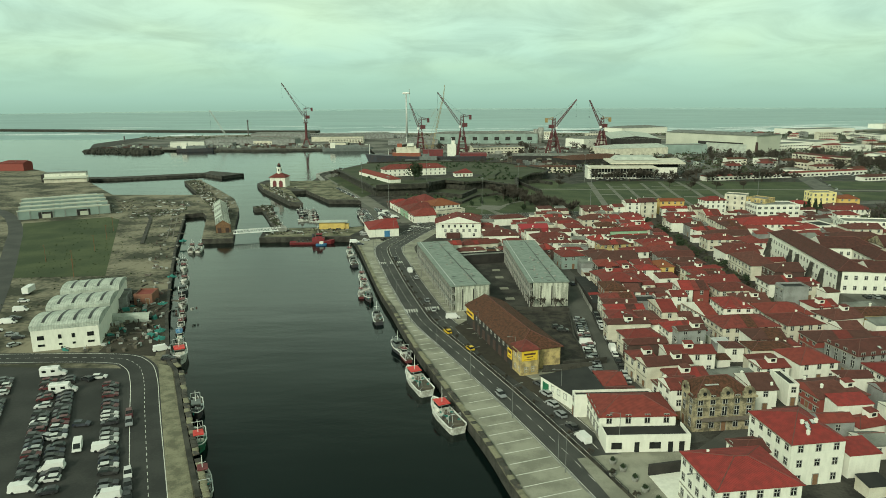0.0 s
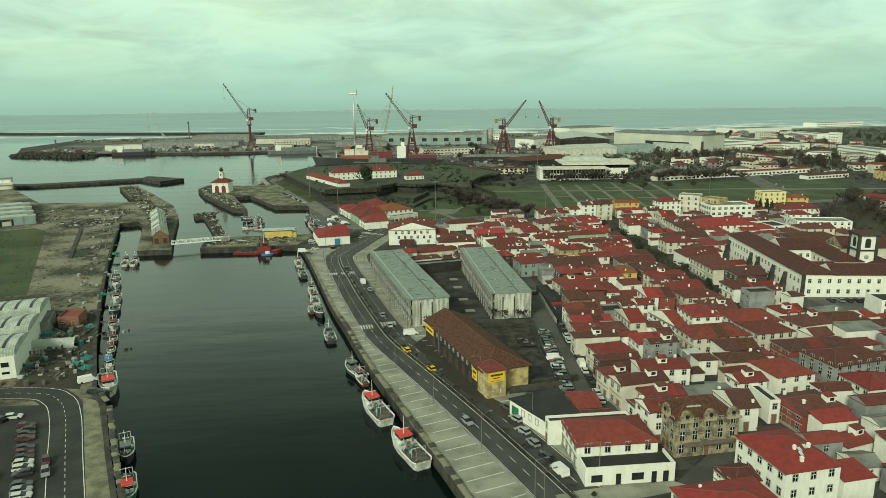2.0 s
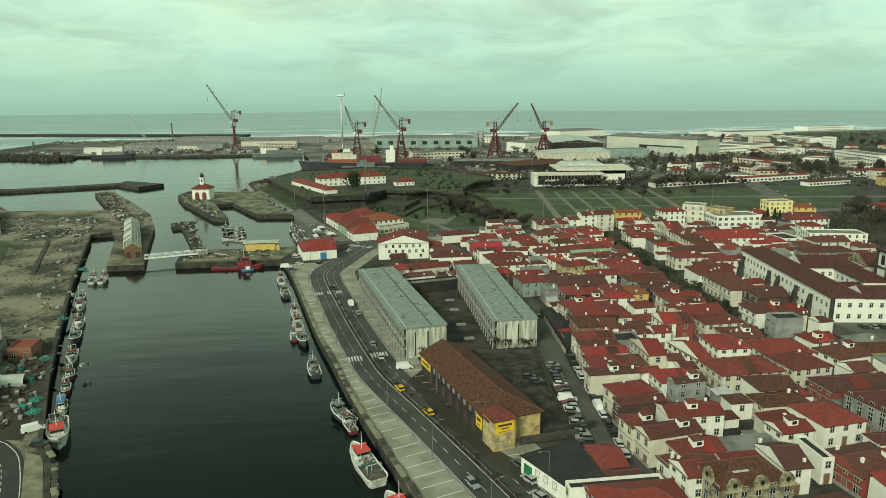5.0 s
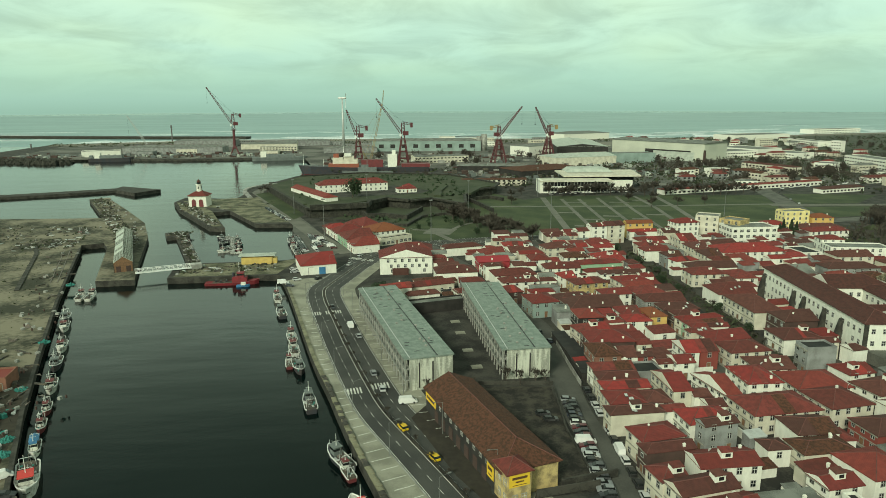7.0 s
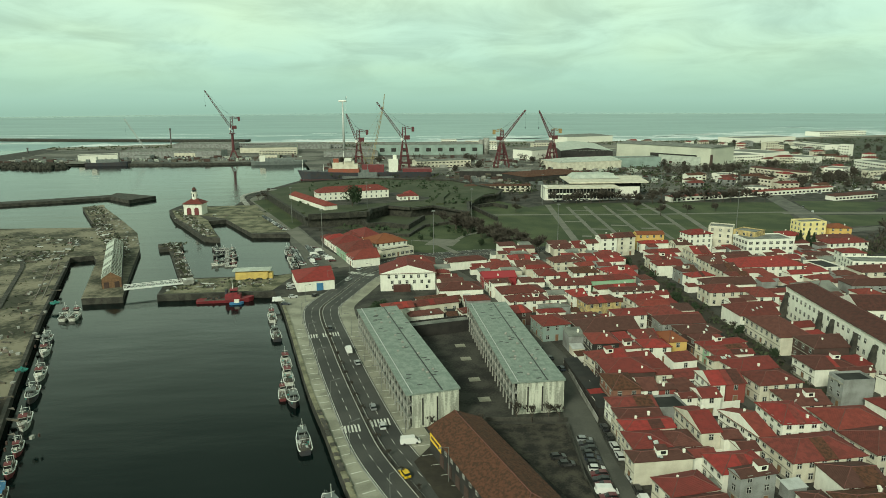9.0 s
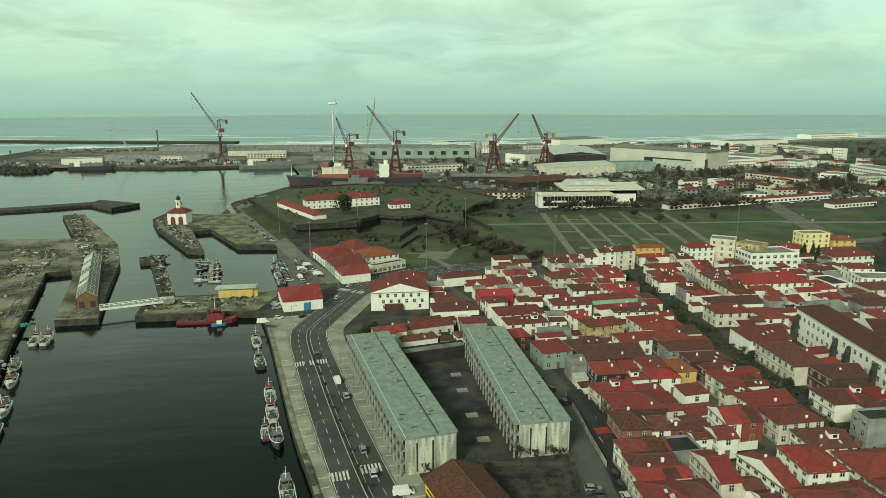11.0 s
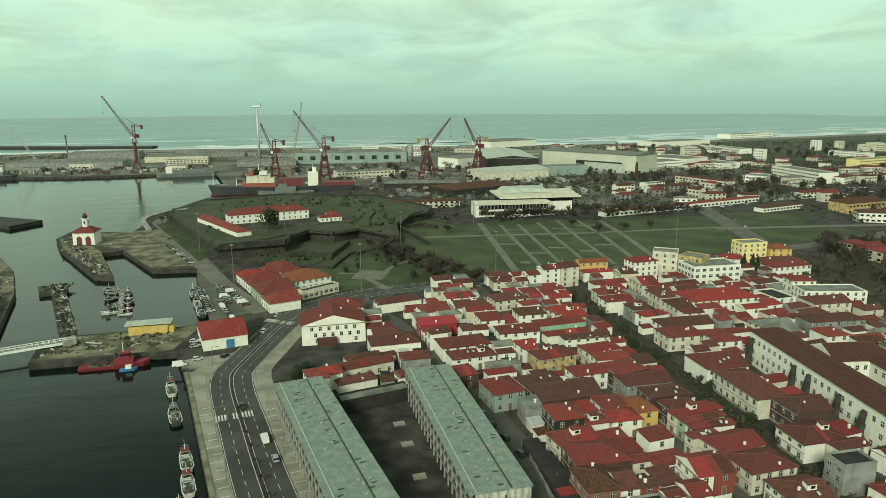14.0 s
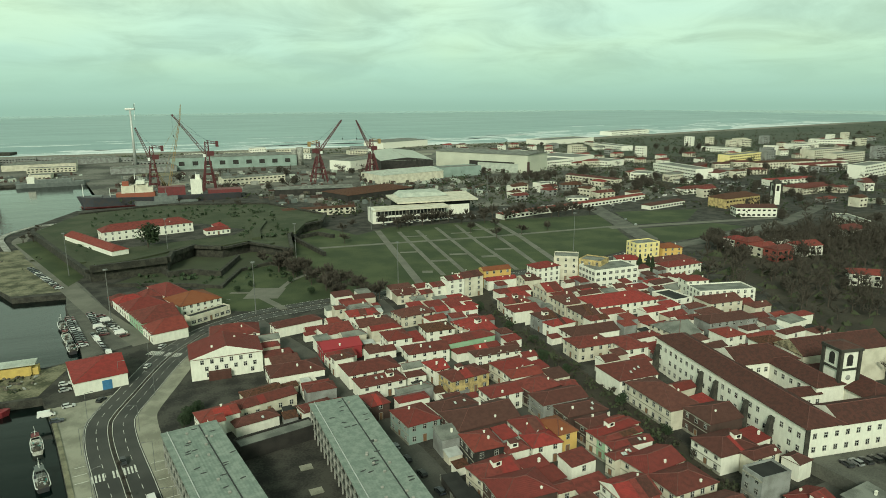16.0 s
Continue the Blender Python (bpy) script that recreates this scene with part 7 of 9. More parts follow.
sp = thing("cargo_ship", "long dark cargo ship with orange and white superstructure", "ship", m=pose(-22, 879, -3, 0, 0, 180))
part("hull", ship_hull(156, 20, 8.5, 0.1, 3).mesh("hull", "ship_dark"), sp)
part("boot_topping", ship_hull(154, 19.6, 1.2, 0.1, 0).mesh("boot_topping", "ship_red"), sp)
for nm, x, z, sx, sy, sz, mt in (("deckhouse", 24, 8, 36, 16, 5, "ship_orange"), ("accommodation", 16, 13, 17, 14, 5, "cream_wall"), ("upper_house", 18, 18, 12, 12, 3.6, "cream_wall"), ("bridge", 19, 21.6, 8, 15, 3.0, "white_wall"), ("crew_house", 31, 13, 12, 13, 7, "cream_wall"), ("funnel", 33, 20, 6, 6, 4.5, "ship_orange"),
                                 ("tank_house", -10, 8, 26, 14, 9, "ship_red"), ("aft_house", -34, 8, 11, 13, 15, "white_wall"), ("aft_funnel", -36, 23, 4, 4, 5, "white_wall"), ("stern_deck", -62, 8, 34, 17, 4, "ship_red"), ("foredeck", 60, 8.5, 10, 8, 3, "navy_grey")):
    part(nm, Geo().box(x, 0, z, sx, sy, sz).mesh(nm, mt), sp)
for x, z0, z1 in ((72, 9, 24), (24, 26, 33), (-34, 23, 31), (48, 8, 18)):
    part("ship_mast", Geo().rod((x, 0, z0), (x, 0, z1), 0.5, 0.2, 6).mesh("ship_mast", "white_metal"), sp)
nv = thing("patrol_ship", "grey naval patrol ship", "ship", m=pose(-18, 862, -3, 0, 0, 180))
part("hull", ship_hull(60, 9, 4.5, 0.25, 1.5).mesh("hull", "navy_grey"), nv)
part("deckhouse", Geo().box(0, 0, 4.5, 22, 6, 5).box(3, 0, 9.5, 9, 5, 3).mesh("deckhouse", "navy_grey"), nv)
part("ship_mast", Geo().rod((0, 0, 12), (0, 0, 20), 0.5, 0.2, 6).mesh("ship_mast", "navy_grey"), nv)
for x, y, L, c in ((-150, 1082, 80, "navy_grey"), (-395, 1094, 62, "ship_dark")):
    fr = thing("coaster", "low moored vessel along the far quay", "ship", "far moored ships", "", pose(x, y, -3, 0, 0, 4))
    part("hull", ship_hull(L, 12, 5, 0.2, 1.2).mesh("hull", c), fr)
    part("deckhouse", Geo().box(0, 0, 5, L * 0.5, 8, 4).mesh("deckhouse", "navy_grey"), fr)
    part("bridge", Geo().box(-L * 0.3, 0, 5, 8, 7, 8).mesh("bridge", "white_wall"), fr)

# ---- left bank: boat shed, workshops, sheds ----
ls = thing("boat_shed", "large white shed with three vaulted ribbed roofs", "shed", m=pose(-133.5, 206.5, 0, 0, 0, 17))
LW, LL, z = 20.0, 64.0, 7.0
part("wall", Geo().prism([(0, 0), (LW, 0), (LW, LL), (0, LL)], 0, z).mesh("wall", "white_wall"), ls)
for s in range(3):
    g = Geo()
    y0, y1 = s * LL / 3, (s + 1) * LL / 3 - 0.5
    rings = []
    for k in range(13):
        t = k / 12
        y = y0 + (y1 - y0) * t
        rise = z + 0.2 + 2.5 * math.sin(math.pi * (0.06 + 0.94 * t) ** 0.75) ** 0.7 * (1 - 0.2 * t) if t < 1 else z + 0.2
        rings.append([(-0.3, y, z - 0.1), (-0.3, y, rise), (LW + 0.3, y, rise), (LW + 0.3, y, z - 0.1)])
    part("roof", g.loft(rings).mesh("roof", "ribbed_sheet"), ls)
    part("valley_gutter", Geo().box(LW / 2, y1 + 0.25, z, LW + 0.6, 0.5, 0.25).mesh("valley_gutter", "dark_metal"), ls)
    for q in range(4):
        x = 3.0 + q * 4.6
        g = Geo()
        for k in range(1, 11):
            a, b = rings[k], rings[k + 1]
            g.face([(x, a[1][1], a[1][2] + 0.06), (x + 0.9, a[1][1], a[1][2] + 0.06), (x + 0.9, b[1][1], b[1][2] + 0.06), (x, b[1][1], b[1][2] + 0.06)])
        part("rooflight", g.mesh("rooflight", "dark_metal"), ls)
for x, wd in ((2.7, 2.0), (8.3, 1.0), (12.3, 1.0), (17.4, 2.0)):
    for zz in (1.5, 3.7):
        part("window", Geo().box(0, -0.03, 0, wd, 0.1, 1.4 if zz > 2 else 0.7).mesh("window", "glass"), ls, pose(x, 0, zz))
house(-127.5, 251, 17, 4, 15, 3.6, "grey", "flat", "grey", "R", 0, "workshop", label="grey lean-to workshop against the boat shed", category="shed", group="")
tent = thing("tunnel_tent", "long pale tarpaulin tunnel tent", "tent", m=pose(-126.5, 236.5, 0, 0, 0, 6))
part("cover", Geo().loft([[(x, 2.4 * math.cos(a), 3.0 * math.sin(a)) for a in [math.pi * k / 8 for k in range(9)]] for x in (0, 4.5, 9, 13.5, 18)], 0, False).mesh("cover", "white_sheet"), tent)
house(-123, 257, 6, 7, 9, 3.6, "dark", "flat", "rust", "F", 0, "workshop", label="dark rust-red workshop among scrap", category="shed", group="", mats=("brick_wall", "rust_wall"))


def fish_shed(x, y, L, W, openings):
    """Low shed: tall front wall in bays, roof falling to the back."""
    f = thing("fish_shed", "long pale grey-green shed with monopitch sheet roof", "shed", "fish sheds", "", pose(x, y, 0, 0, 0, 29))
    part("wall", Geo().loft([[(k, 0, 0), (k, W, 0), (k, W, 4.0), (k, 0, 6.0)] for k in (0, L)]).mesh("wall", "teal_wall"), f)
    part("roof", Geo().loft([[(k, 1.0, 6.12), (k, W, 4.2), (k, W, 4.02), (k, 1.0, 5.95)] for k in (1.2, L * 0.46 - 1)]).mesh("roof", "ribbed_sheet"), f)
    part("roof", Geo().loft([[(k, 0.4, 6.24), (k, W, 4.35), (k, W, 4.02), (k, 0.4, 5.95)] for k in (L * 0.46, L - 4.6)]).mesh("roof", "ribbed_sheet"), f)
    part("roof", Geo().loft([[(k, 1.4, 5.9), (k, W - 1, 4.15), (k, W - 1, 3.9), (k, 1.4, 5.8)] for k in (L - 4.4, L - 0.4)]).mesh("roof", "flat_roof"), f)
    part("parapet", Geo().box(L / 2, 0.1, 5.6, L + 0.4, 0.3, 0.75).mesh("parapet", "hall_sheet"), f)
    for k in range(9):
        part("pilaster", Geo().box(0, -0.12, 0, 0.5, 0.25, 5.7).mesh("pilaster", "grey_wall"), f, pose(0.3 + (L - 0.6) * k / 8, 0, 0))
    for k, wid in openings:
        # dark panel on the wall in place of a shaded doorway
        o = part("doorway", Geo().box(0, -0.05, 0.05, wid, 0.2, 4.3).mesh("doorway", "dark_wall_and_shade"), f, pose(k * L, 0, 0))
        part("shutter", Geo().box(0.4, -0.16, 0.1, wid * 0.62, 0.12, 2.9).mesh("shutter", "hall_sheet"), o)


for k in range(4):
    fish_shed(-289 - 10.7 * k, 452 + 19.1 * k, 57, 20.6, ((0.29, 8.5), (0.7, 8.5)) if k == 0 else ())
hg = thing("slip_shed", "ruined timber slip shed with bare roof lattice", "shed", m=pose(-138, 402, 0, 0, 0, 19))
part("end_wall", Geo().prism([(0, 0), (9, 0), (9, 0.4), (0, 0.4)], 0, 5).mesh("end_wall", "timber"), hg)
part("gable", Geo().face([(0, 0.1, 5), (9, 0.1, 5), (4.5, 0.1, 8)]).mesh("gable", "timber"), hg)
part("side_wall", Geo().box(0.15, 45, 0, 0.3, 90, 4.5).mesh("side_wall", "quay_stone"), hg)
part("side_wall", Geo().box(8.85, 45, 0, 0.3, 90, 4.5).mesh("side_wall", "quay_stone"), hg)
for k in range(31):
    g = Geo().rod((0, 0, 5), (4.5, 0, 8), 0.16, n=4).rod((9, 0, 5), (4.5, 0, 8), 0.16, n=4)
    part("rafter", g.mesh("rafter", "white_sheet"), hg, pose(0, k * 3, 0))
for x, zz in ((0.2, 5.1), (1.6, 6.1), (3.0, 7.0), (4.5, 8.0), (6, 7.0), (7.4, 6.1), (8.8, 5.1)):
    part("purlin", Geo().rod((x, 0, zz), (x, 90, zz), 0.13, n=4).mesh("purlin", "white_sheet"), hg)
sheet = Geo().face([(0, 0, 5.15), (4.5, 0, 8.15), (4.5, 6, 8.15), (0, 6, 5.15)]).mesh("roof_sheet", "white_sheet")
for k in (3, 5, 6, 9, 10, 12, 13):
    part("roof_sheet", sheet, hg, pose(0, k * 6, 0.02))
for x in (2.2, 6.8):
    part("door", Geo().box(x, -0.06, 0, 2.2, 0.14, 3.0).mesh("door", "brown_wall"), hg)
fb = thing("footbridge", "white steel truss footbridge over the lock", "bridge", m=pose(-124, 397.5, 0.3, 0, 0, 20))
part("deck", Geo().box(12, 0, 0.3, 28, 2.6, 0.25).mesh("deck", "white_metal"), fb)
for s in (-1.3, 1.3):
    g = Geo().rod((-2, s, 0.4), (26, s, 0.4), 0.13, n=4).rod((-2, s, 2.4), (26, s, 2.4), 0.13, n=4)
    for k in range(14):
        g.rod((-2 + 2 * k, s, 0.4), (-2 + 2 * k, s, 2.4), 0.07, n=4).rod((-2 + 2 * k, s, 0.4), (2 * k, s, 2.4), 0.07, n=4)
    part("truss", g.mesh("truss", "white_metal"), fb)
part("abutment", Geo().box(27, 0, -0.3, 5, 5, 2.6).mesh("abutment", "concrete"), fb)
yb = thing("yellow_pavilion", "long yellow site building with pale roof", "building", m=pose(-78, 412, 0, 0, 0, 2))
part("wall", Geo().box(9, 3, 0, 16, 5.4, 3.6).mesh("wall", "container_yellow"), yb)
part("roof", Geo().box(9, 3.5, 4.2, 19, 6.6, 0.5).mesh("roof", "white_sheet"), yb)
part("porch", Geo().box(18, 3, 0, 2.4, 4.4, 2.8).mesh("porch", "container_yellow"), yb)

bt = thing("bell_tower", "white bell tower with dark stone corners, far off", "bell tower", m=pose(521, 610, 0, 0, 0, -20))
part("shaft", Geo().box(3.5, 3.5, 0, 7, 7, 20).mesh("shaft", "white_wall"), bt)
for x, y in ((0, 0), (7, 0), (7, 7), (0, 7)):
    part("quoin", Geo().box(x, y, 0, 1.4, 1.4, 20).mesh("quoin", "quay_stone"), bt)
part("cornice", Geo().box(3.5, 3.5, 20, 8.4, 8.4, 0.8).mesh("cornice", "quay_stone"), bt)
part("cap", Geo().loft([[(3.5 + s * a, 3.5 + q * a, zz) for s, q in ((-1, -1), (1, -1), (1, 1), (-1, 1))] for a, zz in ((3, 20.8), (2.6, 22.5), (0.5, 24.5))]).mesh("cap", "quay_stone"), bt)
# belfry shade painted as dark boxes on the solid shaft
for m in (pose(3.5, -0.05, 13), pose(-0.05, 3.5, 13, 0, 0, -90)):
    part("bell_opening", Geo().box(0, 0, 0, 2.6, 0.2, 5).mesh("bell_opening", "dark_wall_and_shade"), bt, m)

# openings of the long hall: dark boxes whose colour is the inner shade
for k in range(9):
    whole("hall_gate", Geo().box(0, 0, 0, 8, 0.4, 6).mesh("hall_gate", "dark_wall_and_shade"), "dark square opening in the long hall", "gate", "hall gates", "structure", pose(0 + k * 19, 1193.4 - k * 1.0, 5.5, 0, 0, -3))

# ---- vehicles ----
WHEEL = Geo().rod((0, -0.11, 0), (0, 0.11, 0), 0.32, 0.32, 12).mesh("wheel", "tyre")


def car_thing(paint, name, label, category, L=4.2, W=1.74, van=False, group=""):
    c = thing(name, label, category, group)
    st = ((-0.5, 0.42, 0.80), (-0.48, 0.30, 0.92), (-0.3, 0.26, 0.96), (0.1, 0.26, 0.95), (0.3, 0.27, 0.90), (0.46, 0.30, 0.74), (0.5, 0.40, 0.62))
    rings = []
    for t, a, b in st:
        w = W / 2 * (0.9 if abs(t) > 0.47 else 1)
        rings.append([(t * L, -w, a), (t * L, w, a), (t * L, w * 0.97, b), (t * L, -w * 0.97, b)])
    shell = Geo().loft(rings)
    h = 1.45 if not van else 1.95
    gl = ((-0.46, 0.90, 0.92), (-0.40 if not van else -0.455, h - 0.12, h - 0.1), (0.02 if not van else 0.2, h - 0.1, h - 0.08), (0.22 if not van else 0.36, 0.9, 0.92))
    a = [(-0.47, 0.9), (-0.39 if not van else -0.46, h - 0.06), (0.03 if not van else 0.22, h - 0.06), (0.25 if not van else 0.40, 0.9)]
    g = Geo()
    g.loft([[(x * L, s * W / 2 * (0.93 if z < 1 else 0.78 if not van else 0.88), z) for x, z in a] for s in (1, -1)])
    part("glasshouse", g.mesh("glasshouse", "glass" if not van else paint), c)
    part("body", shell.box((a[1][0] + a[2][0]) / 2 * L, 0, h - 0.06, (a[2][0] - a[1][0]) * L, W * (0.8 if not van else 0.9), 0.05).mesh("body", paint), c)
    if van:
        part("windscreen", Geo().face([(0.235 * L, -0.7, h - 0.12), (0.235 * L, 0.7, h - 0.12), (0.405 * L, 0.76, 0.95), (0.405 * L, -0.76, 0.95)][::-1]).mesh("windscreen", "glass"), c, pose(0.02, 0, 0.02))
    for x in (-0.31, 0.31):
        for y in (-1, 1):
            part("wheel", WHEEL, c, pose(x * L, y * (W / 2 - 0.09), 0.32))
    return c


CAR = car_thing("car_paint", "car", "small parked car with dark windows", "car", group="parked cars")
VAN = car_thing("van_white", "van", "white panel van with sloping windscreen", "van", 5.4, 2.0, True, "vans")
TAXI = car_thing("taxi_yellow", "taxi", "yellow car driving along the harbour road", "car", group="yellow cars")
rc = random.Random(3)


def put_car(x, y, turn, src=None, z=0.06):
    s = src or CAR
    c = copy_thing(s, pose(x, y, z, 0, 0, turn))
    return c


# the three first ones take their own places
CAR.matrix_basis = pose(56.5, 205, 0.03, 0, 0, 94)
VAN.matrix_basis = pose(-15.6, 306, 0.04, 0, 0, 102)
TAXI.matrix_basis = pose(8.5, 206, 0.04, 0, 0, 112)
put_car(1.5, 222, 111, TAXI, 0.04)
put_car(3.5, 237.5, 6, VAN)
put_car(-3.8, 247, 98)
put_car(-6.5, 259, 100)
put_car(-12.2, 294, 101)
put_car(-24, 330, 280)
put_car(15.5, 171, 292)
# angled bays on the waste ground's street, and kerbside cars
for k in range(21):
    put_car(45.2 + 0.09 * (k * 2.4), 186 + k * 2.4, rc.choice((172, -8)) + rc.uniform(-4, 4), VAN if k == 10 else None, 0.03)
for k in range(13):
    if k != 8:
        put_car(52.6 + 0.07 * k * 5.0, 180 + k * 5.0, 86 + rc.uniform(-3, 3), VAN if k == 5 else None, 0.03)
for x, y in ((59.5, 252), (59.2, 258), (58.8, 265), (56, 282), (54.5, 292), (53.0, 301), (52, 309), (38, 338), (40.5, 332)):
    put_car(x, y, 97, None, 0.03)
for x, y, t in ((27, 178, 118), (28, 171.5, 118), (28.6, 165, 118), (29.8, 159, 112), (31.4, 152.5, 112), (33.0, 146.5, 110)):
    put_car(x, y, t, VAN if x == 33.0 else None)
put_car(40.2, 226, 5, None, 0.09), put_car(41.5, 222.5, 2, None, 0.09)
# car park on the left bank
for x0, y0, n in ((-114.2, 182, 25), (-109.6, 183.5, 26), (-95.1, 179.3, 25), (-127.4, 183, 13)):
    for k in range(n):
        if rc.random() < 0.07:
            continue
        put_car(x0 + 0.424 * 2.55 * k, y0 - 0.906 * 2.55 * k, 16 + rc.choice((0, 180)) + rc.uniform(-4, 4), VAN if (n, k) in ((25, 24), (26, 21)) else None, 0.045)
for k in range(12):
    if k not in (2, 3, 4, 5):
        put_car(-81.6 + 0.405 * 5.2 * k, 161 - 0.914 * 5.2 * k, -66 + rc.uniform(-2, 2), None, 0.06)
for x, y, t in ((-104, 183.5, 150), (-101, 184.8, 12), (-127, 170, 40), (-91, 155.5, 10), (-95, 148.5, -20)):
    put_car(x, y, t, None, 0.045)
for x, y, t in ((-86.1, 144.3, -68), (-79.5, 143.5, 16)):
    put_car(x, y, t, VAN, 0.045)
CAMPER = thing("camper", "white motor caravan with dark side windows", "camper", "campers", "", pose(-115.6, 186.8, 0.045, 0, 0, 14))
part("body", Geo().loft([[(x, y, zz) for y, zz in ((-1.1, 0.45), (1.1, 0.45), (1.1, 2.85), (0.95, 3.0), (-0.95, 3.0), (-1.1, 2.85))] for x in (-3.4, 1.7)]).mesh("body", "van_white"), CAMPER)
part("cab", Geo().loft([[(x, -1.0, 0.45), (x, 1.0, 0.45), (x, 1.0, zz), (x, -1.0, zz)] for x, zz in ((1.7, 2.3), (2.4, 1.6), (3.5, 1.05))]).mesh("cab", "van_white"), CAMPER)
part("windscreen", Geo().face([(1.75, -0.85, 2.3), (2.4, -0.85, 1.66), (2.4, 0.85, 1.66), (1.75, 0.85, 2.3)]).mesh("windscreen", "glass"), CAMPER, pose(0.02, 0, 0.03))
for x in (-2.2, 0.2):
    part("side_window", Geo().box(x, -1.11, 1.6, 1.1, 0.05, 0.7).mesh("side_window", "glass"), CAMPER)
part("roof_hatch", Geo().box(-1.0, 0.1, 3.0, 0.8, 0.8, 0.15).mesh("roof_hatch", "skylight"), CAMPER)
for x in (-2.2, 2.3):
    for y in (-0.95, 0.95):
        part("wheel", WHEEL, CAMPER, pose(x, y, 0.32))
copy_thing(CAMPER, pose(-106.2, 175.0, 0.045, 0, 0, 14))
TRAILER = thing("box_trailer", "white box trailer parked on the bare yard", "trailer", m=pose(-175.1, 274.1, 0, 0, 0, 98))
part("box", Geo().box(0, 0, 0.9, 7.0, 2.5, 2.5).mesh("box", "van_white"), TRAILER)
part("chassis", Geo().box(0, 0, 0.6, 6.8, 1.2, 0.3).mesh("chassis", "dark_metal"), TRAILER)
for x in (-2.4, -1.4):
    for y in (-1.0, 1.0):
        part("wheel", WHEEL, TRAILER, pose(x, y, 0.32))
put_car(-159.5, 235.4, 8, VAN, 0.0)
# around the boat shed and second basin
for x, y, t in ((-160, 240, 20), (-164, 250, 15), (-158, 226, 30), (-150, 222, 20), (-146, 219, 28), (-170, 262, 10), (-143, 212, 60)):
    put_car(x, y, t, VAN if x == -164 else None, 0.0)
put_car(-91.9, 207.2, 30, VAN, 0.0), put_car(-86.6, 199.2, 8, None, 0.0)
for k in range(15):
    put_car(-46.5 - 0.24 * 3.2 * k, 440 + 0.97 * 3.2 * k, 14 + rc.uniform(-4, 4), None, 0.06)
for k in range(13):
    put_car(-39.5 - 0.25 * 3.0 * k, 452 + 0.97 * 3.0 * k, 14 + rc.uniform(-4, 4), VAN if k == 4 else None, 0.07)
for k in range(9):
    put_car(-31 - 0.34 * 4.6 * k, 447 + 0.94 * 4.6 * k, 14 + rc.uniform(-8, 8), VAN if k in (1, 6) else None, 0.07)
for k in range(10):
    put_car(-33 - 0.3 * 4.2 * k, 418 + 0.95 * 4.2 * k, 105 + rc.uniform(-4, 4), VAN if k in (2, 7) else None, 0.02)
for x, y, t in ((-47, 392, 20), (-48, 398, 10), (-50, 372, 8), (-46, 366, 5), (-44, 377, 12), (-34, 378, 60), (-29, 402, 62), (-15, 426, 60), (-20, 405, 65)):
    put_car(x, y, t, VAN if x == -50 else None, 0.05)
for k in range(15):
    put_car(-70 - 0.38 * 4.4 * k, 545 + 0.92 * 4.4 * k, 20 + rc.uniform(-6, 6), None, 0.04)
for k in range(8):
    put_car(4 + 2.6 * k, 404 + 1.2 * k, 118, None, 0.02)
# distant cars, too small to tell apart
g = Geo()
for k in range(130):
    x, y, t = (150 + k * 3.4 + rc.uniform(-1, 1), 656 + 0.34 * k, 97) if k < 26 else (rc.uniform(260, 440), rc.uniform(664, 692), rc.choice((8, 98))) if k < 66 else (rc.uniform(430, 620), rc.uniform(690, 760), rc.choice((0, 90)))
    for z, q, h in ((0.3, 1.0, 0.65), (0.95, 0.55, 0.5)):
        g.box(x, y, z, 4.2 * q, 1.7, h, rc.choice((0, 0, 1, 2)) if h > 0.6 else 1, t)
whole("far_cars", g.mesh("far_cars", "van_white", "ship_dark", "pale_metal"), "rows of distant parked cars", "cars", kind="stuff")
for x, y, t in ((345, 598, 60), (372, 655, 60), (338, 575, 60), (360, 640, 240)):
    put_car(x, y, t, None, 0.12)
for k in range(22):
    put_car(162 + k * 3.2, 250.0 - 0.124 * (k * 3.2 + 6) - 2.2, 83 + rc.uniform(-3, 3), None, 3.93)

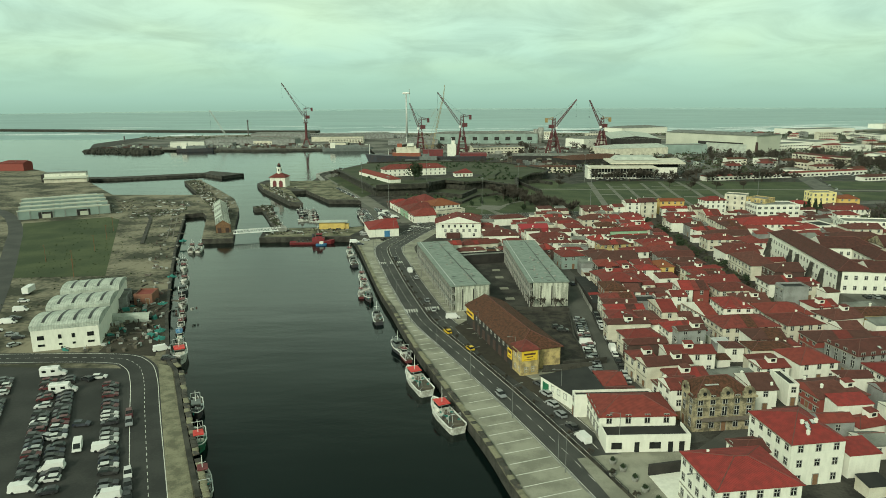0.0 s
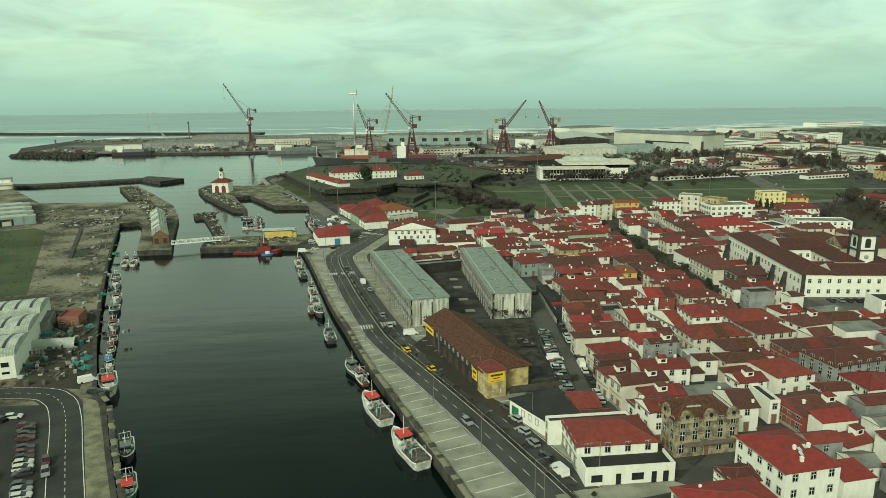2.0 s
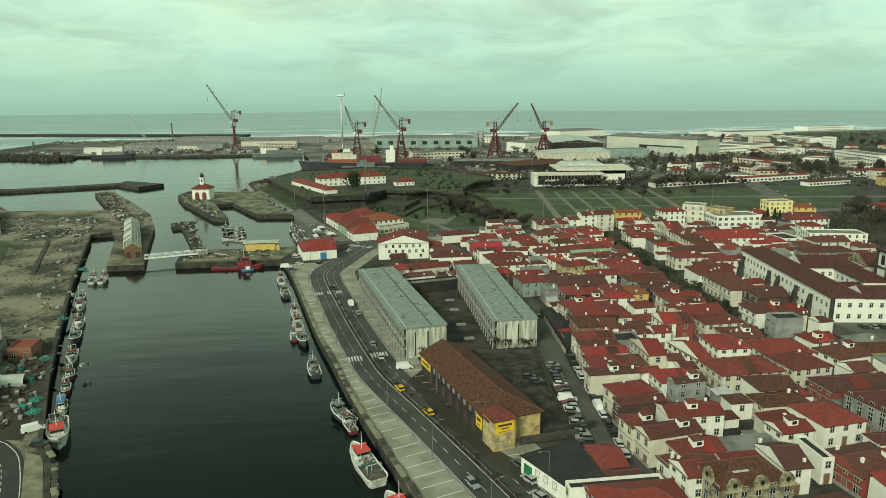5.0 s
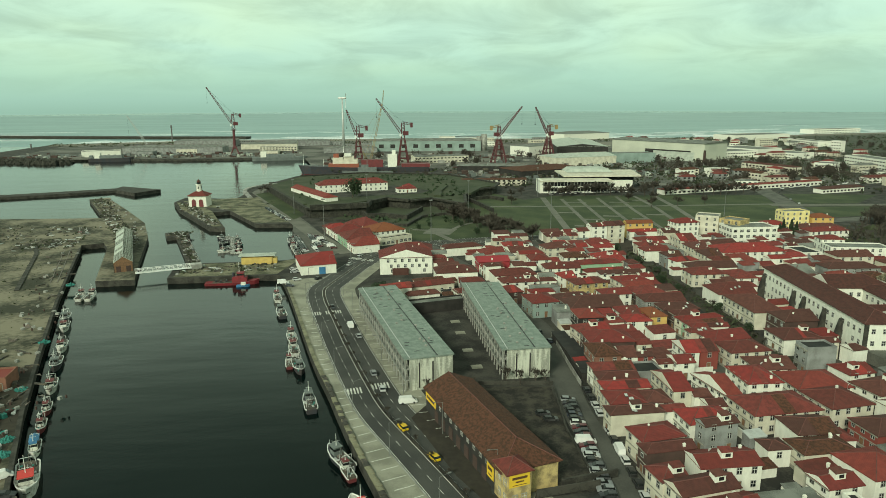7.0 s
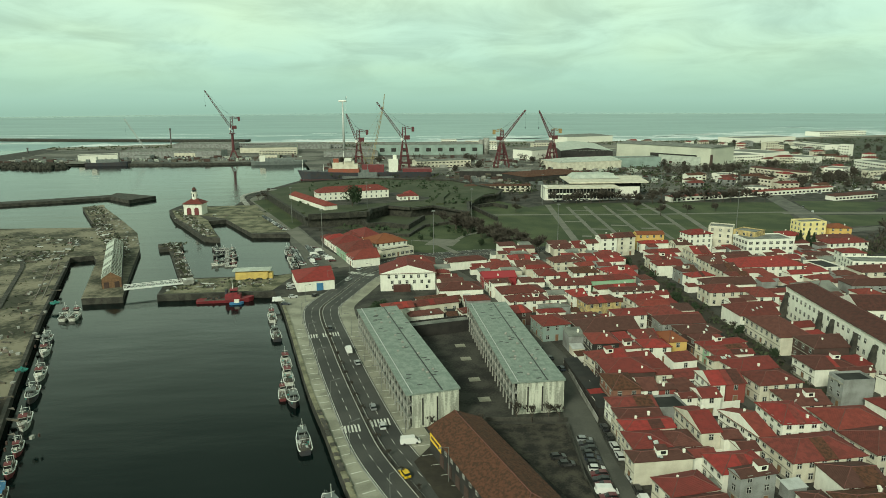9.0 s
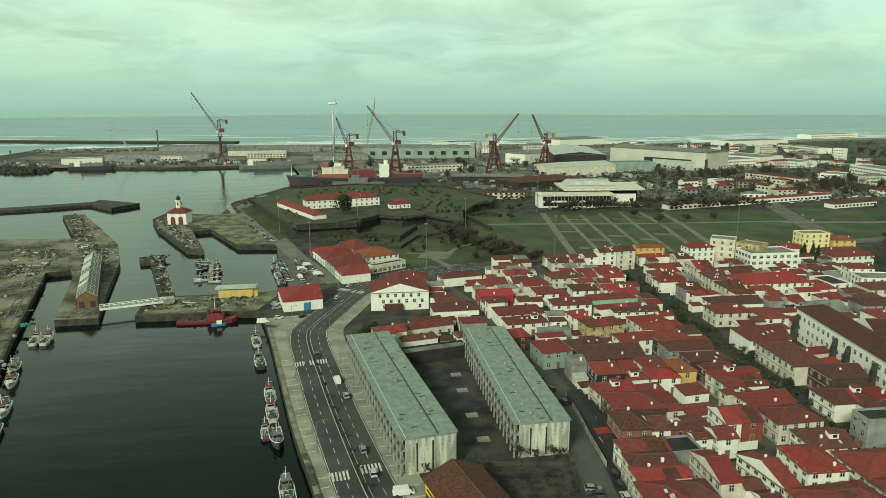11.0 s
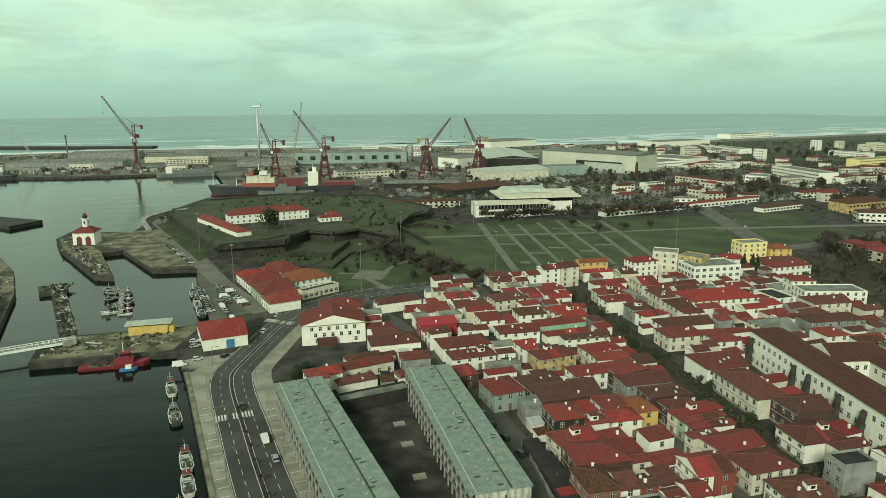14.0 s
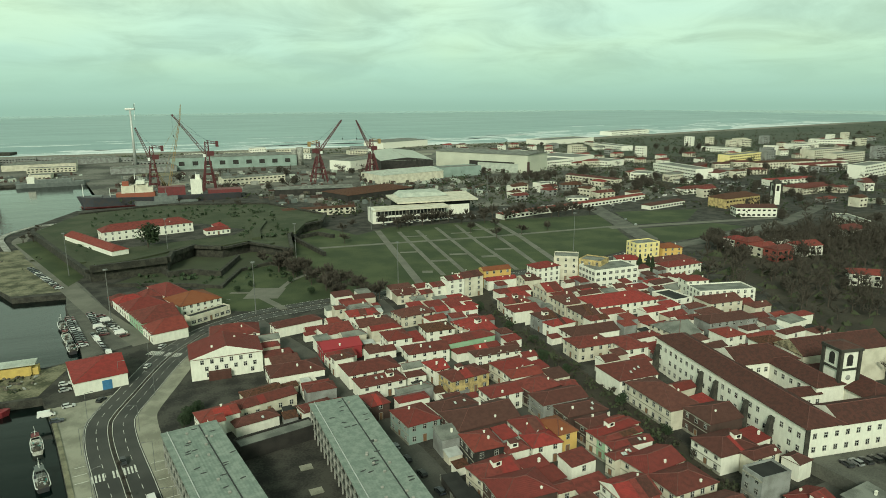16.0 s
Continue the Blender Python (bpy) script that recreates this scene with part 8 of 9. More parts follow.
# ---- boats ----
def fishing_boat(L, hull, cabin, label, trim="signal_red", tarp=None):
    b = thing("fishing_boat", label, "boat", "moored boats")
    B, H = L * 0.31, L * 0.115
    rings = []
    for t in (-0.5, -0.44, -0.2, 0.1, 0.32, 0.45, 0.5):
        w = B / 2 * (0.78 if t < -0.45 else 1.0 if t < 0.2 else 0.74 if t < 0.4 else 0.34 if t < 0.48 else 0.03)
        zt = H * (1.0 + 0.9 * max(0, t) ** 1.5 * 2.2)
        rings.append([(t * L, -w, zt), (t * L - (0.05 * L if t > 0.4 else 0), -w * 0.8, -0.4), (t * L - (0.05 * L if t > 0.4 else 0), w * 0.8, -0.4), (t * L, w, zt)])
    part("hull", Geo().loft(rings).mesh("hull", hull), b)
    rim = [Vector(r_[0]) for r_ in rings] + [Vector(r_[3]) for r_ in rings[::-1]]
    g = Geo().loft([[(q.x, q.y - d, q.z), (q.x, q.y - d, q.z + 0.24), (q.x, q.y + d, q.z + 0.24), (q.x, q.y + d, q.z)] for q in rim for d in (0.11,)])
    part("gunwale", g.mesh("gunwale", "white_metal"), b)
    inner = [(r_[0][0] * 0.97, r_[0][1] * 0.9) for r_ in rings] + [(r_[3][0] * 0.97, r_[3][1] * 0.9) for r_ in rings[::-1]]
    part("deck", Geo().prism(inner, H * 0.9, H + 0.06).mesh("deck", "deck_dark"), b)
    rg, g = random.Random(int(L * 10)), Geo()
    for _ in range(46):
        x, y = rg.uniform(-0.44, 0.42) * L, rg.uniform(-0.36, 0.36) * B
        if rg.random() < 0.6:
            g.box(x, y, H, rg.uniform(0.3, 1.1), rg.uniform(0.3, 0.8), rg.uniform(0.2, 0.7), rg.choice((0, 0, 1, 2)), rg.uniform(0, 90))
        else:
            g.rod((x, y, H), (x + rg.uniform(-1, 1), y + rg.uniform(-0.6, 0.6), H + rg.uniform(0.6, 2.6)), 0.06, 0.04, 4, slot=rg.choice((0, 1)))
    tagged(part("deck_gear", g.mesh("deck_gear", "deck_dark", "pale_metal", "net_teal"), b), "loose crates, ropes and gear on deck", "", "", "stuff")
    cx = 0.16 * L
    part("wheelhouse", Geo().loft([[(cx + sx * a, sy * q, zz) for sx, sy in ((-1, -1), (1, -1), (1, 1), (-1, 1))] for a, q, zz in ((L * 0.11, B * 0.3, H * 0.9), (L * 0.10, B * 0.28, H + 2.3))]).mesh("wheelhouse", cabin), b)
    part("window_band", Geo().box(cx, 0, H + 1.35, L * 0.212, B * 0.588, 0.6).mesh("window_band", "glass"), b)
    part("wheelhouse_roof", Geo().box(cx, 0, H + 2.3, L * 0.25, B * 0.66, 0.15).mesh("wheelhouse_roof", trim), b)
    part("boat_mast", Geo().rod((cx - L * 0.02, 0, H + 2.3), (cx - L * 0.02, 0, H + 2.3 + L * 0.28), 0.11, 0.05, 6).rod((cx - L * 0.02, -B * 0.25, H + 3.6), (cx - L * 0.02, B * 0.25, H + 3.6), 0.05, n=4).mesh("boat_mast", "white_metal"), b)
    g = Geo().rod((-0.34 * L, -B * 0.34, H), (-0.34 * L, -B * 0.34, H + 2.4), 0.09, n=5).rod((-0.34 * L, B * 0.34, H), (-0.34 * L, B * 0.34, H + 2.4), 0.09, n=5).rod((-0.34 * L, -B * 0.34, H + 2.4), (-0.34 * L, B * 0.34, H + 2.4), 0.09, n=5)
    part("gantry", g.mesh("gantry", "pale_metal"), b)
    part("deck_box", Geo().box(-0.36 * L, 0.0, H * 0.95, L * 0.2, B * 0.62, 0.5).mesh("deck_box", "deck_dark"), b)
    part("winch", Geo().rod((-0.02 * L, -0.6, H + 0.4), (-0.02 * L, 0.6, H + 0.4), 0.4, 0.4, 8).mesh("winch", "rail_iron"), b)
    for k in (1,):
        part("fender", Geo().rod((0, 0, 0), (0, 0, 0.25), 0.38, 0.38, 8).mesh("fender", "tyre"), b, pose((-0.3 + 0.18 * k) * L, -B * 0.52, H * 0.35, 90, 0, 0))
    if tarp:
        part("awning", Geo().loft([[(x, -B * 0.42, H + 2.0), (x, 0, H + 2.5), (x, B * 0.42, H + 2.0)] for x in (-0.42 * L, 0.06 * L)], 0, False).mesh("awning", tarp), b)
    return b


b_white = fishing_boat(11, "boat_white", "boat_white", "white wooden fishing boat moored at the quay", "ship_red")
b_dark = fishing_boat(12, "ship_dark", "navy_grey", "dark-hulled fishing boat with grey wheelhouse", "navy_grey")
b_red = fishing_boat(16.5, "boat_white", "boat_white", "white trawler with red deck covers", "signal_red")
b_small = fishing_boat(8, "ship_red", "boat_white", "small red open fishing boat", "ship_red")
b_green = fishing_boat(12, "ship_green", "white_wall", "green fishing boat with white wheelhouse", "signal_red")
b_blue = fishing_boat(9, "white_wall", "white_wall", "small white boat under a blue awning", "tarp_blue", "tarp_blue")
first = set()


def moor(src, x, y, turn):
    m = pose(x, y, -3.0, 0, 0, turn)
    if src.name in first:
        return copy_thing(src, m)
    first.add(src.name)
    src.matrix_basis = m
    return src


for src, x, y, t in ((b_dark, -45.6, 333, 105), (b_white, -37.6, 303, 103), (b_white, -35.2, 290, 103), (b_dark, -31.5, 273, 285), (b_small, -35.2, 277, 100), (b_dark, -25.2, 245, 102), (b_dark, -14.6, 212, 120), (b_small, -12.5, 206, 112),
                     (b_red, -7.8, 185, 112), (b_red, 0.4, 163, 114), (b_white, -50.5, 356, 103),
                     (b_white, -140, 367, 100), (b_white, -135.5, 367, 95), (b_white, -128.5, 324, -72), (b_white, -119.5, 301, -72), (b_dark, -114, 284, -72), (b_white, -107, 265, -70), (b_small, -101, 249, -70), (b_small, -97.5, 238, -70),
                     (b_blue, -93, 225, -68), (b_red, -87, 209, -66), (b_dark, -67.2, 169, -68), (b_green, -60.6, 152, -68), (b_white, -52.8, 133, 112), (b_dark, -133, 335, -72)):
    moor(src, x, y, t)
rb = random.Random(8)
def small_moor(src, x, y, turn):
    c = copy_thing(src, pose(x, y, -3.0, 0, 0, turn) @ Matrix.Scale(rb.uniform(0.55, 0.8), 4))
    return c


for k in range(5):
    small_moor(rb.choice((b_dark, b_dark, b_white, b_small)), -108.5 - 4.6 * k + 4.6, 430 + 13 * k, 108 + rb.uniform(-8, 8))
for k in range(6):
    small_moor(rb.choice((b_dark, b_white, b_small)), -87.5 - 1.9 * k, 455 + 8.5 * k + rb.uniform(-2.5, 2.5), 18 + rb.uniform(-40, 40))
    if k != 2:
        small_moor(rb.choice((b_dark, b_white, b_dark)), -95.5 - 1.9 * k, 457 + 8.5 * k + rb.uniform(-2.5, 2.5), 200 + rb.uniform(-40, 40))
for x, y in ((-60, 480), (-56, 462), (-52, 446), (-200, 512), (-194, 508)):
    moor(rb.choice((b_white, b_dark)), x, y, 105)
whole("pontoon", strip([(-103, 420), (-132, 500)], 3.5, 3.5, -3.2, -1.4).mesh("pontoon", "quay_stone"), "dark timber mooring pontoon piled with gear", "pontoon", "pontoons")
whole("pontoon", Geo().box(0, 0, 0, 14, 16, 2.4).mesh("pontoon", "quay_stone"), "dark square mooring platform", "pontoon", "pontoons", m=pose(-136, 505, -3.2, 0, 0, 20))
whole("pontoon", strip([(-90, 452), (-100, 500)], 1.2, 1.2, -3.2, -2.2).mesh("pontoon", "concrete"), "narrow grey floating mooring pontoon", "pontoon", "pontoons")
tg = thing("tugboat", "red tugboat with high wheelhouse at the pier", "tugboat", m=pose(-76, 384.6, -3, 0, 0, 2))
part("hull", ship_hull(26, 5.2, 1.15, 0.22, 1.3).mesh("hull", "tug_red"), tg)
part("deck", Geo().box(-3, 0, 1.0, 13, 3.6, 0.22).mesh("deck", "deck_dark"), tg)
for x, y in ((-8, 0.8), (-5.5, -0.7), (-3, 0.4)):
    part("winch", Geo().rod((x, y - 0.7, 1.7), (x, y + 0.7, 1.7), 0.55, 0.55, 10).mesh("winch", "dark_metal"), tg)
part("deckhouse", Geo().box(3.5, 0, 1.1, 7.0, 3.8, 2.5).box(2.6, 0, 3.6, 4.0, 3.4, 0.4).mesh("deckhouse", "tug_red"), tg)
part("wheelhouse", Geo().box(4, 0, 3.6, 3.2, 3.0, 2.3).box(4, 0, 5.9, 3.7, 3.4, 0.15).mesh("wheelhouse", "tug_red"), tg)
part("window_band", Geo().box(4, 0, 4.6, 3.3, 3.1, 0.8).mesh("window_band", "glass"), tg)
part("funnel", Geo().rod((0.6, 0, 3.4), (0.6, 0, 5.8), 0.7, 0.6, 10).mesh("funnel", "ship_dark"), tg)
part("ship_mast", Geo().rod((3.4, 0, 6.0), (3.4, 0, 11), 0.15, 0.06, 6).mesh("ship_mast", "white_metal"), tg)
bl = thing("harbour_launch", "small blue and white harbour launch", "boat", m=pose(-70, 379.6, -3, 0, 0, 5) @ Matrix.Scale(0.72, 4))
part("hull", ship_hull(9, 3, 1.2, 0.3, 0.5).mesh("hull", "tarp_blue"), bl)
part("wheelhouse", Geo().box(0, 0, 1.0, 3, 2, 2).mesh("wheelhouse", "white_wall"), bl)

# ---- trees ----
def bare_tree_meshes(seed, h):
    """Trunk with limbs, and a crown of thin twigs."""
    r = random.Random(seed)
    g, tw = Geo(), Geo()

    def grow(p, d, ln, rad, lev):
        q = p + d * ln
        g.rod(p, q, rad, rad * 0.65, 5 if lev < 2 else 3, caps=False)
        if lev >= 3:
            for _ in range(8):
                e = (d + Vector((r.uniform(-1, 1), r.uniform(-1, 1), r.uniform(-0.3, 0.9))) * 0.8).normalized() * ln * r.uniform(0.5, 1.1)
                o = p.lerp(q, r.uniform(0.2, 1))
                s = e.cross(Vector((r.uniform(-1, 1), r.uniform(-1, 1), 1))).normalized() * 0.085
                tw.face([o - s, o + s, o + e])
                m = o + e * 0.5
                e2 = (e + Vector((r.uniform(-1, 1), r.uniform(-1, 1), r.uniform(0, 1))) * ln * 0.5) * 0.5
                tw.face([m - s * 0.8, m + s * 0.8, m + e2])
            return
        for k in range(r.randint(3, 4)):
            a = r.uniform(0, 6.283)
            n = (d * r.uniform(0.6, 1.0) + Vector((math.cos(a), math.sin(a), r.uniform(0.0, 0.5))) * r.uniform(0.4, 0.7)).normalized()
            grow(p.lerp(q, r.uniform(0.75, 1.0)), n, ln * r.uniform(0.64, 0.84), rad * 0.55, lev + 1)

    grow(Vector((0, 0, 0)), Vector((r.uniform(-0.06, 0.06), r.uniform(-0.06, 0.06), 1)).normalized(), h * 0.26, h * 0.024, 0)
    return g.mesh("trunk", "bark"), tw.mesh("crown", "twigs")


def leafy_meshes(seed, h, w, cone=False):
    """Trunk, and a crown of many small leaf clumps with gaps."""
    r = random.Random(seed)
    g = Geo().rod((0, 0, 0), (0, 0, h * 0.55), h * 0.035, h * 0.015, 6)
    for _ in range(6):
        a = r.uniform(0, 6.283)
        g.rod((0, 0, h * r.uniform(0.2, 0.45)), (w * 0.35 * math.cos(a), w * 0.35 * math.sin(a), h * r.uniform(0.5, 0.8)), h * 0.012, h * 0.004, 4)
    c = Geo()
    lobes = [(r.uniform(-0.3, 0.3) * w, r.uniform(-0.3, 0.3) * w, h * r.uniform(0.4, 0.85), w * r.uniform(0.2, 0.34)) for _ in range(9)]
    for _ in range(1500):
        if cone:
            t = r.random() ** 0.7
            a = r.uniform(0, 6.283)
            q = w / 2 * t * r.uniform(0.55, 1.05)
            p = Vector((q * math.cos(a), q * math.sin(a), h * (1 - 0.95 * t)))
        else:
            x, y, z, q = r.choice(lobes)
            d = Vector((r.gauss(0, 1), r.gauss(0, 1), r.gauss(0, 1))).normalized() * q * r.uniform(0.6, 1.1)
            p = Vector((x, y, z)) + d
        s = h * 0.035 * r.uniform(0.6, 1.5)
        u = Vector((r.gauss(0, 1), r.gauss(0, 1), r.gauss(0, 1))).normalized() * s
        v = u.cross(Vector((r.gauss(0, 1), r.gauss(0, 1), r.gauss(0, 1)))).normalized() * s
        c.face([p - u, p + v, p + u, p - v])
    return g.mesh("trunk", "bark"), c.mesh("crown", "leaves")


def bare_lite(seed, h, limbs=9, twigs=16, thick=0.13):
    """A plainer bare tree for the woods and for the far park."""
    r = random.Random(seed)
    g, tw = Geo(), Geo()
    g.rod((0, 0, 0), (0, 0, h * 0.42), h * 0.026, h * 0.016, 5, caps=False)
    for _ in range(limbs):
        a, e = r.uniform(0, 6.283), r.uniform(0.15, 1.25)
        o = Vector((0, 0, h * r.uniform(0.28, 0.42)))
        q = o + Vector((math.cos(a) * math.cos(e), math.sin(a) * math.cos(e), math.sin(e))) * h * r.uniform(0.3, 0.55)
        g.rod(o, q, h * 0.011, h * 0.005, 3, caps=False)
        for _ in range(twigs):
            p = o.lerp(q, r.uniform(0.35, 1.0))
            d = ((q - o).normalized() + Vector((r.uniform(-1, 1), r.uniform(-1, 1), r.uniform(-0.4, 1)))).normalized() * h * r.uniform(0.12, 0.24)
            s = d.cross(Vector((r.uniform(-1, 1), r.uniform(-1, 1), 1))).normalized() * thick
            tw.face([p - s, p + s, p + d])
    return g.mesh("stem", "bark"), tw.mesh("crown", "twigs")


LITE = [bare_lite(s, 9.0) for s in (51, 52, 53, 54)]
PARK_TREE = [bare_lite(s, 9.0, 16, 34, 0.17) for s in (61, 62, 63)]
BARE = [bare_tree_meshes(s, 9.0) for s in (1, 2, 3, 4)]
LEAFY = [leafy_meshes(s, 8.0, 7.5) for s in (5, 6)]
CONE = leafy_meshes(7, 12.0, 5.0, True)
rt = random.Random(17)


def tree(kind, x, y, size, z=0.0):
    me = {"bare": lambda: rt.choice(BARE), "park": lambda: rt.choice(PARK_TREE), "leafy": lambda: rt.choice(LEAFY), "cone": lambda: CONE}[kind]()
    label = {"bare": "leafless winter tree with fine brown twigs", "park": "wide leafless park tree with dense brown twigs", "leafy": "dark evergreen tree with dense rounded crown", "cone": "tall dark cypress beside the yellow block"}[kind]
    t = thing("tree", label, "tree", "trees", "", pose(x, y, z, 0, 0, rt.uniform(0, 360)) @ Matrix.Scale(size, 4))
    part("trunk", me[0], t)
    part("crown", me[1], t)


for x, y in ((34, 247.5), (38, 246), (43, 247), (16, 254), (22, 241), (9, 241.5), (18, 239.5), (46, 246.5), (61, 246)):
    tree("bare", x, y, rt.uniform(0.75, 0.95))
for k in range(34):
    tree("park", 50 + 24 * k / 26 + rt.uniform(-9, 9), 550 - 72 * k / 26 + rt.uniform(-8, 8), rt.uniform(1.0, 1.4))
for k in range(30):
    tree("park", 148 + k * 6.3 + rt.uniform(-2, 2), 632 + rt.uniform(-4, 22), rt.uniform(1.2, 1.6))
for x, y in ((212, 572), (236, 578), (262, 584), (203, 600), (230, 612), (104, 600), (112, 640), (124, 655)):
    tree("park", x, y, rt.uniform(0.9, 1.2))


def wood(name, label, places):
    """Many trees that nobody could count, as one mesh each for stems and twigs."""
    w = thing(name, label, "wood", kind="stuff")
    for slot, nm, mat in ((0, "stems", "bark"), (1, "crowns", "twigs")):
        v, f, base = [], [], 0
        for (kind, x, y, s, pick, turn) in places:
            me = (LITE if kind == "bare" else LEAFY)[pick][slot]
            co = np.empty(len(me.vertices) * 3)
            me.vertices.foreach_get("co", co)
            co = co.reshape(-1, 3) * s
            c, q = math.cos(turn), math.sin(turn)
            v.append(np.stack([co[:, 0] * c - co[:, 1] * q + x, co[:, 0] * q + co[:, 1] * c + y, co[:, 2]], 1))
            f += [tuple(i + base for i in pl.vertices) for pl in me.polygons]
            base += len(co)
        me = bpy.data.meshes.new(nm)
        me.from_pydata(np.concatenate(v).tolist(), [], f)
        me.materials.append(MATS[mat])
        part(nm, me, w)


def scatter(n, zones, evergreen):
    out = []
    while len(out) < n:
        x0, x1, y0, y1 = rt.choice(zones)
        x, y = rt.uniform(x0, x1), rt.uniform(y0, y1)
        if x < 262 and 330 < y < 480 or x < 290 and 440 < y < 640 or 286 < x < 330 and 470 < y < 640 or 338 < x < 362 and 434 < y < 490 or x < 232 and 240 < y < 300:
            continue
        k = "leafy" if rt.random() < evergreen else "bare"
        out.append((k, x, y, rt.uniform(0.8, 1.5), rt.randrange(len(BARE) if k == "bare" else 2), rt.uniform(0, 6.28)))
    return out


wood("bare_wood", "brown leafless wood beside the town", scatter(1000, ((225, 470, 235, 470), (300, 480, 300, 478), (330, 480, 440, 500), (400, 640, 360, 520)), 0.06))
wood("far_trees", "scattered trees among distant houses", scatter(540, ((330, 520, 700, 900), (440, 1300, 560, 1250), (440, 900, 540, 900), (-70, 440, 900, 1120), (440, 800, 560, 800), (620, 1700, 900, 1400)), 0.3))
for k in range(16):
    tree("bare", -112 + rt.uniform(-6, 14), 690 + rt.uniform(0, 60), rt.uniform(0.6, 1.0))
for k in range(6):
    tree("bare", rt.uniform(-60, 50), rt.uniform(770, 830), rt.uniform(0.7, 1.2), 3.0)
for x, y in ((128, 403), (130, 386), (131, 338), (126, 330), (132, 318), (129, 300), (128, 280)):
    tree("bare", x, y, rt.uniform(0.5, 0.75))
for x, y, s in ((127, 352, 0.6), (133, 370, 0.5), (129, 420, 0.6), (5, 398, 0.4), (-5, 352, 0.6), (-7, 347, 0.6), (-3, 356, 0.5)):
    tree("leafy", x, y, s)
for x, y in ((241, 444), (245, 447), (249, 445), (253, 446), (247, 450)):
    tree("cone", x, y, rt.uniform(0.8, 1.1))
tree("leafy", -26, 612, 2.0, 6.0)
for x, y in ((-8, 503), (22, 500), (30, 508), (-2, 500), (52, 508), (58, 480)):
    tree("leafy", x, y, rt.uniform(0.35, 0.6))

# hedges and rough growth along walls and far fields
g = Geo()
for _ in range(3600):
    x, y = rt.choice(((rt.uniform(600, 2600), rt.uniform(900, 1700)), (rt.uniform(-640, 700), rt.uniform(1380, 1500)), (rt.uniform(210, 480), rt.uniform(235, 480))))
    if y > 1490 + max(0, (x - 650) * 0.22):
        continue
    s = rt.uniform(0.8, 3.2)
    p = [(x + s * rt.uniform(-1.6, 1.6), y + s * rt.uniform(-1.2, 1.2)) for _ in range(3)]
    g.face([(*p[0], 0.1), (*p[1], 0.1), (x, y, s)]).face([(*p[1], 0.1), (*p[2], 0.1), (x, y, s)]).face([(*p[2], 0.1), (*p[0], 0.1), (x, y, s)])
whole("scrub", g.mesh("scrub", "scrub"), "low dark scrub and hedges", "scrub", kind="stuff")

# dark hedges, gardens and small trees between the far houses
g = Geo()
for _ in range(2600):
    x, y = rt.choice(((rt.uniform(430, 1000), rt.uniform(560, 950)), (rt.uniform(600, 1900), rt.uniform(800, 1450)), (rt.uniform(300, 760), rt.uniform(690, 1000)), (rt.uniform(-60, 330), rt.uniform(700, 900)), (rt.uniform(500, 1200), rt.uniform(950, 1450))))
    if y > 1440 + max(0, (x - 650) * 0.22) or x < 120 and y < 860:
        continue
    w, hgt = rt.choice((1.2, 2.2, 3.2)), rt.choice((1.6, 2.6, 4.5, 6.5))
    for _ in range(9):
        c = Vector((x + rt.gauss(0, w), y + rt.gauss(0, w), hgt * rt.uniform(0.15, 0.95)))
        u = Vector((rt.gauss(0, 1), rt.gauss(0, 1), rt.gauss(0, 1))).normalized() * rt.uniform(0.7, 1.5)
        v = u.cross(Vector((rt.gauss(0, 1), rt.gauss(0, 1), 1))).normalized() * rt.uniform(0.7, 1.5)
        g.face([c - u, c + v, c + u, c - v], rt.choice((0, 1, 1, 2)))
whole("far_hedges", g.mesh("far_hedges", "leaves", "scrub", "twigs"), "dark hedges and small trees between far houses", "hedges", kind="stuff")

# ---- masts and lamps ----
HIGH = thing("lighting_mast", "tall slender lighting mast with ring of floodlights", "lamp post", "lighting masts", "", pose(27, 458, 0))
part("pole", Geo().rod((0, 0, 0), (0, 0, 26), 0.26, 0.13, 8).mesh("pole", "lamp_grey"), HIGH)
part("ring", Geo().rod((0, 0, 25.6), (0, 0, 26.1), 1.1, 1.1, 10).mesh("ring", "lamp_grey"), HIGH)
for x, y in ((105, 474), (243, 516), (-69, 575), (-14, 603), (62, 552), (286, 748), (135, 640), (-38, 470)):
    copy_thing(HIGH, pose(x, y, 0))
POST = thing("street_lamp", "slim grey street lamp with short arm", "street lamp", "street lamps", "", pose(25.5, 137, 0))
part("pole", Geo().rod((0, 0, 0), (0, 0, 9), 0.09, 0.06, 6).mesh("pole", "lamp_grey"), POST)
part("arm", Geo().rod((0, 0, 8.9), (2.2, 0, 9.4), 0.06, 0.05, 5).mesh("arm", "lamp_grey"), POST)
part("lamp_head", Geo().box(2.4, 0, 9.3, 0.8, 0.3, 0.16).mesh("lamp_head", "lamp_grey"), POST)
for x, y, h in along([q for q in offset(KERB_W, -0.9) if 110 < q[1] < 460], 27.0, 20.0):
    copy_thing(POST, pose(x, y, 0.05, 0, 0, h - 90))
for x, y, h in along([q for q in offset(KERB_W, 15.8) if 100 < q[1] < 440], 27.0, 8.0):
    copy_thing(POST, pose(x, y, 0.05, 0, 0, h + 90))
SAP = [bare_tree_meshes(s, 5.0) for s in (31, 32)]
for x, y, h in along([q for q in offset(KERB_W, 7.45) if 90 < q[1] < 330], 9.0):
    t = thing("young_tree", "thin leafless street tree on the median", "tree", "median trees", "", pose(x, y, 0.17, 0, 0, rt.uniform(0, 360)) @ Matrix.Scale(0.62, 4))
    me = rt.choice(SAP)
    part("trunk", me[0], t)
    part("crown", me[1], t)
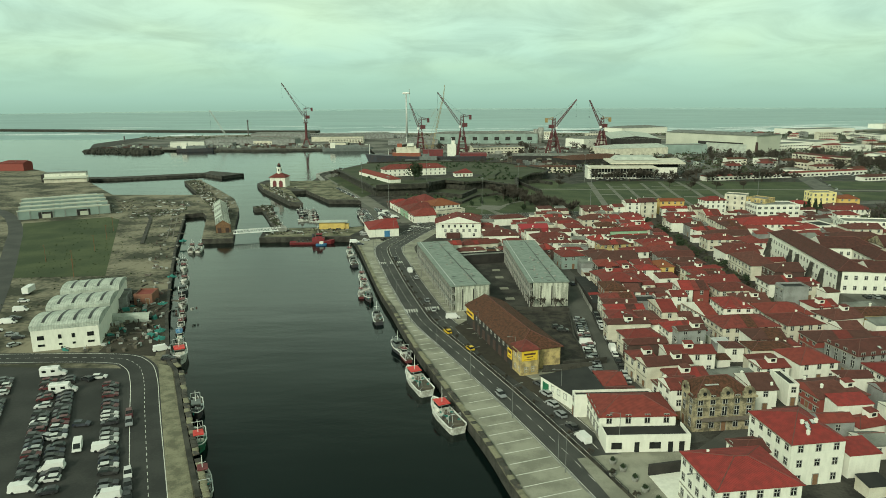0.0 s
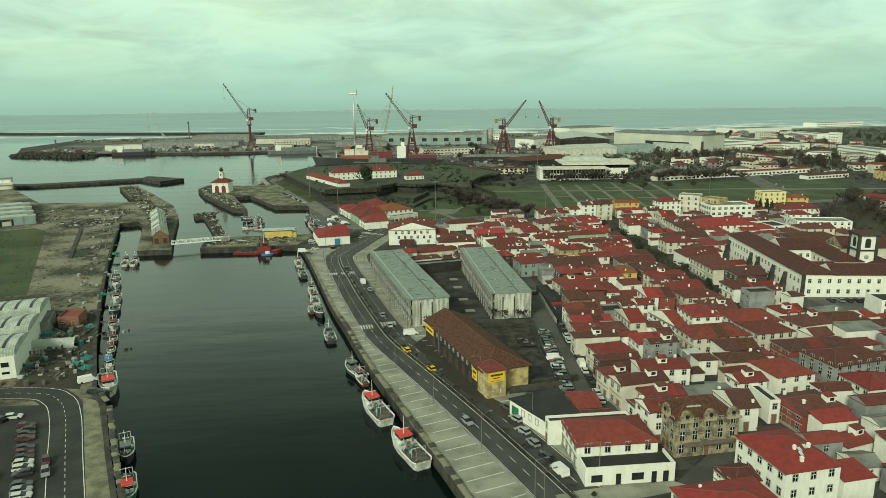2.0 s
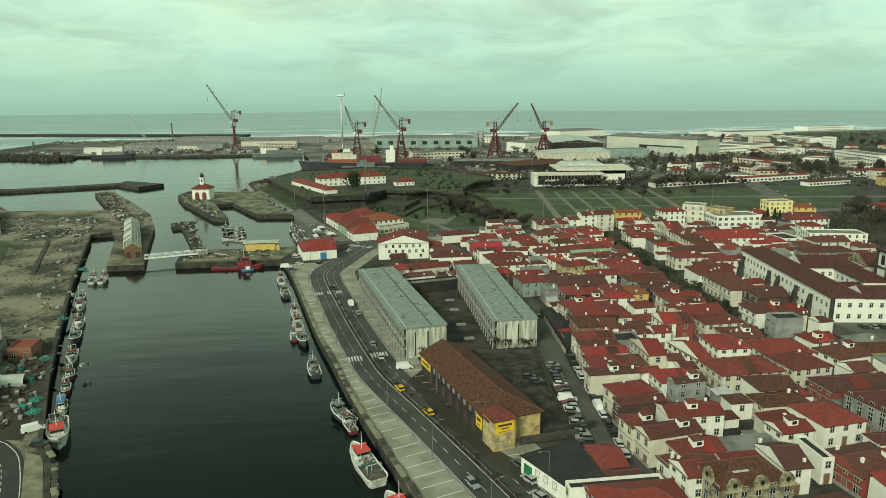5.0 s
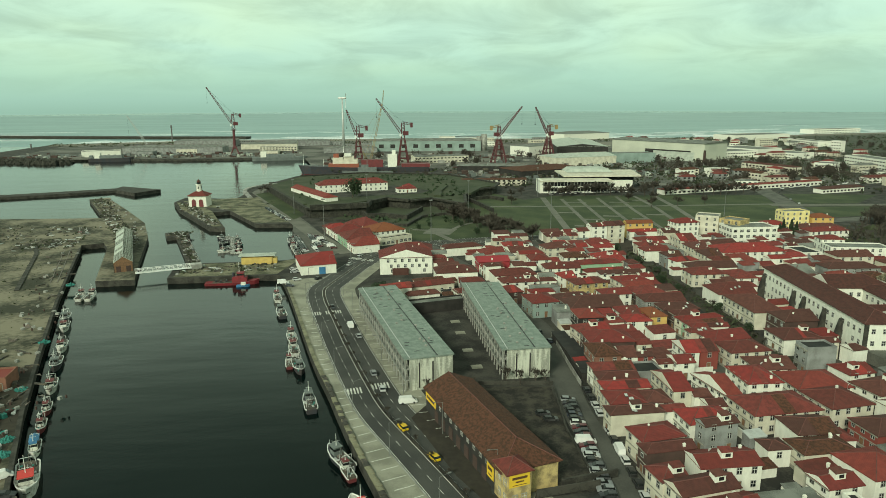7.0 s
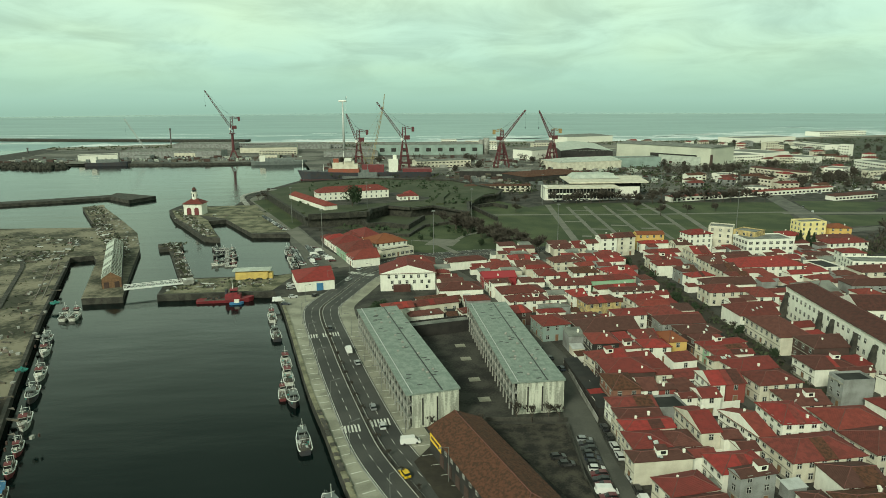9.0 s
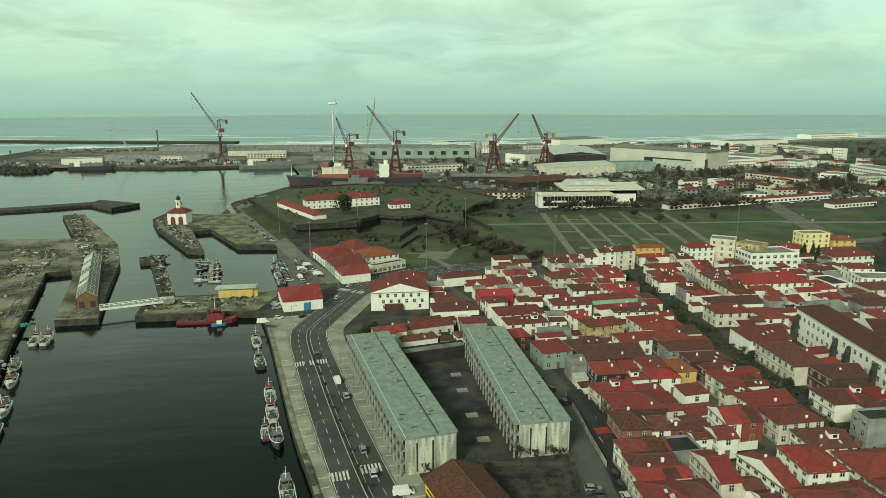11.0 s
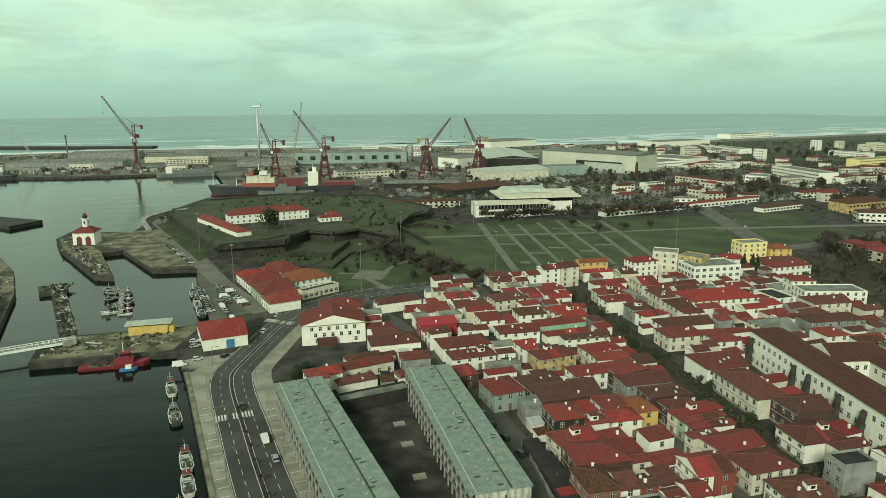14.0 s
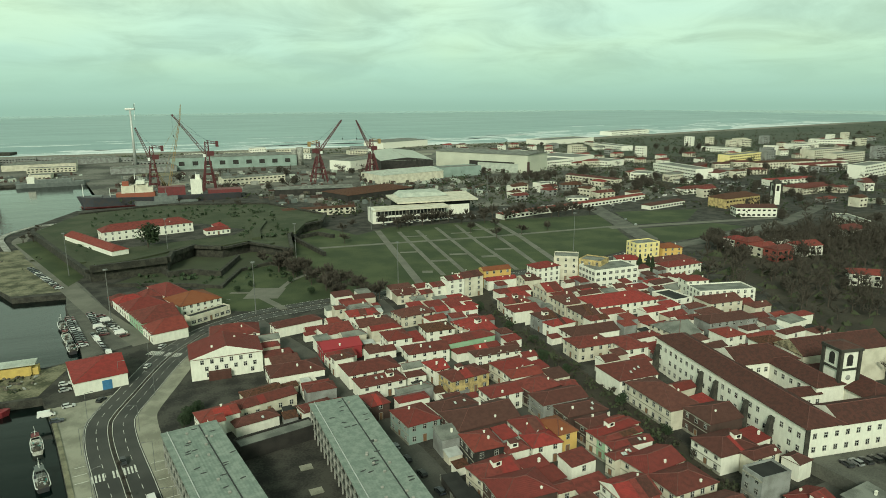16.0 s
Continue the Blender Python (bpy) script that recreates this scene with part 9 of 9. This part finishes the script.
POLE = thing("utility_pole", "dark wooden utility pole in the field", "pole", "utility poles", "", pose(-200, 330, 0))
part("pole", Geo().rod((0, 0, 0), (0, 0, 9), 0.16, 0.11, 6).mesh("pole", "timber"), POLE)
part("crossarm", Geo().rod((-0.9, 0, 8.5), (0.9, 0, 8.5), 0.07, n=4).mesh("crossarm", "timber"), POLE)
for x, y in ((-188, 355), (-180, 318), (-196, 385), (-205, 412), (-170, 300), (-148, 190)):
    copy_thing(POLE, pose(x, y, 0))

# plant tubs on the plaza, pots on the terrace
TUB = thing("plant_tub", "round concrete tub with a clipped dark shrub", "planter", "plant tubs", "", pose(39, 133, 0.08))
part("tub", Geo().rod((0, 0, 0), (0, 0, 0.7), 0.65, 0.8, 10).mesh("tub", "concrete"), TUB)
part("shrub", LEAFY[0][1], TUB, Matrix.Translation((0, 0, 0.2)) @ Matrix.Scale(0.16, 4))
for x, y in ((40.5, 129), (37.5, 136), (41.5, 125), (43, 121), (36.2, 131)):
    copy_thing(TUB, pose(x, y, 0.08))

# ---- back yards: outbuildings and garden walls between the houses ----
plots = []
for o in scene.objects:
    if o.parent is None and o.get("group") in ("town houses", "yard sheds", "grey housing blocks", "market halls") or o.name in ("convent", "terrace_house", "shed", "warehouse", "church", "bell_tower", "corner_house", "garage", "ornate_house", "annexe", "shed_house", "shed_house.001"):
        for w in o.children:
            if w.name.startswith(("wall", "rear_wing", "ground_floor")):
                vs = [v.co for v in w.data.vertices]
                box_ = (min(v.x for v in vs), max(v.x for v in vs), min(v.y for v in vs), max(v.y for v in vs))
                m = o.matrix_basis @ w.matrix_basis
                c = m @ Vector(((box_[0] + box_[1]) / 2, (box_[2] + box_[3]) / 2, 0))
                plots.append((m.inverted(), box_, c.x, c.y, math.hypot(box_[1] - box_[0], box_[3] - box_[2]) / 2))
for o in [o for o in scene.objects if o.parent is None and o.get("yard")]:
    inv, ln = o.matrix_basis.inverted(), o["yard"]
    c = o.matrix_basis @ Vector((ln / 2, -2.0, 0))
    plots.append((inv, (0.4, ln - 0.4, -4.0, 0.0), c.x, c.y, ln / 2 + 2))
lanes = [(Vector(a), Vector(b), w) for _, pts, w in STREETS for a, b in zip(pts, pts[1:])]


def in_lane(x, y, more=0.0):
    p = Vector((x, y))
    for a, b, w in lanes:
        t = max(0, min(1, (p - a).dot(b - a) / (b - a).length_squared))
        if (a + (b - a) * t - p).length < w + more:
            return True
    return False


def clear(m, sx, sy, gap):
    c = m @ Vector((sx / 2, sy / 2, 0))
    r = math.hypot(sx, sy) / 2
    near = [q for q in plots if math.hypot(q[2] - c.x, q[3] - c.y) < r + q[4] + gap]
    pts = [m @ Vector((sx * i / 3, sy * j / 3, 0)) for i in range(4) for j in range(4)]
    if any(in_lane(p.x, p.y, 0.3) for p in pts[::3]):
        return False
    for inv, b, x, y, rr in near:
        if any(b[0] - gap < q.x < b[1] + gap and b[2] - gap < q.y < b[3] + gap for q in (inv @ p for p in pts)):
            return False
    return True


ro = random.Random(29)
ZONES = ((58, 152, 120, 440), (58, 152, 120, 300), (58, 152, 250, 440), (58, 130, 225, 340), (20, 56, 332, 425), (158, 250, 322, 440), (152, 230, 110, 228), (64, 120, 405, 455))
made = 0
for k in range(17000):
    x0, x1, y0, y1 = ro.choice(ZONES)
    x, y = ro.uniform(x0, x1), ro.uniform(y0, y1)
    big = k < 12500
    sx, sy, z = (ro.uniform(5, 13) * (1 if k > 4000 else 1.15), ro.uniform(4.5, 7.5), ro.choice((3.6, 4.8, 5.4, 5.8))) if big else (ro.uniform(3, 6), ro.uniform(2.6, 4.5), ro.choice((2.5, 2.7, 3.0)))
    m = pose(x, y, 0, 0, 0, ro.choice((2, 4, 6, 8)))
    if not clear(m, sx, sy, 0.03 if big else 0.3):
        continue
    inv = m.inverted()
    c = m @ Vector((sx / 2, sy / 2, 0))
    plots.append((inv, (0, sx, 0, sy), c.x, c.y, math.hypot(sx, sy) / 2))
    made += 1
    if made > (400 if big else 350):
        break
    wall = ro.choice(("white_wall", "white_wall", "white_wall", "white_wall", "cream_wall", "grey_wall"))
    if big:
        cover = ro.choice(("dark_tiles", "dark_tiles", "dark_tiles", "red_tiles", "red_tiles", "dark_tiles", "flat_roof", "red_tiles"))
        o = whole("back_house", Geo().prism([(0, 0), (sx, 0), (sx, sy), (0, sy)], 0, z - 0.12).mesh("back_house", wall), "small plain house squeezed into the block", "house", "back houses", "", m)
        if ro.random() < 0.6:
            rf, _ = roof_shape("gab", sx, sy, z, ro.uniform(18, 25), 0.25, (ro.random() < 0.4, ro.random() < 0.4))
        else:
            rf = Geo().loft([[(xx, -0.2, z), (xx, sy + 0.2, z + 0.9), (xx, sy + 0.2, z + 0.75), (xx, -0.2, z - 0.15)] for xx in (-0.2, sx + 0.2)])
        part("roof", rf.mesh("roof", cover, wall, "ridge_tiles"), o)
        if ro.random() < 0.35:
            part("window", SMALL[0], o, pose(sx * 0.5, 0, z - 2.4))
        if ro.random() < 0.2:
            part("chimney", CHIM, o, pose(sx * 0.7, sy * 0.4, z - 0.2))
    else:
        o = whole("outbuilding", Geo().prism([(0, 0), (sx, 0), (sx, sy), (0, sy)], 0, z).mesh("outbuilding", wall), "small back-yard outbuilding with lean-to roof", "shed", "back-yard outbuildings", "", m)
        rf = Geo().loft([[(xx, -0.2, z), (xx, sy + 0.2, z + 0.6), (xx, sy + 0.2, z + 0.5), (xx, -0.2, z - 0.1)] for xx in (-0.2, sx + 0.2)])
        part("roof", rf.mesh("roof", ro.choice(("dark_tiles", "flat_roof", "felt_roof", "red_tiles", "brown_tiles", "pale_metal")), "ridge_tiles"), o)
for _ in range(110):
    x, y = ro.uniform(60, 152), ro.uniform(130, 430)
    if in_lane(x, y, 5.0):
        continue
    horiz = ro.random() < 0.5
    ln = ro.uniform(4, 12)
    whole("garden_wall", Geo().box(0, 0, 0, ln, 0.22, ro.uniform(1.8, 2.6)).mesh("garden_wall", ro.choice(("white_wall", "white_wall", "grey_wall"))), "weathered garden wall between yards", "wall", "garden walls", "structure", pose(x, y, 0, 0, 0, 5 if horiz else 95))

# low dark sheds and a front wall between the street and the set-back houses
rd = random.Random(37)
for q in range(9):
    y = 247.5 + q * 4.3
    sx, sy = rd.uniform(4.6, 6.0), rd.uniform(3.4, 4.1)
    z = rd.uniform(2.3, 2.9)
    o = whole("street_shed", Geo().prism([(0, 0), (sx, 0), (sx, sy), (0, sy)], 0, z).mesh("street_shed", rd.choice(("dark_wall_and_shade", "grey_wall", "dark_wall_and_shade"))), "low dark shed in a street-side yard", "shed", "street-side sheds", "", pose(57.6 + 0.04 * q, y, 0, 0, 0, 2))
    part("roof", Geo().loft([[(xx, -0.15, z), (xx, sy + 0.15, z + 0.35), (xx, sy + 0.15, z + 0.25), (xx, -0.15, z - 0.1)] for xx in (-0.15, sx + 0.15)]).mesh("roof", rd.choice(("felt_roof", "felt_roof", "waste_ground", "dark_wall_and_shade"))), o)
whole("front_wall", strip([(56.3, 244), (57.0, 262), (58.4, 288)], 0.12, 0.12, 0, 1.6).mesh("front_wall", "concrete"), "low stained wall along the street", "wall", kind="structure")

# ---- gear and scrap on the left bank and the piers ----
PILE = thing("net_pile", "heap of teal fishing nets on the quay", "nets", "net piles", "", pose(-97, 218, 0))
rp = random.Random(41)
g = Geo()
for _ in range(60):
    a, q = rp.uniform(0, 6.283), rp.random() ** 0.5 * 1.7
    p = Vector((q * math.cos(a), q * math.sin(a), 0))
    g.rod(p, p + Vector((rp.uniform(-0.6, 0.6), rp.uniform(-0.6, 0.6), (1.8 - q) * rp.uniform(0.3, 0.8) + 0.15)), 0.45, 0.12, 5)
part("net", g.mesh("net", "net_teal"), PILE)
for x, y in ((-112, 258), (-100, 226), (-125, 300), (-150, 380), (-116, 228)):
    copy_thing(PILE, pose(x, y, 0, 0, 0, rp.uniform(0, 360)))
kinds = []
for nm, lab, me in (("crate", "pale plastic fish crate on the quay", Geo().box(0, 0, 0, 1.2, 0.9, 0.9).mesh("crate", "concrete")), ("oil_drum", "rusty oil drum standing on the quay", Geo().rod((0, 0, 0), (0, 0, 0.9), 0.3, 0.3, 10).mesh("oil_drum", "brown_wall")),
                    ("timber_beam", "old weathered timber beam on the quay", Geo().box(0, 0, 0, 4.2, 0.55, 0.5).mesh("timber_beam", "deck_dark")), ("scrap_sheet", "bent sheet of scrap metal", Geo().loft([[(x, -0.8, 0.1 + 0.5 * k), (x + 0.2, 0.8, 0.2)] for k, x in enumerate((0, 1.4, 2.6))], 0, False).mesh("scrap_sheet", "rail_iron")),
                    ("concrete_block", "grey concrete mooring block", Geo().box(0, 0, 0, 1.3, 1.3, 0.8).mesh("concrete_block", "concrete"))):
    kinds.append((nm, lab, me))
for _ in range(190):
    z = rp.random()
    if z < 0.45:
        t = rp.random()
        x, y = -90 - 84 * t + rp.uniform(-16, -1.5), 208 + 245 * t
    elif z < 0.6:
        x, y = rp.uniform(-116, -96), rp.uniform(215, 262)
    elif z < 0.75:
        t = rp.random()
        x, y = -150 - 88 * t + rp.uniform(-7, 2), 500 + 165 * t
    elif z < 0.84:
        t = rp.random()
        x, y = -116 - 45 * t + rp.uniform(-2, 2), 530 + 75 * t
    else:
        t = rp.random()
        x, y = -104 - 26 * t + rp.uniform(-2, 2), 424 + 72 * t
    nm, lab, me = rp.choice(kinds)
    whole(nm, me, lab, nm.replace("_", " "), "quay gear", m=pose(x, y, -1.4 if z >= 0.84 else 0.0, 0, 0, rp.uniform(0, 360)))
# rails of the old slip
for x0 in (0, 3.2):
    whole("slip_rail", strip([(-158 - x0, 385), (-190 - x0, 478)], 0.2, 0.2, 0, 0.18).mesh("slip_rail", "rail_iron"), "rusty rail of the old slipway", "rail", "slip rails", "structure")
whole("lock_wall", strip([(-170, 372), (-198, 450), (-208, 470)], 1.0, 1.0, 0, 0.5).mesh("lock_wall", "quay_stone"), "low broken stone wall on the bank", "wall", kind="structure")

# low bushes on the fort and its slopes
rf_ = random.Random(71)
g = Geo()
for _ in range(380):
    z0 = 0.0
    if rf_.random() < 0.6:
        x, y, z0 = rf_.uniform(-75, 70), rf_.uniform(610, 780), 6.0
        if -60 < x < 34 and 596 < y < 690:
            continue
    else:
        x, y = rf_.uniform(-40, 60), rf_.uniform(520, 598)
        if y > 556:
            continue
    s = rf_.uniform(0.5, 2.0)
    for _ in range(5):
        c = Vector((x + rf_.gauss(0, s * 0.6), y + rf_.gauss(0, s * 0.6), z0 + rf_.uniform(0.2, 1.0) * s))
        u = Vector((rf_.gauss(0, 1), rf_.gauss(0, 1), rf_.gauss(0, 1))).normalized() * s * 0.7
        v = u.cross(Vector((rf_.gauss(0, 1), rf_.gauss(0, 1), 1))).normalized() * s * 0.7
        g.face([c - u, c + v, c + u, c - v])
whole("bushes", g.mesh("bushes", "leaves"), "dark bushes on the old fort", "bushes", kind="stuff")

rq = random.Random(91)
g = Geo()
for _ in range(420):
    x, y = rq.uniform(-150, -100), rq.uniform(206, 272)
    if x > -92 - 0.41 * (y - 208) or x < -128 and y < 262:
        continue
    if rq.random() < 0.7:
        g.box(x, y, 0, rq.uniform(0.4, 2.6), rq.uniform(0.3, 1.4), rq.uniform(0.2, 1.4), rq.choice((0, 0, 0, 1, 2, 3)), rq.uniform(0, 180))
    else:
        g.rod((x, y, 0.1), (x + rq.uniform(-2, 2), y + rq.uniform(-2, 2), rq.uniform(0.2, 1.6)), 0.09, 0.07, 4, slot=rq.choice((0, 2)))
whole("scrap", g.mesh("scrap", "deck_dark", "pale_metal", "brown_wall", "net_teal"), "scrap, planks and nets heaped in the yard", "scrap", kind="stuff")
# tufts of rough grass and weeds on the bare bank
g = Geo()
for _ in range(420):
    t = rq.random()
    x, y = -112 - 84 * t - rq.uniform(2, 60), 240 + 235 * t
    s = rq.uniform(0.15, 0.55)
    for _ in range(2):
        a = rq.uniform(0, 6.283)
        g.face([(x - s * math.cos(a), y - s * math.sin(a), 0.03), (x + s * math.cos(a), y + s * math.sin(a), 0.03), (x + rq.uniform(-s, s), y + rq.uniform(-s, s), s * 1.1)])
whole("weeds", g.mesh("weeds", "grass"), "low weeds on the bare bank", "weeds", kind="stuff")

# stones, planks and weeds strewn over the old piers and the timber pontoon
rr_ = random.Random(97)
g = Geo()
LINES = (((-146, 470), (-168, 530), 16, -2, 0.0, 200), ((-172, 505), (-250, 672), 4.5, 7, 0.0, 380), ((-190, 500), (-280, 520), 30, 30, 0.0, 240), ((-119, 532), (-166, 636), 3.5, 4, 0.07, 240),
         ((-103, 421), (-131, 498), 2.6, 2.6, -1.4, 220), ((-136, 500), (-134, 512), 6.5, 6.5, -0.8, 90), ((-106, 404), (-58, 406), 10, 10, 0.07, 120), ((-125, 598), (-118, 640), 16, 30, 0.05, 16), ((-186, 474), (-220, 470), 12, 20, 0.0, 120))
for a, b, left, right, z, n in LINES:
    a, b = Vector(a), Vector(b)
    d = (b - a).normalized()
    for _ in range(n):
        p = a.lerp(b, rr_.random()) + Vector((-d.y, d.x)) * rr_.uniform(-right, left)
        k = rr_.random()
        if k < 0.5:
            s = rr_.uniform(0.3, 1.3)
            g.rod((p.x, p.y, z - 0.05), (p.x + rr_.uniform(-0.3, 0.3), p.y, z + s * rr_.uniform(0.3, 0.9)), s, s * 0.45, 5, slot=rr_.choice((0, 0, 1, 2, 2)))
        elif k < 0.72:
            g.box(p.x, p.y, z, rr_.uniform(1.5, 5), rr_.uniform(0.25, 1.0), rr_.uniform(0.15, 0.7), rr_.choice((1, 2, 2, 3)), rr_.uniform(0, 180))
        else:
            s = rr_.uniform(0.4, 1.3)
            for _ in range(4):
                c = Vector((p.x + rr_.gauss(0, s * 0.6), p.y + rr_.gauss(0, s * 0.6), z + rr_.uniform(0.2, 0.8) * s))
                u = Vector((rr_.gauss(0, 1), rr_.gauss(0, 1), rr_.gauss(0, 1))).normalized() * s * 0.6
                v = u.cross(Vector((rr_.gauss(0, 1), rr_.gauss(0, 1), 1))).normalized() * s * 0.6
                g.face([c - u, c + v, c + u, c - v], 4)
whole("rubble", g.mesh("rubble", "quay_stone", "concrete", "deck_dark", "pale_metal", "scrub"), "stones, planks and weeds strewn over old piers", "rubble", kind="stuff")

# overgrown garden strip between the rows
g = Geo()
GARDEN = [(128, 225), (126, 262), (130, 290), (130, 322), (132, 362), (134, 420)]
for x, y, h in along(GARDEN, 0.8):
    x, y, s = x + rr_.uniform(-5, 5), y + rr_.uniform(-2, 2), rr_.choice((0.4, 0.6, 0.8, 1.3))
    for _ in range(9):
        c = Vector((x + rr_.gauss(0, s * 0.6), y + rr_.gauss(0, s * 0.6), rr_.uniform(0.2, 1.5) * s))
        u = Vector((rr_.gauss(0, 1), rr_.gauss(0, 1), rr_.gauss(0, 1))).normalized() * s * 0.45
        v = u.cross(Vector((rr_.gauss(0, 1), rr_.gauss(0, 1), 1))).normalized() * s * 0.45
        g.face([c - u, c + v, c + u, c - v])
whole("garden_shrubs", g.mesh("garden_shrubs", "scrub"), "dark overgrown shrubs behind the houses", "shrubs", kind="stuff")
for x, y, h in along(GARDEN, 7.5):
    tree(rr_.choice(("bare", "bare", "bare", "leafy")), x + rr_.uniform(-3.5, 3.5), y, rr_.uniform(0.4, 0.62))
